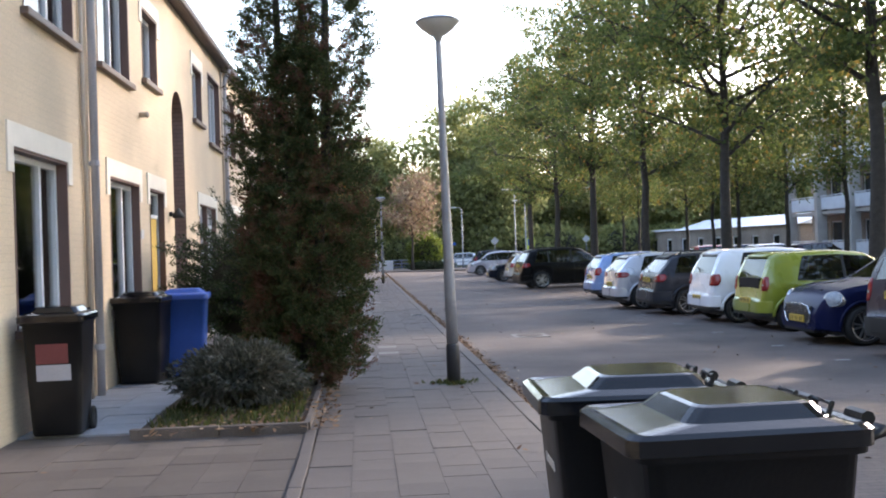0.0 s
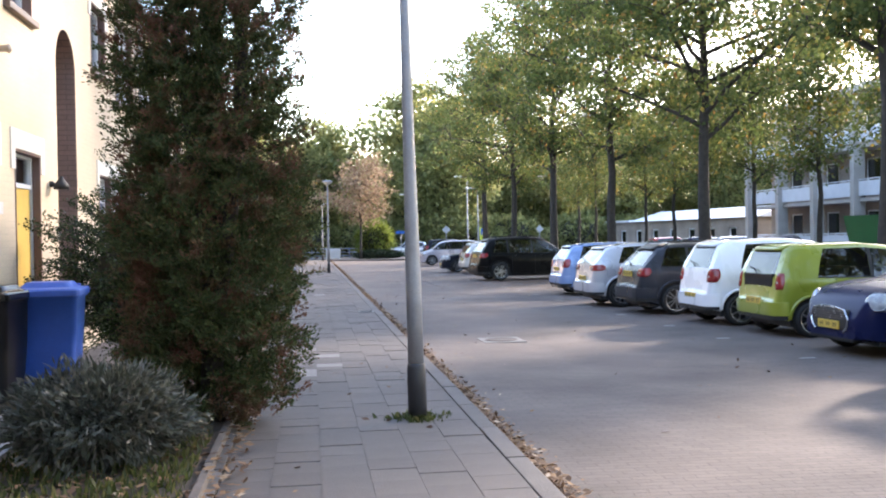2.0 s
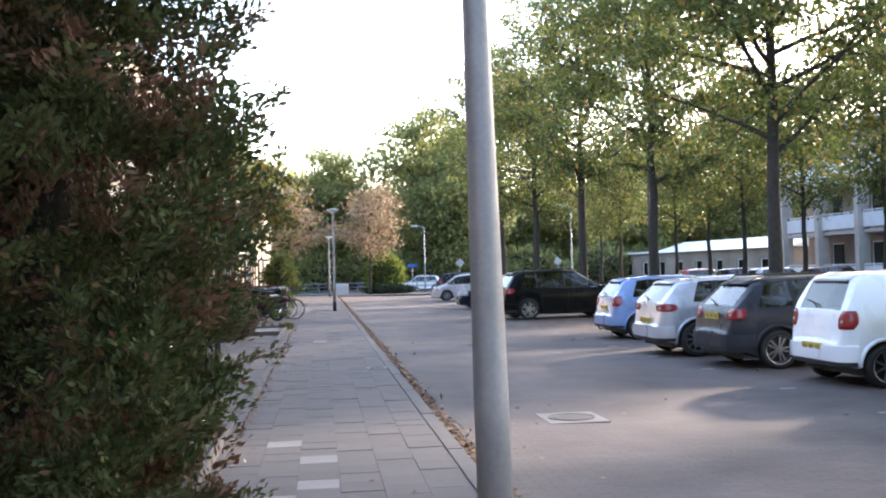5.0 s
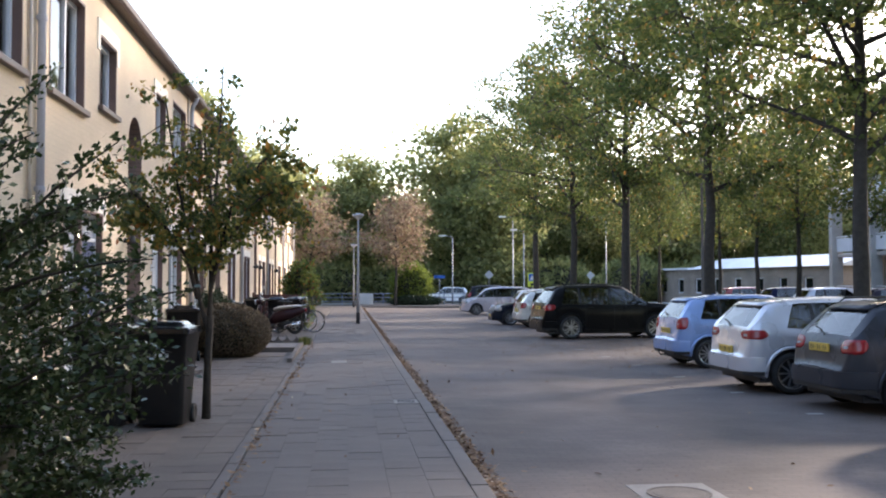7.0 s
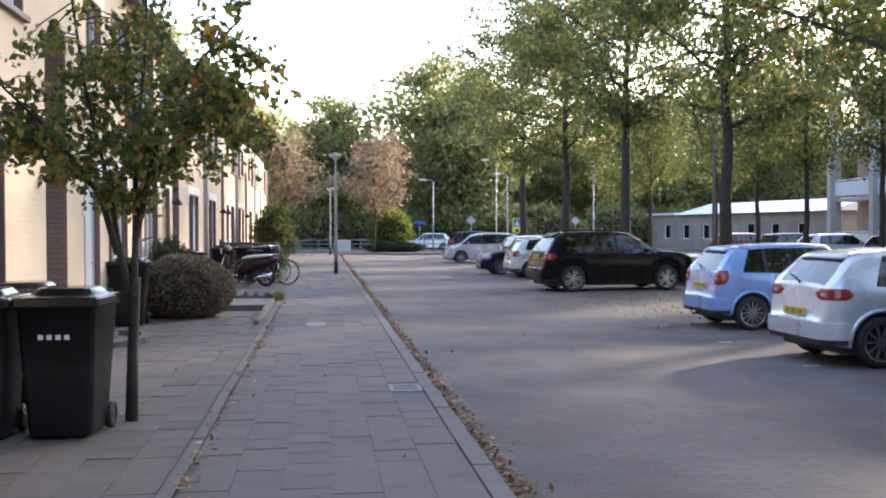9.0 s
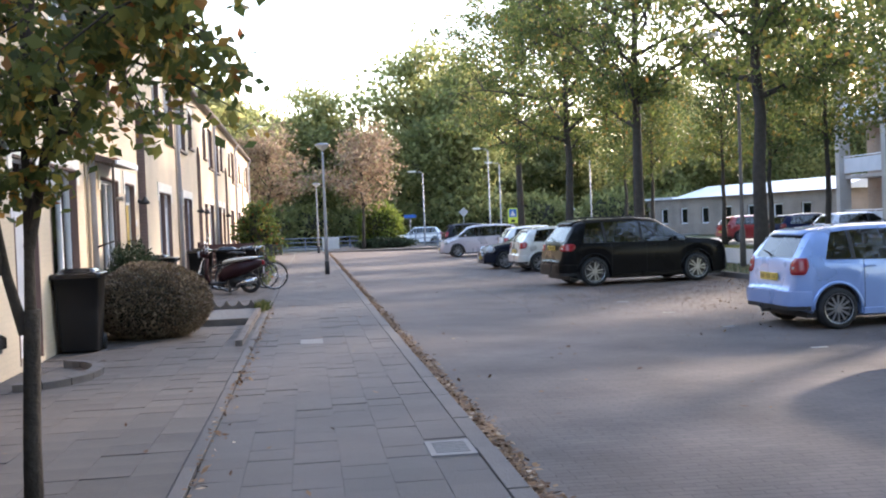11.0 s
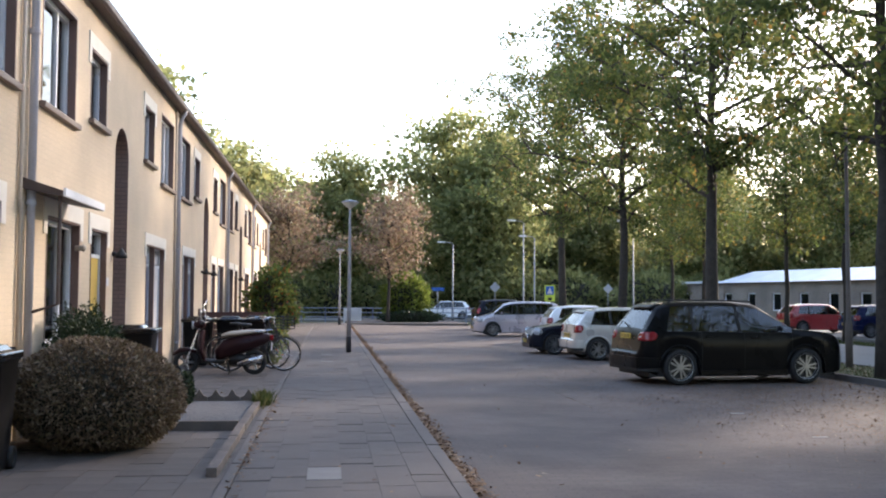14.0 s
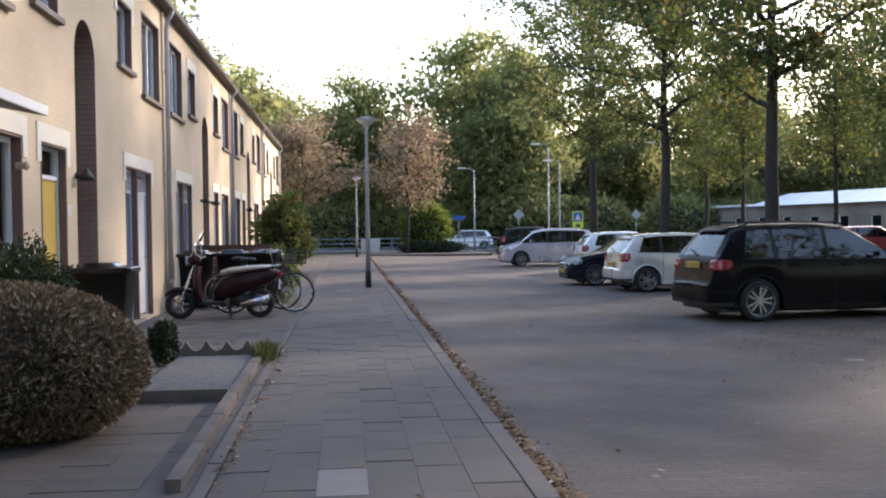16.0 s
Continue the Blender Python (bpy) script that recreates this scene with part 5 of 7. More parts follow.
# ---- trees along the parking ----
proto = tree("oak_tree", 3, 13.5, 4.3, 4.8, 26, 25000, 0.15, M["leaf_oak"], "tall oak with green leaves turning yellow", radius=0.21, clump=0.36, full=0.42, at=(11.75, 21.8, -0.1), group="oaks along the parking")
second = tree("oak_tree", 8, 12.8, 4.1, 4.6, 24, 23500, 0.15, M["leaf_oak"], "tall oak with green leaves turning yellow", radius=0.19, clump=0.36, full=0.42, at=(11.7, 39.4, -0.1), group="oaks along the parking")
tree("oak_tree", 15, 13.2, 4.0, 5.2, 28, 34000, 0.15, M["leaf_oak"], "broad dense oak with dark green leaves", radius=0.2, clump=0.38, full=0.62, at=(11.8, 30.9, -0.1), group="oaks along the parking")
copy_thing(proto, pose(11.7, 48.2, -0.1, 0, 0, 130))
copy_thing(second, pose(11.4, 55.8, -0.1, 0, 0, 70))
copy_thing(proto, pose(11.75, 66.7, -0.1, 0, 0, 280))
# three unseen oaks added to carry the row on and shade the near road
copy_thing(second, pose(11.75, 13.1, -0.1, 0, 0, 310))
copy_thing(proto, pose(11.7, 4.6, -0.1, 0, 0, 40))
copy_thing(second, pose(11.8, -4.2, -0.1, 0, 0, 120))
slim = tree("young_tree", 21, 10.5, 3.6, 2.6, 12, 8500, 0.17, M["leaf_yellow"], "slim tree with yellowing leaves", radius=0.13, clump=0.55, at=(21.4, 47.7, -0.2), group="trees behind the far road")
# copies at y 27.0, 20.5 and 13.5 are unseen, added to block low sun
for x, y, r in ((20.4, 51.5, 40), (21.0, 41.0, 100), (20.8, 34.5, 220), (20.9, 27.0, 130), (21.3, 20.5, 20), (20.7, 13.5, 260), (21.6, 58.5, 300), (21.9, 64.2, 10), (20.6, 71.0, 170), (21.2, 77.5, 80)):
    copy_thing(slim, pose(x, y, -0.2, 0, 0, r))
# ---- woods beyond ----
wood = [tree("wood_tree", 40 + i, h, 0.9, sp, 14, 5600, 0.46, M["leaf_wood_haze"], "full green tree in the woods", radius=0.24, clump=0.95, at=(x, y, -0.25), group="woods behind the street")
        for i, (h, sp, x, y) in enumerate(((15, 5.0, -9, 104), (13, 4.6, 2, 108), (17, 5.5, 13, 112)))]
rng = random.Random(5)
for i in range(44):
    if i < 40:
        x, y = -26 + 2.6 * i + rng.uniform(-1, 1), rng.uniform(103, 124) + (12 if i % 3 == 0 else 0)
    else:
        x, y = rng.uniform(13, 17), rng.uniform(95, 104)
    s = rng.uniform(0.78, 1.12)
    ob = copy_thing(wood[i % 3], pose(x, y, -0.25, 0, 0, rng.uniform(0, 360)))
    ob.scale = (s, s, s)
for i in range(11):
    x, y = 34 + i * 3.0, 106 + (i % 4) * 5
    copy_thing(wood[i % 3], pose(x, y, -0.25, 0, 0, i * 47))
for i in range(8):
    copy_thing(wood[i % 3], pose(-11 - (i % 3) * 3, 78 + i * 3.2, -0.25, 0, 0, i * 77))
russet = tree("russet_tree", 61, 7.4, 2.6, 2.9, 14, 5200, 0.2, M["leaf_russet"], "small round tree with russet brown leaves", radius=0.12, clump=0.42, at=(4.3, 81.5, -0.1), group="russet trees by the railing", up=0.8)
copy_thing(russet, pose(-1.8, 80.0, -0.1, 0, 0, 140))
shrub("bright_shrub", (5.6, 84.2, -0.1), (1.7, 1.5, 1.7), 3800, 0.24, M["leaf_willow"], "bright yellow-green shrub under the russet tree", 71)
shrub("low_hedge", (5.8, 82.2, -0.1), (2.2, 0.6, 0.42), 2600, 0.16, M["leaf_yew"], "low dark clipped hedge before the railing", 72)
under = shrub("undergrowth", (-20, 101.5, -0.25), (3.2, 1.6, 1.7), 3600, 0.4, M["leaf_wood_haze"], "dense green undergrowth at the edge of the woods", 73, inner=0.5, lumps=0.5)
for i in range(1, 24):
    o = copy_thing(under, pose(-20 + i * 3.4, 101.5 + 1.5 * math.sin(i * 2.1), -0.25, 0, 0, 180 * (i % 2)))
    o.scale = (1, 1, 0.8 + 0.5 * abs(math.sin(i * 1.7)))
for i in range(26):
    o = copy_thing(under, pose(-26 + i * 3.6, 127 + 2.0 * math.sin(i * 1.3), -0.25, 0, 0, 180 * (i % 2)))
    o.scale = (1.25, 1.2, 2.6 + 0.5 * math.sin(i * 2.3))
# ---- front gardens ----
def fan_sprays(rng, roots, ways, size, count):
    """Flat feathery fans of needles: places and directions of the needles."""
    n = len(roots)
    up = np.tile(np.array([0.0, 0.0, 1.0]), (n, 1))
    w = ways + rng.normal(size=(n, 3)) * 0.25
    w /= np.linalg.norm(w, axis=1, keepdims=True)
    side = np.cross(w, up + rng.normal(size=(n, 3)) * 0.8)
    side /= np.linalg.norm(side, axis=1, keepdims=True)
    ln = rng.uniform(0.5, 1.25, (n, 1)) * size
    f = rng.uniform(0, 1, (n, count)) ** 0.75
    g = rng.uniform(-1, 1, (n, count)) * (0.1 + 0.42 * f * (1.35 - f))
    c = roots[:, None, :] + (w[:, None, :] * f[..., None] + side[:, None, :] * g[..., None]) * ln[:, None, :]
    c[..., 2] -= 0.22 * size * f ** 2
    c += rng.normal(size=c.shape) * 0.012
    d = w[:, None, :] + side[:, None, :] * np.sign(g)[..., None] * 0.8
    return c.reshape(-1, 3), d.reshape(-1, 3)


def conifer_column(at, radius, height, seed, label):
    """A tall columnar conifer of several stems with flat sprays and russet patches."""
    rng = np.random.default_rng(seed)
    t = thing("columnar_conifer", at, 0, label, "conifer")
    bm = bmesh.new()
    stems = (((0, 0, 0), (0.02, 0, 1.0), (-0.2, 0.05, 3.0), (-0.28, 0.05, height * 0.92)), ((0.02, 0, 0.8), (0.26, -0.05, 2.4), (0.34, -0.05, height * 0.9)), ((0, 0.02, 0.6), (0.02, 0.1, 2.2), (0.04, 0.14, height * 0.82)))
    for pts in stems:
        tube(bm, list(pts), [0.1 - 0.08 * k / (len(pts) - 1) for k in range(len(pts))], 8)
    part("stem", bm, M["bark"], t, "", True)
    roots, ways = [], []
    for cx, cy, rr, hh, cnt in ((-0.3, 0.08, radius * 0.64, height, 1250), (0.34, -0.06, radius * 0.66, height * 0.98, 1250), (0.02, 0.0, radius * 0.97, height * 0.55, 1450), (-0.25, 0.42, radius * 0.5, height * 0.85, 420)):
        z = hh * (0.015 + 0.985 * rng.uniform(0, 1, cnt))
        prof = np.clip(np.minimum(1.0, 0.62 + z / hh * 1.1) * np.sqrt(np.clip(1.05 - (z / hh) ** 3.0, 0, 1)), 0, 1)
        a = rng.uniform(0, 2 * math.pi, cnt)
        lump = np.array([noise.noise(Vector((math.cos(q) * 1.5, math.sin(q) * 1.5, w * 1.5 + cx * 5))) for q, w in zip(a, z)])
        r = rr * prof * (1 + 0.4 * lump) * rng.uniform(0.35, 1.0, cnt) ** 0.5 * 0.86
        roots.append(np.stack([cx + r * np.cos(a), cy + r * np.sin(a), z], axis=1))
        ways.append(np.stack([np.cos(a) * 0.7, np.sin(a) * 0.7, np.full(cnt, 0.75)], axis=1))
    c, d = fan_sprays(rng, np.concatenate(roots), np.concatenate(ways), 0.27, 84)
    k = c[:, 2] > 0.03
    quads_mesh("foliage", leaf_quads(c[k], 0.031, 0.0125, rng, 0, d[k], 0.55), M["leaf_cedar"], t)
    return t


conifer_column((-0.38, 11.48, 0.0), 0.62, 6.6, 5, "tall dark columnar conifer with russet dead patches beside the pavement")
shrub("lavender_bush", (-0.95, 10.2, 0.03), (0.6, 0.55, 0.33), 20000, 0.075, M["leaf_lavender"], "grey-green lavender bush in the front bed", 12, inner=0.35, lumps=0.3, core=0.6, spread=0.9, width=0.2)


def spray_bush(at, radii, seed, label):
    """A dense shrub of small glossy leaves with arching shoots that stand out of its mass."""
    rng = np.random.default_rng(seed)
    t = thing("glossy_shrub", at, 0, label, "shrub")
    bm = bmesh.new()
    # solid blob, its dark colour standing in for shade inside the bush
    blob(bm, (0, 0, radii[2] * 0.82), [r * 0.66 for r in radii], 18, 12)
    part("shade_heart", bm, M["core"], t, "", True)
    c, d = shell_points(rng, 42000, radii, 0.5, lumps=0.55, seed=seed)
    c[:, 2] += radii[2] * 0.92
    cs, ds = [c * np.array([0.9, 0.9, 0.93])], [d]
    bm = bmesh.new()
    for i in range(300):
        q = Vector(rng.normal(size=3)).normalized()
        if q.z < -0.75:
            continue
        p = Vector((q.x * radii[0], q.y * radii[1], q.z * radii[2])) * rng.uniform(0.62, 0.86) + Vector((0, 0, radii[2] * 0.92))
        way = (q * Vector((1, 1, 0.4)) + Vector((0, 0, rng.uniform(0.05, 0.65)))).normalized()
        ln = rng.uniform(0.25, 0.6) + 0.45 * max(q.z, 0) * rng.uniform(0, 1)
        pts = [p + way * ln * k / 4 + Vector((0, 0, -0.1 * (k / 4) ** 2)) for k in range(5)]
        tube(bm, pts, [0.007, 0.006, 0.005, 0.004, 0.002], 4, cap=False)
        for k in range(1, 5):
            f = rng.uniform(0, 1, (40, 1))
            cs.append(np.array(pts[k - 1]) * (1 - f) + np.array(pts[k]) * f + rng.normal(size=(40, 3)) * 0.026)
            ds.append(np.tile(np.array(way), (40, 1)))
    part("shoot_mass", bm, M["bark"], t)
    c, d = np.concatenate(cs), np.concatenate(ds)
    k = c[:, 2] > 0.03
    quads_mesh("foliage", leaf_quads(c[k], 0.031, 0.017, rng, 0, d[k], 1.7), M["leaf_glossy"], t)
    return t


spray_bush((-1.24, 14.75, 0), (1.1, 0.8, 1.1), 17, "dense tall shrub with small glossy dark leaves in a front garden")


def garden_tree(at, seed, label):
    """A small tree that forks low into slender stems under a loose spreading crown."""
    rng = np.random.default_rng(seed)
    t = thing("garden_tree", at, 0, label, "tree")
    part("trunk", tube(bmesh.new(), [(0, 0, 0), (0.01, 0, 0.5), (0.03, 0, 0.95), (0.04, 0, 1.12)], [0.05, 0.042, 0.04, 0.038], 10), M["bark"], t, "", True)
    stems = [[(0.0, 0, 1.0), (-0.08, 0.02, 1.3), (-0.16, 0.04, 1.8), (-0.35, 0.1, 2.6), (-0.5, 0.2, 3.55)],
             [(0.03, 0, 1.05), (0.04, 0, 1.45), (0.05, -0.03, 2.0), (0.1, 0.1, 2.8), (0.14, 0.15, 3.9)],
             [(0.04, 0, 1.42), (0.14, -0.03, 1.85), (0.28, -0.18, 2.3), (0.62, -0.65, 2.7), (0.95, -1.15, 2.9)],
             [(-0.1, 0.03, 1.3), (-0.2, -0.1, 1.75), (-0.5, -0.25, 2.2), (-0.85, -0.3, 2.55)],
             [(0.05, -0.02, 1.95), (0.0, 0.25, 2.4), (-0.1, 0.55, 2.9), (-0.15, 0.7, 3.3)],
             [(0.14, -0.03, 1.85), (0.42, -0.25, 2.15), (0.72, -0.75, 2.35), (0.98, -1.25, 2.45)]]
    bm, spots = bmesh.new(), []
    for pts in stems:
        n = len(pts)
        tube(bm, pts, [0.03 - 0.022 * k / (n - 1) for k in range(n)], 7, cap=False)
        for i in range(34):
            f = rng.uniform(1.4, n - 1)
            k = min(int(f), n - 2)
            p = Vector(pts[k]).lerp(Vector(pts[k + 1]), f - k)
            d = Vector((rng.normal(), rng.normal(), rng.normal() * 0.45 - 0.18)).normalized()
            ln = rng.uniform(0.18, 0.62)
            q = p + d * ln + Vector((0, 0, -0.14 * ln))
            if q.z < 1.64 or (q.y > 0.35 and q.z < 2.6):
                continue
            tube(bm, [p, p.lerp(q, 0.5) + Vector((0, 0, 0.04)), q], [0.007, 0.005, 0.002], 4, cap=False)
            spots += [(p.lerp(q, g), ln) for g in (0.4, 0.6, 0.75, 0.88, 1.0)]
    part("branching", bm, M["bark"], t, "", True)
    base = np.array([tuple(p) for p, _ in spots])
    n = 8200
    c = base[rng.integers(0, len(base), n)] + rng.normal(size=(n, 3)) * np.array([0.055, 0.055, 0.05]) - np.array([0, 0, 0.03])
    c = c[(c[:, 1] < 0.3) | (c[:, 2] > 2.7)]
    quads_mesh("crown", leaf_quads(c, 0.068, 0.043, rng, 0.55), M["leaf_small"], t)
    return t


garden_tree((-0.82, 21.8, 0), 33, "small multi-stemmed garden tree with yellowing leaves")


def clipped_ball(at, radii, seed, label):
    rng = np.random.default_rng(seed)
    t = thing("clipped_ball_shrub", at, 0, label, "shrub")
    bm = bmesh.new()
    # solid ball in the dark inner-shade colour, just beneath the leaves
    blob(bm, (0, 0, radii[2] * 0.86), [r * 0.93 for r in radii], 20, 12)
    part("shade_core", bm, M["core"], t, "", True)
    c, d = shell_points(rng, 30000, radii, 0.91, lumps=0.06, seed=seed)
    c[:, 2] += radii[2] * 0.88
    k = c[:, 2] > 0.02
    quads_mesh("foliage", leaf_quads(c[k], 0.05, 0.018, rng, 0, d[k], 1.3), M["leaf_dry"], t)
    return t


clipped_ball((-1.68, 31.1, 0.0), (0.86, 0.85, 0.575), 44, "round clipped shrub with dry brown leaves")
shrub("yew_bush", (-2.2, 32.75, 0), (0.41, 0.62, 0.72), 24000, 0.055, M["leaf_yew"], "dark green bush beneath the front window", 45, inner=0.5, lumps=0.4, width=0.3)
shrub("small_shrub", (-1.36, 34.6, 0.0), (0.17, 0.17, 0.26), 1500, 0.05, M["leaf_yew"], "small green shrub in the gravel bed", 46)
shrub("autumn_shrub", (-1.2, 53.0, 0), (0.8, 1.1, 1.3), 6500, 0.15, M["leaf_orange"], "tall green shrub with orange autumn tips", 47, inner=0.5, lumps=0.5, lift=0.1)
shrub("potted_green", (-0.75, 43.2, 0), (0.45, 0.5, 0.6), 2200, 0.1, M["leaf_orange"], "leafy green garden plant behind the bicycle", 48, inner=0.4)


# ---- buildings across the road ----
def apartment_building():
    """Three storeys with galleries of pale panels, facing the parking."""
    b = thing("apartment_building", (31.3, 69.0, -0.2), 0, "three-storey grey brick apartment building with pale balconies", "building")
    depth, length, storey, base = 11.0, 46.0, 3.05, 0.5
    height = base + 3 * storey
    bm = bmesh.new()
    holes = []
    bays = 10
    for s in range(3):
        for k in range(bays):
            y = -1.2 - k * 4.5
            holes.append((y - 3.2, y - 1.7, base + s * storey + 0.9, base + s * storey + 2.4))
            holes.append((y - 1.2, y - 0.3, base + s * storey + 0.05, base + s * storey + 2.4))
    wall_cells(bm, 1.6, 1.9, -length, 0.0, 0.0, height, holes)
    bx(bm, 1.9, depth, -0.3, 0.0, 0, height)
    bx(bm, 1.9, depth, -length, -length + 0.3, 0, height)
    bx(bm, depth - 0.3, depth, -length + 0.3, -0.3, 0, height)
    part("wall", bm, M["far_brick"], b)
    part("inner_wall", box(3.0, 3.1, -length + 0.3, -0.3, 0, height - 0.1), M["room"], b)
    part("roof", box(-0.2, depth + 0.3, -length - 0.3, 0.3, height, height + 0.35), M["concrete"], b)
    for h in holes:
        tall = h[3] - h[2] > 2
        w = part("door" if tall else "window", box(1.68, 1.75, h[0], h[0] + 0.07, h[2], h[3]), M["white_frame"], b)
        bm = bmesh.new()
        bx(bm, 1.68, 1.75, h[1] - 0.07, h[1], h[2], h[3])
        bx(bm, 1.685, 1.745, h[0] + 0.07, h[1] - 0.07, h[3] - 0.07, h[3])
        bx(bm, 1.685, 1.745, h[0] + 0.07, h[1] - 0.07, h[2], h[2] + 0.07)
        part("frame", bm, M["white_frame"], w)
        part("pane", box(1.71, 1.72, h[0] + 0.06, h[1] - 0.06, h[2] + 0.06, h[3] - 0.06), M["car_glass"], w)
    for s in range(3):
        z = base + s * storey
        part("gallery_floor", box(0.0, 1.6, -length, 0.0, z - 0.2, z), M["concrete"], b)
    for s in range(3):
        z = base + s * storey
        for k in range(bays):
            y = -0.25 - k * 4.5
            bal = part("balcony", box(-0.06, 0.0, y - 4.1, y, z + 0.12, z + 0.95), M["balcony"], b, "pale balcony panel")
            bm = bmesh.new()
            tube(bm, [(-0.03, y - 4.15, z + 1.05), (-0.03, y, z + 1.05)], 0.03, 6)
            for q in range(5):
                bx(bm, -0.05, -0.02, y - 4.1 + q, y - 4.06 + q, z + 0.95, z + 1.04)
            part("rail", bm, M["white_frame"], bal)
    for k in range(bays + 1):
        y = -k * 4.5
        part("pillar", box(-0.35, 0.35, y - 0.35, y + 0.05, 0, height), M["concrete"], b, "brown-grey concrete pillar")
    return b


apartment_building()


def pavilion():
    """A long low brick building with a pale sloping roof."""
    b = thing("low_building", (30.3, 101.5, -0.2), 11, "long low grey building with a white roof", "building")
    L_, D_ = 26.0, 12.0
    bm = bmesh.new()
    holes = [(-2.2 - 3.0 * k, -1.2 - 3.0 * k, 0.9, 2.2) for k in range(8)]
    wall_cells(bm, 0, 0.3, -L_, 0, 0, 3.0, holes)
    bx(bm, 0.3, D_, -0.3, 0, 0, 3.0)
    bx(bm, 0.3, D_, -L_, -L_ + 0.3, 0, 3.0)
    bx(bm, D_ - 0.3, D_, -L_ + 0.3, -0.3, 0, 3.0)
    part("wall", bm, M["far_brick"], b)
    part("inner_wall", box(1.5, 1.6, -L_ + 0.3, -0.3, 0, 2.9), M["room"], b)
    bm = bmesh.new()
    loft(bm, [[(-0.4, y0, 3.0), (2.6, y1, 3.95), (D_ - 2, y1, 3.95), (D_ + 0.4, y0, 3.0)] for y0, y1 in ((-L_ - 0.4, -L_ - 0.4), (-6.5, -7.5))])
    part("roof", bm, M["white_roof"], b, "white sheet roof")
    part("flat_roof", box(-0.3, D_, -6.4, 0.3, 3.0, 3.18), M["white_roof"], b)
    for h in holes:
        w = part("window", box(0.1, 0.17, h[0], h[0] + 0.08, h[2], h[3]), M["white_frame"], b)
        bm = bmesh.new()
        bx(bm, 0.1, 0.17, h[1] - 0.08, h[1], h[2], h[3])
        bx(bm, 0.105, 0.165, h[0] + 0.08, h[1] - 0.08, h[3] - 0.08, h[3])
        bx(bm, 0.105, 0.165, h[0] + 0.08, h[1] - 0.08, h[2], h[2] + 0.08)
        part("frame", bm, M["white_frame"], w)
        part("pane", box(0.13, 0.14, h[0] + 0.07, h[1] - 0.07, h[2] + 0.07, h[3] - 0.07), M["car_glass"], w)


pavilion()
# skip container with ribs
c = thing("skip_container", (23.2, 40.9, -0.2), 8, "dark green steel skip container", "container")
bm = bmesh.new()
loft(bm, [[(0, -1.1, 0.3), (3.6, -1.1, 0.3), (3.6, 1.1, 0.3), (0, 1.1, 0.3)], [(-0.5, -1.1, 2.3), (4.2, -1.1, 2.3), (4.2, 1.1, 2.3), (-0.5, 1.1, 2.3)]])
part("hull", bm, M["container"], c)
for k in range(6):
    part("rib", box(0.3 + k * 0.6, 0.38 + k * 0.6, -1.17, -1.1, 0.3, 2.25), M["container"], c)
for y in (-0.9, 0.9):
    part("skid", box(0.2, 3.5, y - 0.1, y + 0.1, 0.18, 0.3), M["dark"], c)
c = thing("lime_container", (23.5, 34.8, -0.2), 0, "lime green ribbed site container", "container")
part("hull", box(0, 5, -1.2, 1.2, 0.15, 2.9), M["lime_panel"], c)
for k in range(20):
    part("rib", box(-0.04, 0.0, -1.15 + k * 0.118, -1.1 + k * 0.118, 0.2, 2.85), M["lime_panel"], c)
part("base", box(0.05, 4.95, -1.15, 1.15, 0.1, 0.15), M["dark"], c)


# ---- street lamps ----
def street_lamp(at, lean=0.0, height=4.05):
    s = thing("street_lamp", at, 0, "grey tapered street lamp with a shallow bowl head and black foot", "street lamp", "street lamps")
    s.matrix_basis = pose(*at, 0, lean, 0)
    bm = bmesh.new()
    lathe(bm, [(0.063, 0.42), (0.06, 1.0), (0.046, 2.2), (0.034, height - 0.2), (0.03, height - 0.14)], 16)
    part("pole", bm, M["lamp_pole"], s, "", True)
    bm = bmesh.new()
    lathe(bm, [(0.075, -0.05), (0.074, 0.32), (0.072, 0.4), (0.064, 0.43)], 16)
    part("foot", bm, M["pole_black"], s, "black painted pole foot", True)
    bm = bmesh.new()
    lathe(bm, [(0.035, height - 0.15), (0.05, height - 0.1), (0.09, height - 0.08), (0.17, height - 0.02), (0.23, height + 0.04), (0.235, height + 0.055), (0.2, height + 0.05)], 28)
    part("bowl", bm, M["lamp_shade"], s, "pale translucent bowl", True)
    bm = bmesh.new()
    lathe(bm, [(0.24, height + 0.052), (0.245, height + 0.062), (0.2, height + 0.09), (0.1, height + 0.11), (0.001, height + 0.115)], 28)
    part("cap", bm, M["lamp_pole"], s, "grey lamp cap", True)
    return s


street_lamp((1.19, 11.5, 0.0), -0.9, 3.87)
street_lamp((1.15, 47.7, 0.0))
street_lamp((1.2, 74.5, 0.0))
for x, y, h in ((13.5, 84.5, 6.8), (9.2, 88.0, 5.5), (15.0, 88.0, 6.0), (19.6, 80.0, 6.5), (12.6, 42.4, 6.5)):
    s = thing("tall_lamp_post", (x, y, -0.26), 0, "tall slim grey lamp post by the far road", "street lamp", "tall lamp posts")
    bm = bmesh.new()
    lathe(bm, [(0.085, 0), (0.08, 1.2), (0.055, 1.3), (0.035, h)], 12)
    part("pole", bm, M["post_brown"] if y < 50 else M["lamp_pole"], s, "", True)
    bm = bmesh.new()
    tube(bm, [(0, 0, h - 0.02), (-0.1, 0, h + 0.1), (-0.6, 0, h + 0.16)], 0.025, 8)
    part("arm", bm, M["lamp_pole"], s)
    part("lamp_head", box(-1.1, -0.55, -0.1, 0.1, h + 0.1, h + 0.22, bevel=0.03), M["lamp_shade"], s)


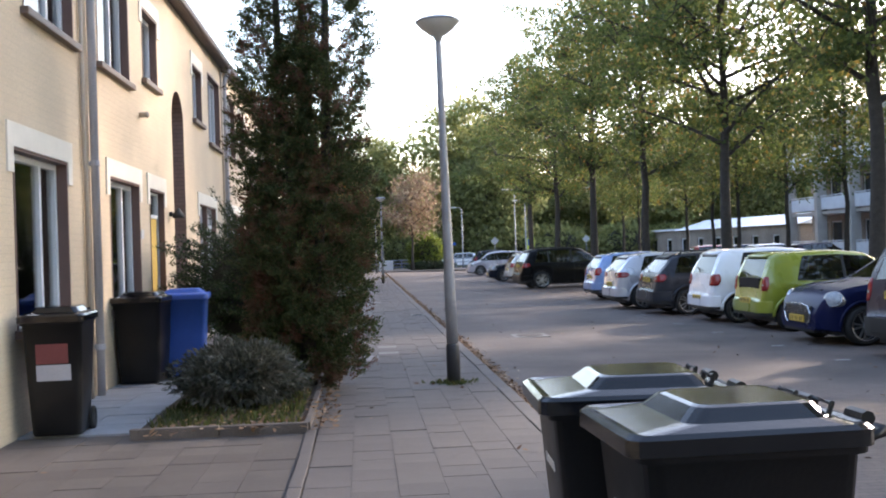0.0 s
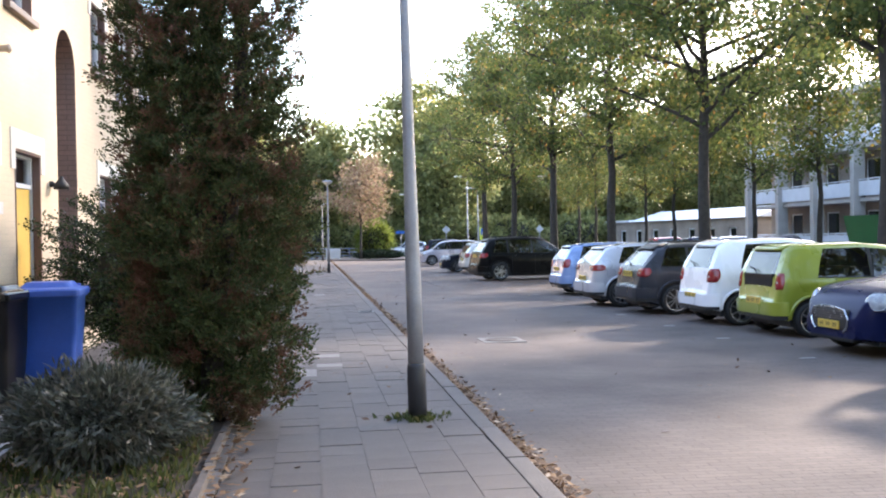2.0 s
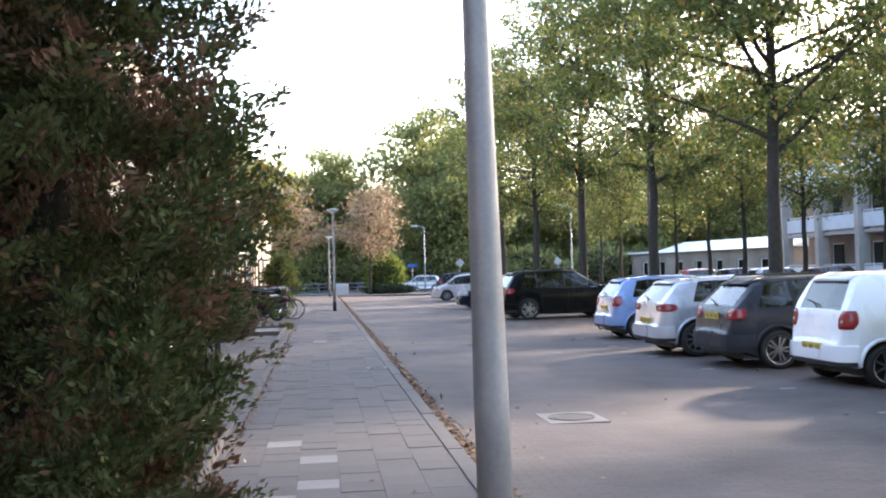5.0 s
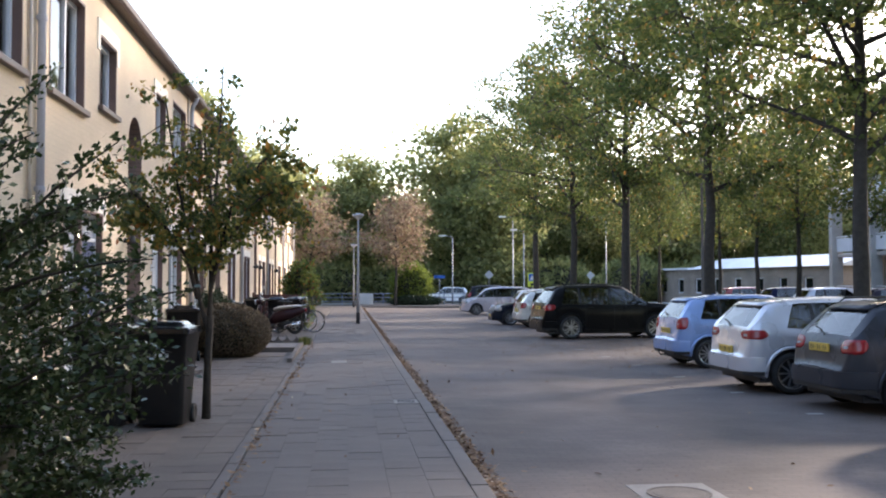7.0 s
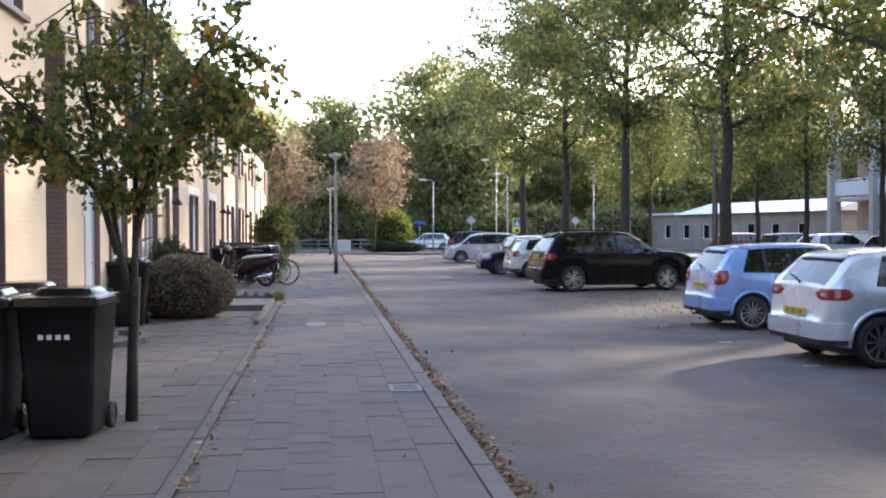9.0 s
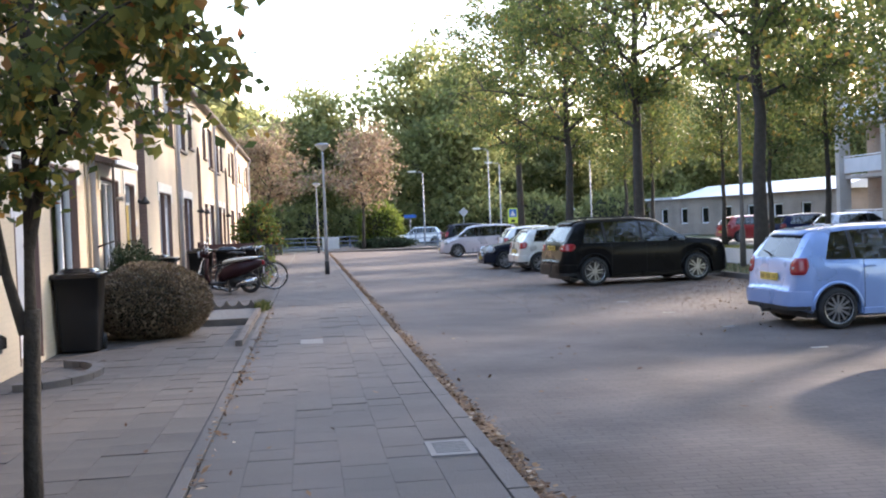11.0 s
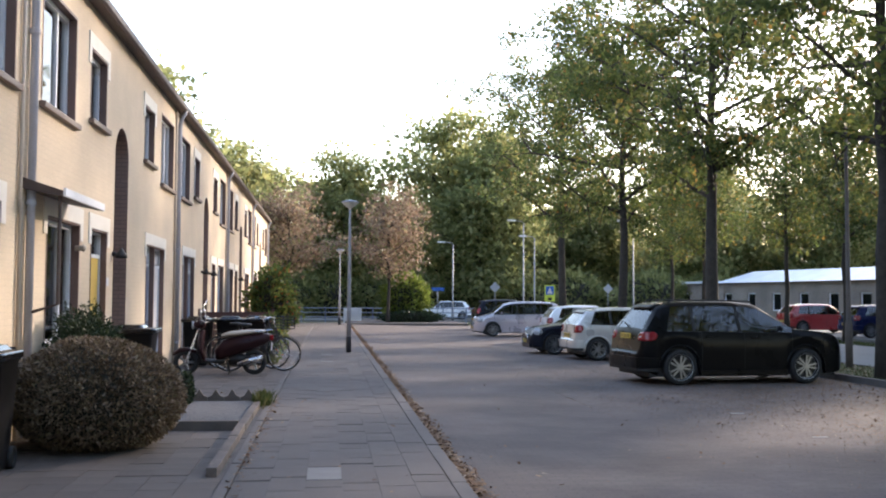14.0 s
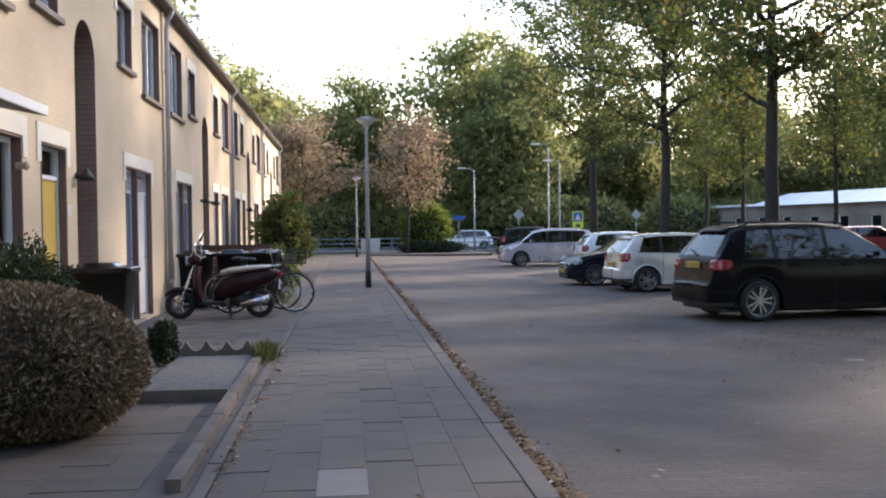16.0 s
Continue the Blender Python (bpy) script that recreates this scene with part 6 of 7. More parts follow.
def sign(name, at, height, face, label, w=0.6, h=0.6, turn=0, kind=""):
    s = thing(name, at, turn, label, "road sign")
    bm = bmesh.new()
    lathe(bm, [(0.03, 0), (0.03, height)], 10)
    part("post", bm, M["lamp_pole"], s, "", True)
    if kind == "diamond":
        bm = bmesh.new()
        loft(bm, [[(-w / 2, y, height - h / 2), (0, y, height - h), (w / 2, y, height - h / 2), (0, y, height)] for y in (-0.05, -0.035)])
        part("panel", bm, face, s)
    else:
        part("panel", box(-w / 2, w / 2, -0.052, -0.036, height - h, height, bevel=0.004), face, s)
    return s


p = sign("crossing_sign", (13.4, 76.4, -0.26), 2.55, M["sign_yellow"], "blue crossing sign on a bright yellow-green board", 0.62, 0.95)
part("symbol_field", box(-0.24, 0.24, -0.058, -0.053, 1.98, 2.48), M["sign_blue"], p)
bm = bmesh.new()
loft(bm, [[(-0.17, y, 2.05), (0.17, y, 2.05), (0, y, 2.4)] for y in (-0.062, -0.058)])
part("symbol_triangle", bm, M["white_mark"], p, "plain white triangle")
part("yellow_arrow", box(-0.12, 0.12, -0.058, -0.053, 1.66, 1.82), M["dark"], p)
sign("street_name_sign", (8.2, 88.5, -0.26), 2.5, M["sign_blue"], "blue street name sign on a post", 0.9, 0.25)
sign("diamond_sign", (12.0, 87.0, -0.26), 2.9, M["sign_back"], "grey diamond road sign seen from behind", 0.75, 0.75, 0, "diamond")
sign("diamond_sign", (21.5, 92.0, -0.26), 2.9, M["sign_back"], "grey diamond road sign seen from behind", 0.75, 0.75, 0, "diamond")

# ---- railing at the street's end ----
r = thing("railing", (0, 87.0, -0.26), 0, "long blue-grey steel railing across the street's end", "railing")
for k in range(22):
    part("post", box(-14 + k * 1.6 - 0.04, -14 + k * 1.6 + 0.04, -0.04, 0.04, 0, 1.12), M["fence_blue"], r)
for z in (0.45, 0.75, 1.05):
    bm = bmesh.new()
    tube(bm, [(-14.1, 0, z), (19.7, 0, z)], 0.035, 8)
    part("rail", bm, M["fence_blue"], r)
k = thing("utility_cabinet", (2.2, 86.2, -0.26), 0, "pale grey street utility cabinet before the railing", "cabinet")
part("body", box(-0.6, 0.6, -0.2, 0.2, 0.05, 1.05, bevel=0.02), M["balcony"], k)
part("plinth", box(-0.58, 0.58, -0.18, 0.18, 0, 0.05), M["concrete"], k)
for s in (-1, 1):
    part("door", box(s * 0.03, s * 0.56, -0.215, -0.2, 0.1, 1.0, bevel=0.006), M["balcony"], k)


# ---- wheelie bins ----
def wheelie_bin(at, turn, plastic, label, marks=(), lid_open=0.0):
    """A two-wheeled bin; its front looks along -y, its hinge and wheels lie at +y."""
    b = thing("wheelie_bin", at, turn, label, "bin", "wheelie bins")
    def ring(z, wx, y0, y1, r=0.05):
        pts = []
        for cx, cy, a0 in ((wx - r, y1 - r, 0), (-wx + r, y1 - r, 90), (-wx + r, y0 + r, 180), (wx - r, y0 + r, 270)):
            for q in range(4):
                a = radians(a0 + 30 * q)
                pts.append((cx + r * math.cos(a), cy + r * math.sin(a), z))
        return pts
    bm = bmesh.new()
    loft(bm, [ring(0.03, 0.215, -0.24, 0.19), ring(0.06, 0.225, -0.25, 0.2), ring(0.5, 0.25, -0.29, 0.25), ring(0.93, 0.272, -0.325, 0.29), ring(0.935, 0.288, -0.345, 0.31), ring(0.985, 0.292, -0.35, 0.315), ring(0.985, 0.27, -0.325, 0.29), ring(0.9, 0.262, -0.315, 0.28)], cap=False)
    bmesh.ops.recalc_face_normals(bm, faces=bm.faces)
    v = ring(0.035, 0.213, -0.238, 0.188)
    bm.faces.new([bm.verts.new(p) for p in v])
    part("body", bm, plastic, b, "", True)
    bm = bmesh.new()
    loft(bm, [ring(0.955, 0.3, -0.372, 0.315), ring(0.958, 0.306, -0.38, 0.32), ring(1.005, 0.306, -0.38, 0.32), ring(1.018, 0.292, -0.362, 0.308), ring(1.012, 0.268, -0.335, 0.29), ring(1.03, 0.225, -0.2, 0.23), ring(1.068, 0.19, -0.155, 0.2), ring(1.074, 0.175, -0.14, 0.185)])
    bmesh.ops.recalc_face_normals(bm, faces=bm.faces)
    lid = part("lid", bm, M["bin_lid"] if plastic == M["bin"] else plastic, b, "glossy domed lid")
    bm = bmesh.new()
    for s in (-1, 1):
        tube(bm, [(s * 0.17, 0.235, 1.02), (s * 0.17, 0.25, 1.06), (s * 0.06, 0.25, 1.06), (s * 0.06, 0.235, 1.02)], 0.009, 6)
    part("lid_grip", bm, plastic, lid)
    bm = bmesh.new()
    tube(bm, [(-0.24, 0.3, 0.96), (-0.24, 0.37, 0.985), (0.24, 0.37, 0.985), (0.24, 0.3, 0.96)], 0.017, 8)
    part("handle", bm, plastic, b, "", True)
    for s in (-1, 1):
        bm = bmesh.new()
        lathe(bm, [(0.022, -0.05), (0.022, 0.05)], 8, (s * 0.17, 0.33, 1.02), "x")
        part("hinge", bm, plastic, b)
        w = part("wheel", lathe(bmesh.new(), [(0.06, -0.025), (0.095, -0.025), (0.1, -0.012), (0.1, 0.012), (0.095, 0.025), (0.06, 0.025)], 20, (s * 0.235, 0.215, 0.1), "x", close=True), M["rubber"], b, "", True)
        part("hub", lathe(bmesh.new(), [(0.062, -0.018), (0.062, 0.018)], 14, (s * 0.235, 0.215, 0.1), "x"), M["dark"], w)
    bm = bmesh.new()
    lathe(bm, [(0.012, -0.23), (0.012, 0.23)], 8, (0, 0.215, 0.1), "x")
    part("axle", bm, M["steel"], b)
    for x0, x1, z0, z1, m_ in marks:
        f = (z0 + z1) / 2
        y = -0.25 - 0.088 * (f - 0.06) - 0.006
        bm = bmesh.new()
        ya, yb = -0.25 - 0.088 * (z0 - 0.06), -0.25 - 0.088 * (z1 - 0.06)
        loft(bm, [[(x0, ya - 0.003, z0), (x1, ya - 0.003, z0), (x1, yb - 0.003, z1), (x0, yb - 0.003, z1)], [(x0, ya + 0.003, z0), (x1, ya + 0.003, z0), (x1, yb + 0.003, z1), (x0, yb + 0.003, z1)]])
        part("print", bm, m_, b)
    return b


BARS = [(-0.12 + k * 0.06, -0.085 + k * 0.06, 0.72, 0.755, M["white_mark"]) for k in range(4)]
kerb_bins = [wheelie_bin((1.25, 3.68, 0), -88, M["bin"], "black wheelie bin standing at the kerb", BARS)]
kerb_bins.append(wheelie_bin((1.17, 4.33, 0), -93, M["bin"], "black wheelie bin standing at the kerb", BARS))
for o in kerb_bins:
    o.scale = (0.88, 0.95, 0.93)
wall_bin = wheelie_bin((-2.3, 9.35, 0), 4, M["bin"], "black wheelie bin with a red and grey sticker by the wall", [(-0.15, 0.14, 0.62, 0.78, M["red_mark"]), (-0.15, 0.16, 0.48, 0.61, M["pipe"])])
wall_bin.scale = (0.86, 0.9, 1.0)
wheelie_bin((-2.34, 12.6, 0), -3, M["bin"], "black wheelie bin against the house wall")
wheelie_bin((-1.96, 13.1, 0), 5, M["bin_blue"], "blue paper wheelie bin beside a black one")
wheelie_bin((-1.78, 21.3, 0), 2, M["bin"], "black wheelie bin with white print in the front yard", BARS + [(-0.05, 0.04, 0.8, 0.88, M["white_mark"])])
wheelie_bin((-1.17, 21.35, 0), -3, M["bin"], "black wheelie bin with white print in the front yard", BARS)
wheelie_bin((-1.72, 22.15, 0), 6, M["bin"], "black wheelie bin behind another in the yard")
wheelie_bin((-2.34, 29.72, 0), 3, M["bin"], "black wheelie bin beside the clipped shrub")
wheelie_bin((-2.2, 42.6, 0), -4, M["bin"], "black wheelie bin behind the scooter")
wheelie_bin((-1.55, 42.8, 0), 3, M["bin"], "black wheelie bin behind the scooter")
wheelie_bin((-0.98, 42.9, 0), -2, M["bin"], "black wheelie bin behind the bicycle")
wheelie_bin((-2.28, 35.9, 0), 90, M["bin"], "black wheelie bin under the passage lamp")


# ---- scooter ----
def scooter(at, turn):
    """A step-through scooter along +x, its front at the left end."""
    s = thing("motor_scooter", at, turn, "maroon motor scooter with a beige seat on its stand", "scooter")
    def wheel(x, name):
        w = part(name, lathe(bmesh.new(), [(0.15, -0.05), (0.21, -0.055), (0.235, -0.03), (0.24, 0), (0.235, 0.03), (0.21, 0.055), (0.15, 0.05)], 28, (x, 0, 0.24), "y", close=True), M["rubber"], s, "", True)
        bm = bmesh.new()
        for q in range(5):
            a = 2 * math.pi * q / 5
            tube(bm, [(x, 0, 0.24), (x + 0.15 * math.cos(a), 0, 0.24 + 0.15 * math.sin(a))], 0.022, 6)
        lathe(bm, [(0.05, -0.06), (0.05, 0.06)], 12, (x, 0, 0.24), "y")
        part("rim", bm, M["alloy"], w)
    wheel(0.0, "front_wheel")
    wheel(1.28, "rear_wheel")
    def rib(x, w, z0, z1):
        n = 12
        return [(x, w * math.cos(2 * math.pi * k / n), (z0 + z1) / 2 + (z1 - z0) / 2 * math.sin(2 * math.pi * k / n)) for k in range(n)]
    bm = bmesh.new()
    loft(bm, [rib(0.55, 0.1, 0.3, 0.5), rib(0.68, 0.17, 0.28, 0.66), rib(0.9, 0.2, 0.36, 0.74), rib(1.2, 0.19, 0.46, 0.78), rib(1.45, 0.14, 0.56, 0.8), rib(1.6, 0.06, 0.66, 0.78)])
    part("rear_body", bm, M["maroon"], s, "glossy maroon rear bodywork", True)
    bm = bmesh.new()
    loft(bm, [rib(0.3, 0.16, 0.22, 0.32), rib(0.45, 0.17, 0.22, 0.3), rib(0.72, 0.15, 0.22, 0.32)])
    part("footboard", bm, M["dark"], s, "", True)
    bm = bmesh.new()
    loft(bm, [[(x0 + dx, y * w, z) for y, dx in ((-1, 0.05), (-0.5, 0.0), (0.5, 0.0), (1, 0.05))] + [(x0 + dx + 0.04, y * w, z) for y, dx in ((1, 0.05), (0.5, 0.0), (-0.5, 0.0), (-1, 0.05))] for x0, z, w in ((0.3, 0.25, 0.14), (0.24, 0.45, 0.22), (0.22, 0.65, 0.2), (0.25, 0.85, 0.12))])
    part("leg_shield", bm, M["maroon"], s, "", True)
    bm = bmesh.new()
    loft(bm, [rib(-0.24, 0.05, 0.36, 0.44), rib(-0.12, 0.08, 0.42, 0.52), rib(0.05, 0.09, 0.44, 0.53), rib(0.2, 0.07, 0.4, 0.48)])
    part("front_mudguard", bm, M["maroon"], s, "", True)
    bm = bmesh.new()
    tube(bm, [(0.0, 0.07, 0.24), (0.1, 0.06, 0.5), (0.26, 0.0, 0.95)], 0.025, 8)
    tube(bm, [(0.0, -0.07, 0.24), (0.1, -0.06, 0.5), (0.2, 0.0, 0.8)], 0.022, 8)
    part("fork", bm, M["steel"], s)
    bm = bmesh.new()
    blob(bm, (0.24, 0, 0.96), (0.12, 0.11, 0.09), 14, 8)
    part("headset", bm, M["maroon"], s, "", True)
    bm = bmesh.new()
    tube(bm, [(0.36, -0.33, 1.0), (0.28, -0.12, 0.98), (0.28, 0.12, 0.98), (0.36, 0.33, 1.0)], 0.018, 8)
    part("handlebar", bm, M["dark"], s)
    bm = bmesh.new()
    lathe(bm, [(0.075, 0), (0.08, 0.02), (0.05, 0.05)], 16, (0.1, 0, 0.95), "x")
    part("headlight", bm, M["lens"], s, "", True)
    bm = bmesh.new()
    loft(bm, [[(0.2, -0.17, 1.0), (0.2, 0.17, 1.0), (0.21, 0.17, 1.0), (0.21, -0.17, 1.0)], [(0.28, -0.2, 1.2), (0.28, 0.2, 1.2), (0.29, 0.2, 1.2), (0.29, -0.2, 1.2)], [(0.38, -0.13, 1.42), (0.38, 0.13, 1.42), (0.39, 0.13, 1.42), (0.39, -0.13, 1.42)]])
    p = part("windshield", bm, M["glass"], s, "clear windshield", True)
    for y in (-0.3, 0.3):
        bm = bmesh.new()
        tube(bm, [(0.32, y, 1.0), (0.3, y * 1.1, 1.16)], 0.008, 5)
        blob(bm, (0.3, y * 1.15, 1.2), (0.02, 0.06, 0.045), 12, 6)
        part("mirror", bm, M["steel"], s, "", True)
    bm = bmesh.new()
    loft(bm, [rib(0.66, 0.1, 0.7, 0.78), rib(0.8, 0.15, 0.73, 0.83), rib(1.1, 0.15, 0.76, 0.86), rib(1.38, 0.11, 0.8, 0.87), rib(1.48, 0.05, 0.82, 0.86)])
    part("seat", bm, M["seat_beige"], s, "worn beige seat", True)
    bm = bmesh.new()
    tube(bm, [(1.3, -0.16, 0.82), (1.62, -0.12, 0.86), (1.62, 0.12, 0.86), (1.3, 0.16, 0.82)], 0.012, 6)
    part("rear_rack", bm, M["steel"], s)
    part("tail_light", box(1.56, 1.64, -0.07, 0.07, 0.66, 0.76, bevel=0.02), M["tail"], s, "red tail light")
    part("number_plate", box(1.6, 1.615, -0.07, 0.07, 0.46, 0.62, bevel=0.003), M["white_mark"], s)
    bm = bmesh.new()
    loft(bm, [rib(0.8, 0.09, 0.2, 0.38), rib(1.0, 0.12, 0.18, 0.42), rib(1.2, 0.1, 0.2, 0.36)])
    part("engine", bm, M["dark"], s, "", True)
    bm = bmesh.new()
    tube(bm, [(0.95, -0.13, 0.22), (1.15, -0.15, 0.27), (1.45, -0.15, 0.33)], [0.03, 0.06, 0.055], 10)
    part("exhaust", bm, M["steel"], s, "", True)
    bm = bmesh.new()
    for y in (-0.13, 0.13):
        tube(bm, [(0.78, y * 0.6, 0.22), (0.82, y, 0.01)], 0.014, 6)
    tube(bm, [(0.82, -0.13, 0.02), (0.82, 0.13, 0.02)], 0.012, 6)
    part("centre_stand", bm, M["dark"], s)


scooter((-2.1, 40.15, 0), 0)


def bicycle(at, turn, label):
    b = thing("bicycle", at, turn, label, "bicycle", "parked bicycles")
    for x in (0.0, 1.08):
        w = part("wheel", lathe(bmesh.new(), [(0.315, -0.016), (0.335, -0.018), (0.345, 0), (0.335, 0.018), (0.315, 0.016)], 36, (x, 0, 0.345), "y", close=True), M["rubber"], b, "", True)
        bm = bmesh.new()
        lathe(bm, [(0.3, -0.012), (0.316, -0.012), (0.316, 0.012), (0.3, 0.012)], 36, (x, 0, 0.345), "y", close=True)
        part("rim", bm, M["steel"], w, "", True)
        bm = bmesh.new()
        for q in range(28):
            a = 2 * math.pi * q / 28
            tube(bm, [(x + 0.02 * math.cos(a + 1), 0.03 * (-1) ** q, 0.345 + 0.02 * math.sin(a + 1)), (x + 0.305 * math.cos(a), 0, 0.345 + 0.305 * math.sin(a))], 0.0018, 3, cap=False)
        lathe(bm, [(0.022, -0.045), (0.022, 0.045)], 10, (x, 0, 0.345), "y")
        part("spokes", bm, M["steel"], w)
        bm = bmesh.new()
        loft(bm, [[(x + 0.37 * math.cos(a), y, 0.345 + 0.37 * math.sin(a)) for y in (-0.025, 0.0, 0.025)] + [(x + 0.362 * math.cos(a), y, 0.345 + 0.362 * math.sin(a)) for y in (0.025, 0.0, -0.025)] for a in (radians(20 + 8 * k) for k in range(18))])
        part("mudguard", bm, M["dark"], b, "", True)
    bm = bmesh.new()
    for p in (((1.08, 0, 0.345), (0.98, 0, 0.62), (0.9, 0, 0.9)), ((0.95, 0, 0.72), (0.7, 0, 0.4), (0.5, 0, 0.3)), ((0.93, 0, 0.82), (0.62, 0, 0.5), (0.42, 0, 0.55)), ((0.5, 0, 0.3), (0.36, 0, 0.85)), ((0.5, 0.03, 0.3), (0.0, 0.05, 0.345)), ((0.5, -0.03, 0.3), (0.0, -0.05, 0.345)), ((0.0, 0.05, 0.345), (0.38, 0.02, 0.75)), ((0.0, -0.05, 0.345), (0.38, -0.02, 0.75))):
        tube(bm, p, 0.015, 8)
    part("frame", bm, M["dark"], b, "black bicycle frame", True)
    bm = bmesh.new()
    tube(bm, [(0.9, 0, 0.88), (0.87, 0, 1.05)], 0.012, 8)
    tube(bm, [(0.6, -0.28, 1.05), (0.78, -0.26, 1.08), (0.89, -0.12, 1.08), (0.89, 0.12, 1.08), (0.78, 0.26, 1.08), (0.6, 0.28, 1.05)], 0.012, 8)
    part("handlebar", bm, M["steel"], b, "", True)
    bm = bmesh.new()
    blob(bm, (0.3, 0, 0.93), (0.14, 0.08, 0.04), 14, 8)
    tube(bm, [(0.34, 0, 0.84), (0.32, 0, 0.92)], 0.013, 8)
    part("saddle", bm, M["dark"], b, "", True)
    bm = bmesh.new()
    bx(bm, -0.15, 0.25, -0.07, -0.055, 0.72, 0.735)
    bx(bm, -0.15, 0.25, 0.055, 0.07, 0.72, 0.735)
    for q in range(4):
        bx(bm, -0.15 + q * 0.12, -0.135 + q * 0.12, -0.055, 0.055, 0.722, 0.733)
    part("carrier", bm, M["dark"], b)
    bm = bmesh.new()
    tube(bm, [(0.5, -0.08, 0.3), (0.62, -0.08, 0.2)], 0.012, 6)
    tube(bm, [(0.5, 0.08, 0.3), (0.38, 0.08, 0.4)], 0.012, 6)
    lathe(bm, [(0.09, -0.004), (0.09, 0.004)], 20, (0.5, -0.05, 0.3), "y")
    part("crank", bm, M["steel"], b)
    basket = bmesh.new()
    for q in range(5):
        z = 0.85 + q * 0.06
        hw = 0.13 + q * 0.012
        for a, c2 in (((1.0, -hw), (1.28, -hw)), ((1.28, -hw), (1.28, hw)), ((1.28, hw), (1.0, hw)), ((1.0, hw), (1.0, -hw))):
            tube(basket, [(a[0], a[1], z), (c2[0], c2[1], z)], 0.006, 4)
    for x, y in ((1.0, -0.13), (1.14, -0.13), (1.28, -0.13), (1.28, 0), (1.28, 0.13), (1.14, 0.13), (1.0, 0.13), (1.0, 0)):
        tube(basket, [(x, y, 0.85), (x, y * 1.3, 1.1)], 0.006, 4)
    tagged(part("basket", basket, M["dark"], b), kind="stuff")
    bm = bmesh.new()
    tube(bm, [(0.02, 0.05, 0.32), (-0.06, 0.2, 0.0)], 0.01, 6)
    part("stand", bm, M["dark"], b)
    return b


bicycle((-1.37, 40.95, 0), 4, "black city bicycle with a front basket on its stand")
bicycle((-1.62, 41.75, 0), -5, "black city bicycle parked behind another")

# ---- front yards: beds, edging, screens ----
def bed(name, x0, x1, y0, y1, z, material, label):
    return tagged(mesh_ob(name, box(x0, x1, y0, y1, z - 0.06, z), material), label, "garden bed", "", "structure")


bed("garden_bed", -1.62, -0.28, 9.0, 17.6, 0.05, M["soil"], "dark soil bed with fallen leaves")
bed("gravel_bed", -1.25, -0.4, 32.35, 34.95, 0.045, M["gravel"], "grey gravel bed in the front yard")
bed("soil_bed", -2.55, -1.35, 30.9, 33.9, 0.02, M["soil"], "dark soil beneath the clipped shrub")


def edging(name, p0, p1, w, z0, z1, count, material, label):
    """A row of concrete edging stones."""
    e = thing(name, (p0[0], p0[1], 0), 0, label, "edging", kind="structure")
    dx, dy = (p1[0] - p0[0]) / count, (p1[1] - p0[1]) / count
    ang = math.degrees(math.atan2(dy, dx))
    ln = math.hypot(dx, dy)
    me = box(0.004, ln - 0.004, -w / 2, w / 2, z0, z1, bevel=0.006)
    first = mesh_ob("edging_stone", me, material)
    for k in range(count):
        o = first if k == 0 else new("edging_stone", first.data)
        o.parent = e
        o.matrix_basis = pose(dx * k, dy * k, random.uniform(-0.004, 0.004), 0, 0, ang + random.uniform(-0.4, 0.4))
    return e


edging("bed_edging", (-1.66, 8.95), (-0.24, 8.95), 0.06, -0.05, 0.08, 2, M["edge"], "weathered dark concrete bed edging")
edging("bed_edging", (-0.25, 9.0), (-0.25, 17.6), 0.05, -0.05, 0.07, 9, M["edge"], "weathered concrete edging beside the pavement")
edging("gravel_edging", (-1.25, 32.3), (-0.4, 32.3), 0.07, -0.05, 0.1, 1, M["edge"], "dark concrete edging of the gravel bed")
edging("gravel_edging", (-0.36, 29.4), (-0.36, 35.1), 0.09, -0.05, 0.075, 6, M["edge"], "weathered concrete edging beside the pavement")
z = thing("zigzag_edging", (-1.3, 35.05, 0), 0, "dark zigzag-topped concrete edging", "edging")
for k in range(4):
    bm = bmesh.new()
    loft(bm, [[(k * 0.225 + 0.003, y, -0.03), (k * 0.225 + 0.222, y, -0.03), (k * 0.225 + 0.222, y, 0.09), (k * 0.225 + 0.17, y, 0.11), (k * 0.225 + 0.112, y, 0.2), (k * 0.225 + 0.055, y, 0.11), (k * 0.225 + 0.003, y, 0.09)] for y in (-0.03, 0.03)])
    part("edging_stone", bm, M["edge"], z)
e = thing("curved_edging", (-2.25, 27.45, 0), 0, "curved pale concrete edging round a yard corner", "edging", kind="structure")
for k in range(7):
    a0, a1 = radians(-95 + k * 26), radians(-95 + (k + 1) * 26 - 1)
    bm = bmesh.new()
    ring = lambda a: [(0.48 * math.cos(a), 0.75 * math.sin(a), -0.05), (0.6 * math.cos(a), 0.87 * math.sin(a), -0.05), (0.6 * math.cos(a), 0.87 * math.sin(a), 0.07), (0.48 * math.cos(a), 0.75 * math.sin(a), 0.08)]
    loft(bm, [ring(a0), ring((a0 + a1) / 2), ring(a1)])
    part("edging_stone", bm, M["kerb"], e)
f = thing("screen_fence", (-2.55, 45.2, 0), 0, "low red-brown board screen in a front yard", "fence")
for k in range(7):
    part("board", box(0.05, 1.75, -0.02, 0.02, 0.12 + k * 0.145, 0.255 + k * 0.145), M["wood_brown"], f)
for x in (0.0, 1.75):
    part("post", box(x, x + 0.07, -0.04, 0.04, 0, 1.2), M["wood_brown"], f)
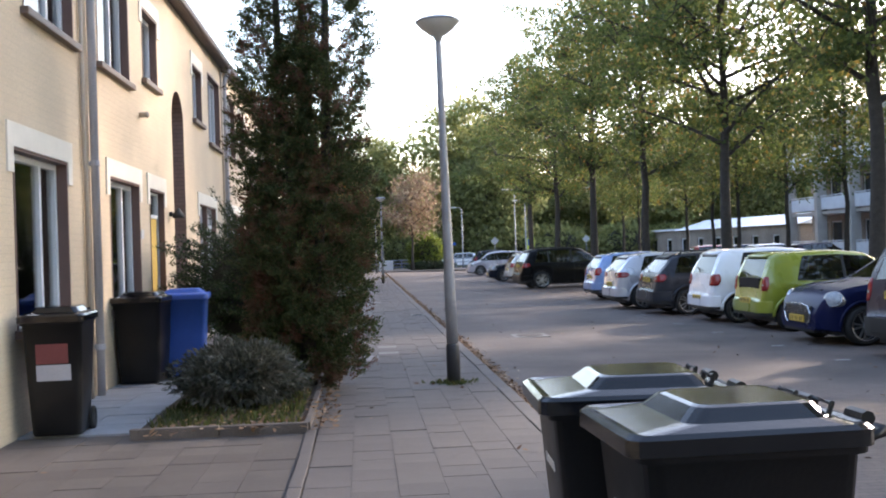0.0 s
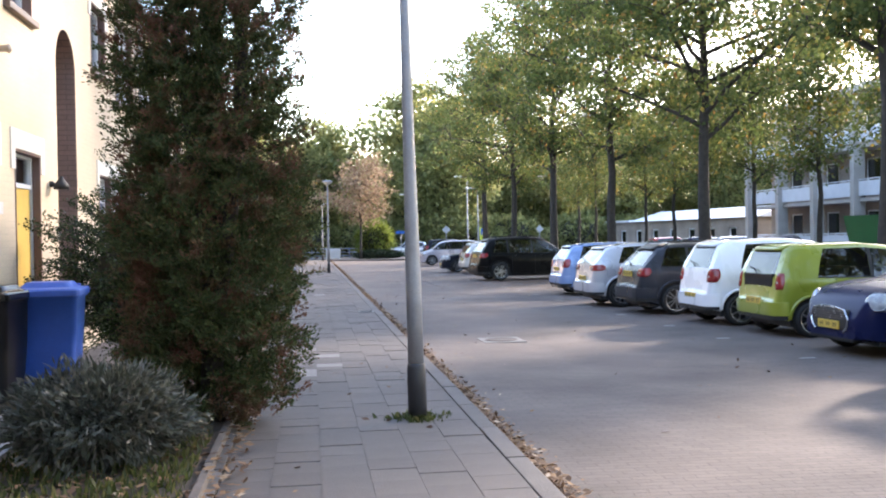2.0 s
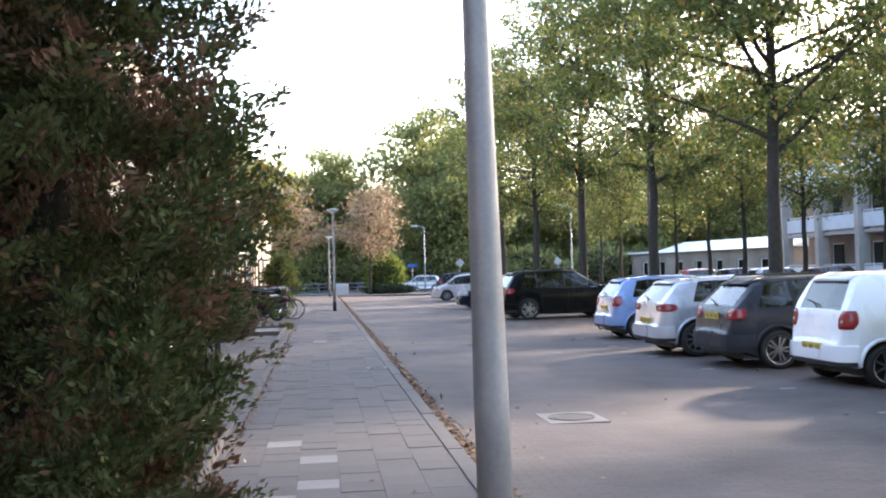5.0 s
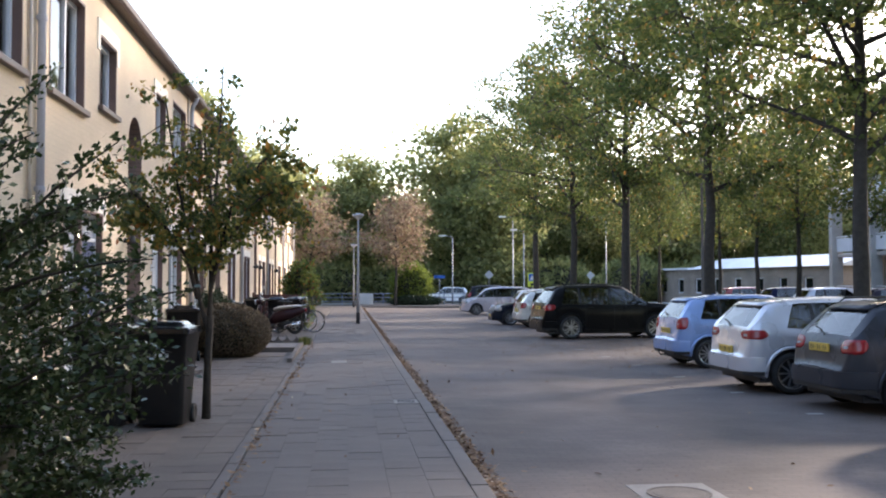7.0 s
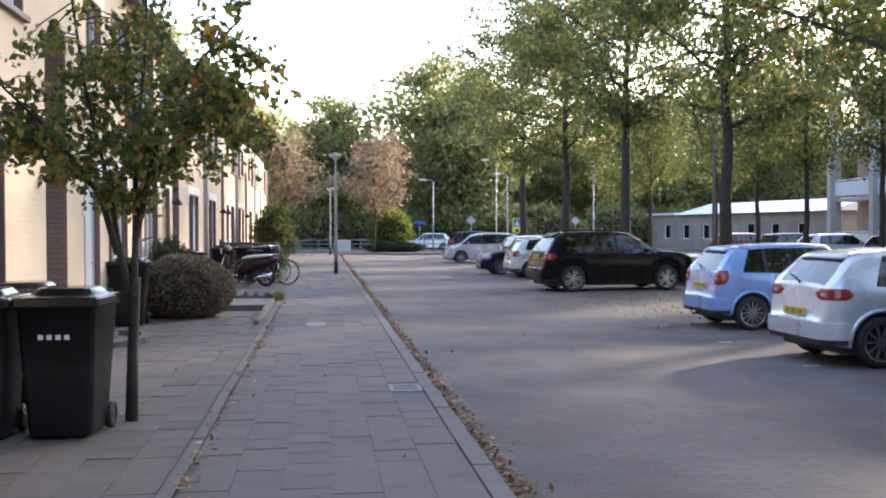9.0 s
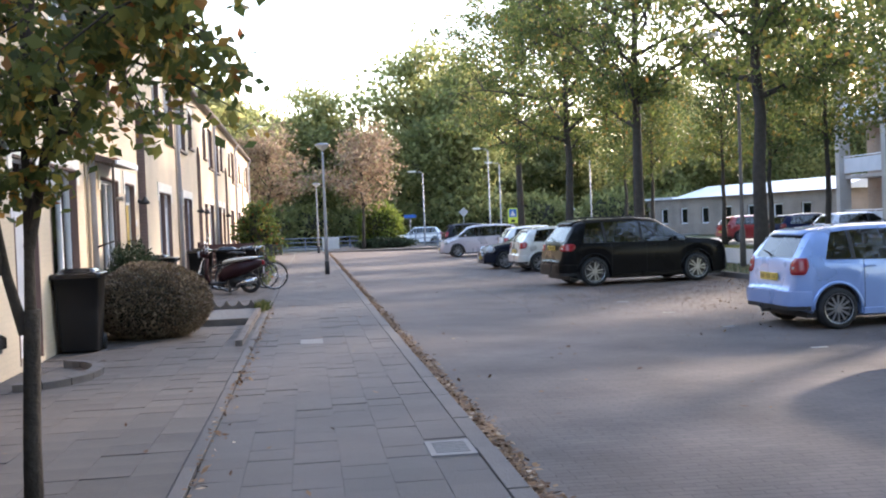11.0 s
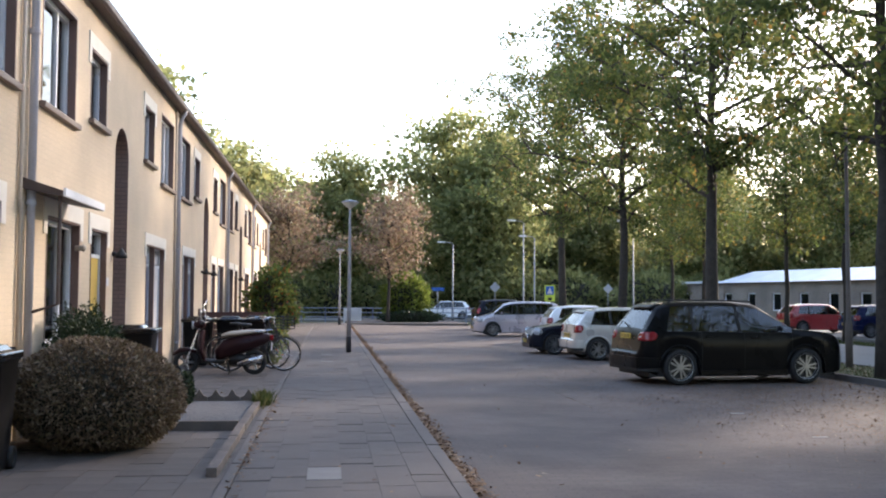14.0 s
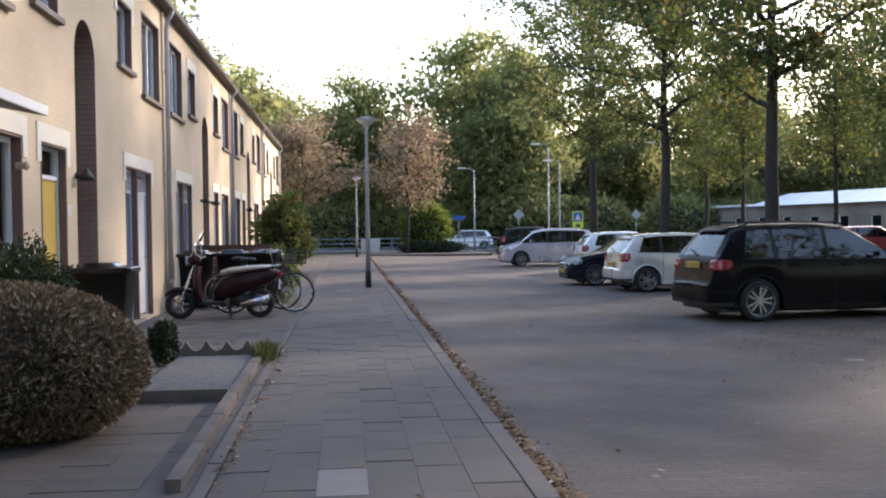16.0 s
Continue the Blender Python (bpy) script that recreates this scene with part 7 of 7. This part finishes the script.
# door canopy over a front window
c = thing("window_canopy", (FACE, 31.75, 0), 0, "brown window canopy with a white edge on slim posts", "canopy")
bm = bmesh.new()
loft(bm, [[(0.0, y, 2.74), (0.42, y, 2.6), (0.42, y, 2.54), (0.0, y, 2.62)] for y in (0.0, 1.75)])
part("roof", bm, M["fascia"], c)
part("white_edge", box(0.42, 0.45, -0.02, 1.77, 2.54, 2.63, bevel=0.005), M["white_frame"], c, "white canopy edge")
bm = bmesh.new()
tube(bm, [(0.36, 0.1, 2.56), (0.36, 0.1, 1.4), (0.05, 0.1, 1.3)], 0.02, 6)
part("strut", bm, M["fascia"], c)
# globe lamp by a window
g = thing("globe_lamp", (FACE, 29.1, 2.05), 0, "round white globe lamp on a dark bracket", "wall lamp")
bm = bmesh.new()
blob(bm, (0.16, 0, 0.12), (0.115, 0.115, 0.115), 20, 12)
part("globe", bm, M["globe"], g, "round white glass globe", True)
bm = bmesh.new()
tube(bm, [(0.0, 0, -0.04), (0.1, 0, -0.06), (0.16, 0, -0.01)], 0.02, 8)
lathe(bm, [(0.05, 0), (0.05, 0.02)], 12, (0, 0, -0.04), "x")
part("bracket", bm, M["dark"], g)
# house numbers as plain plaques
for y, zz in ((8.75, 1.62), (13.95, 1.78), (28.0, 1.75), (35.75, 1.7)):
    o = tagged(mesh_ob("number_plaque", box(0, 0.012, -0.07, 0.07, -0.06, 0.06, bevel=0.003), M["white_mark"]), "small white house number plaque", "plaque")
    o.matrix_basis = pose(FACE, y, zz)
for y, zz in ((14.0, 3.35), (33.95, 2.1)):
    o = tagged(mesh_ob("vent_cowl", lathe(bmesh.new(), [(0.035, 0), (0.035, 0.08), (0.05, 0.1), (0.02, 0.13)], 12, (0, 0, 0), "x"), M["pipe_tan"], True), "small wall vent cowl", "vent")
    o.matrix_basis = pose(FACE, y, zz)
# covers and grates
def cover(at, w, l, material, label, slots=0):
    c = thing("drain_cover", at, 0, label, "drain cover", "covers in the paving")
    part("plate", box(-w / 2, w / 2, -l / 2, l / 2, -0.05, 0.004, bevel=0.003), material, c)
    for k in range(slots):
        y = -l / 2 + 0.05 + (l - 0.1) * (k + 0.5) / slots
        part("slot", box(-w / 2 + 0.04, w / 2 - 0.04, y - 0.008, y + 0.008, 0.0, 0.0055), M["dark"], c)


cover((1.43, 23.05, 0.003), 0.3, 0.42, M["tile_light"], "pale ribbed kerbside drain grate", 7)
c = thing("manhole_cover", (3.15, 18.05, float(road_z(3.15)) + 0.004), 0, "round iron manhole lid in a grey square frame in the road", "manhole cover")
# worn frame and lid take paler colours that paint in their low-angle sheen
part("frame", box(-0.31, 0.31, -0.36, 0.36, -0.05, 0.005, bevel=0.004), M["worn_sheen_frame"], c, "pale grey concrete frame")
part("lid", lathe(bmesh.new(), [(0.24, -0.02), (0.24, 0.012), (0.225, 0.012), (0.22, 0.008), (0.19, 0.008), (0.185, 0.011), (0.001, 0.011)], 32), M["edge"], c, "worn iron lid")


# ---- fallen leaves, grass ----
rng = np.random.default_rng(9)
def litter(name, n, xs, ys, z, size, label, lift=0.03):
    x = xs(n)
    c = np.stack([x, ys(n), (road_z(x) if z is None else z) + rng.uniform(0.004, lift, n)], axis=1)
    a = rng.normal(size=(n, 3)) * np.array([1, 1, 0.22])
    a /= np.linalg.norm(a, axis=1, keepdims=True)
    b = np.cross(a, np.array([0, 0, 1.0]) + rng.normal(size=(n, 3)) * 0.25)
    b /= np.linalg.norm(b, axis=1, keepdims=True)
    s = rng.uniform(0.6, 1.4, (n, 1)) * size
    ob = quads_mesh(name, np.stack([c - a * s, c + b * s * 0.5, c + a * s, c - b * s * 0.5], axis=1), M["leaf_litter"])
    return tagged(ob, label, "leaves", "", "stuff")


litter("gutter_leaves", 34000, lambda n: KERB + 0.15 + np.abs(rng.normal(size=n)) * 0.07, lambda n: rng.uniform(-2, 76, n), ROAD_Z, 0.028, "brown fallen leaves drifted along the kerb", 0.07)
litter("bed_leaves", 1500, lambda n: rng.uniform(-1.5, 0.0, n), lambda n: rng.uniform(8.7, 14.5, n), 0.05, 0.035, "brown fallen leaves on the garden bed", 0.03)
litter("edge_leaves", 900, lambda n: -0.2 + np.abs(rng.normal(size=n)) * 0.07, lambda n: rng.uniform(9, 36, n), 0.0, 0.028, "fallen leaves along the yard edging", 0.02)
litter("lawn_leaves", 11000, lambda n: rng.uniform(11.2, 13.2, n), lambda n: rng.uniform(8, 76, n), -0.07, 0.03, "fallen leaves on the lawn", 0.03)
litter("bay_leaves", 32000, lambda n: np.clip(rng.normal(8.2, 1.6, n), 4.5, 10.9), lambda n: rng.normal(37.5, 4.2, n), None, 0.011, "brown leaf drift in the empty parking bays", 0.007)
litter("parking_leaves", 8000, lambda n: 11.0 - np.abs(rng.normal(size=n)) * 1.1, lambda n: rng.uniform(8, 76, n), None, 0.028, "fallen leaves in the parking bays beside the lawn", 0.03)
litter("road_leaves", 500, lambda n: rng.uniform(1.9, 9, n), lambda n: rng.uniform(3, 60, n), None, 0.03, "single fallen leaves on the road", 0.02)
litter("pavement_leaves", 160, lambda n: rng.uniform(-2.4, 1.6, n), lambda n: rng.uniform(3, 45, n), 0.0, 0.03, "single fallen leaves on the paving", 0.015)


def blades(name, n, xs, ys, z, hgt, label):
    x, y = xs(n), ys(n)
    base = np.stack([x, y, np.full(n, z)], axis=1)
    a = rng.normal(size=(n, 3)) * 0.35
    a[:, 2] = 1
    a *= rng.uniform(0.4, 1.2, (n, 1)) * hgt
    b = rng.normal(size=(n, 3)) * 0.008
    b[:, 2] = 0
    return tagged(quads_mesh(name, np.stack([base - b, base + b, base + a * 0.6 + b * 0.7, base + a], axis=1), M["grass"]), label, "grass", "", "stuff")


blades("lawn_grass", 42000, lambda n: rng.uniform(11.15, 13.25, n), lambda n: rng.uniform(10, 78, n), -0.11, 0.09, "short grass on the strip under the oaks")
blades("lawn_grass_far", 26000, lambda n: rng.uniform(19.3, 22.3, n), lambda n: rng.uniform(20, 80, n), -0.26, 0.12, "short grass under the slim trees")
blades("lamp_grass", 300, lambda n: 1.19 + rng.normal(size=n) * 0.1, lambda n: 11.48 + rng.normal(size=n) * 0.09, 0.0, 0.045, "tuft of grass at the lamp's foot")
blades("bed_grass", 1500, lambda n: rng.uniform(-1.55, -0.32, n), lambda n: rng.uniform(9.05, 10.8, n), 0.05, 0.07, "thin grass in the front bed")
blades("edge_weeds", 500, lambda n: -0.3 + rng.normal(size=n) * 0.05, lambda n: 34.9 + rng.normal(size=n) * 0.25, 0.02, 0.16, "weeds by the gravel bed's corner")
lawn = tagged(mesh_ob("lawn", box(11.2, 13.3, -14, 79, -0.2, -0.075), M["grass_soil"]), "narrow worn lawn under the oaks", "lawn", "", "structure")
edging("lawn_kerb", (11.12, -14), (11.12, 79), 0.12, -0.26, -0.03, 60, M["kerb"], "low concrete kerb along the parking")
edging("road_kerb", (13.3, -14), (13.3, 79), 0.1, -0.2, -0.06, 40, M["kerb"], "low concrete kerb along the far road")

# ---- kerb and paving pieces ----
def pieces(name, x0, x1, y0, y1, size, z, thick, material, stuff_material, near, label, skip=(), special=(), gap=0.003, seed=1, offset=False, tilt=0.25):
    """Square paving: the stretch named near is laid piece by piece, the rest is joined."""
    rnd = random.Random(seed)
    bed_ = thing(name, (0, 0, 0), 0, label, "pavement", kind="structure")
    cols, rows = round((x1 - x0) / size[0]), round((y1 - y0) / size[1])
    sx, sy = (x1 - x0) / cols, (y1 - y0) / rows
    one = mesh_ob("tile", box(-sx / 2 + gap / 2, sx / 2 - gap / 2, -sy / 2 + gap / 4, sy / 2 - gap / 4, -thick, 0, bevel=0.0), material)
    two = one.data.copy()
    two.materials[0] = M["tile_light"]
    used = False
    vs, count = [], 0
    for r in range(rows):
        for c_ in range(cols):
            x = x0 + (c_ + 0.5) * sx
            y = y0 + (r + 0.5 + (0.5 if offset and c_ % 2 else 0)) * sy
            if any(a < x < b and p < y < q for a, b, p, q in skip):
                continue
            light = any(a < x < b and p < y < q for a, b, p, q in special)
            dz = rnd.uniform(-0.003, 0.003)
            if light or (near[0] < y < near[1] and count < 300):
                o = one if not used and not light else new("tile", two if light else one.data)
                used = used or not light
                o.parent = bed_
                o.matrix_basis = pose(x, y, z + dz, rnd.uniform(-tilt, tilt), rnd.uniform(-tilt, tilt), 0)
                count += 1
            else:
                h, k = sx / 2 - gap / 2, sy / 2 - gap / 4
                t = [z + dz + rnd.uniform(-0.0015, 0.0015) for _ in range(4)]
                top = [(x - h, y - k, t[0]), (x + h, y - k, t[1]), (x + h, y + k, t[2]), (x - h, y + k, t[3])]
                bot = [(q[0], q[1], z - thick) for q in top]
                vs.append((top, bot))
    if vs:
        verts, faces = [], []
        for top, bot in vs:
            n = len(verts)
            verts += top + bot
            faces += [(n, n + 1, n + 2, n + 3), (n, n + 4, n + 5, n + 1), (n + 1, n + 5, n + 6, n + 2), (n + 2, n + 6, n + 7, n + 3), (n + 3, n + 7, n + 4, n)]
        me = bpy.data.meshes.new("tile_rest")
        me.from_pydata(verts, [], faces)
        me.materials.append(stuff_material)
        o = new("tile_rest", me)
        o.parent = bed_
        tagged(o, "", "", "", "stuff")
    return bed_


LIGHT = [(0.16, 0.46, 14.1, 14.7), (0.46, 0.76, 14.75, 15.05), (0.46, 0.76, 15.65, 15.95), (0.16, 0.46, 16.3, 16.6), (0.46, 0.76, 29.3, 29.9), (0.46, 0.76, 46.5, 46.9), (0.46, 0.76, 44.0, 44.3)]
pieces("pavement", -0.16, KERB, -14, 79, (0.3, 0.3), 0.0, 0.06, M["tile"], M["tile_stuff"], (4.6, 20.5), "grey square concrete paving tiles of the footpath", skip=[(1.28, 1.6, 22.8, 23.3)], special=LIGHT, seed=2, offset=True)
pieces("yard_paving", FACE + 0.01, -0.27, -14, 79, (0.3, 0.3), 0.0, 0.06, M["yard"], M["yard_stuff"], (20.0, 30.5), "brownish square paving tiles of the front yards", skip=[(-1.66, -0.2, 8.85, 17.6), (-1.28, -0.3, 32.2, 35.0), (-2.6, -1.66, 9.2, 12.6)], seed=3, tilt=0.4)
pieces("slab_terrace", FACE + 0.01, -1.68, 9.2, 12.6, (0.47, 0.48), 0.012, 0.05, M["slab"], M["slab"], (0, 20), "pale blue-grey terrace slabs by the house", seed=4)
ke = edging("kerb", (KERB + 0.072, -14), (KERB + 0.072, 79), 0.13, -0.18, 0.004, 93, M["kerb"], "pale concrete kerb between pavement and road")
ye = edging("yard_edging", (-0.212, -14), (-0.212, 79), 0.085, -0.15, 0.012, 93, M["kerb"], "narrow concrete edging strip between yards and pavement")
# bay marks: pale bricks set in the road
for y in (13.3, 15.3, 17.8, 20.0, 22.6, 25.0, 27.5, 29.97, 32.3, 34.7):
    o = tagged(mesh_ob("bay_mark", box(-0.1, 0.1, -0.035, 0.035, -0.03, 0.004, bevel=0.002), M["bay_white"]), "white brick marking a parking bay", "road mark", "bay marks")
    o.matrix_basis = pose(6.5, y, BAY_Z)
# unseen trees added to close the street behind the start, darkening car reflections
for i in range(12):
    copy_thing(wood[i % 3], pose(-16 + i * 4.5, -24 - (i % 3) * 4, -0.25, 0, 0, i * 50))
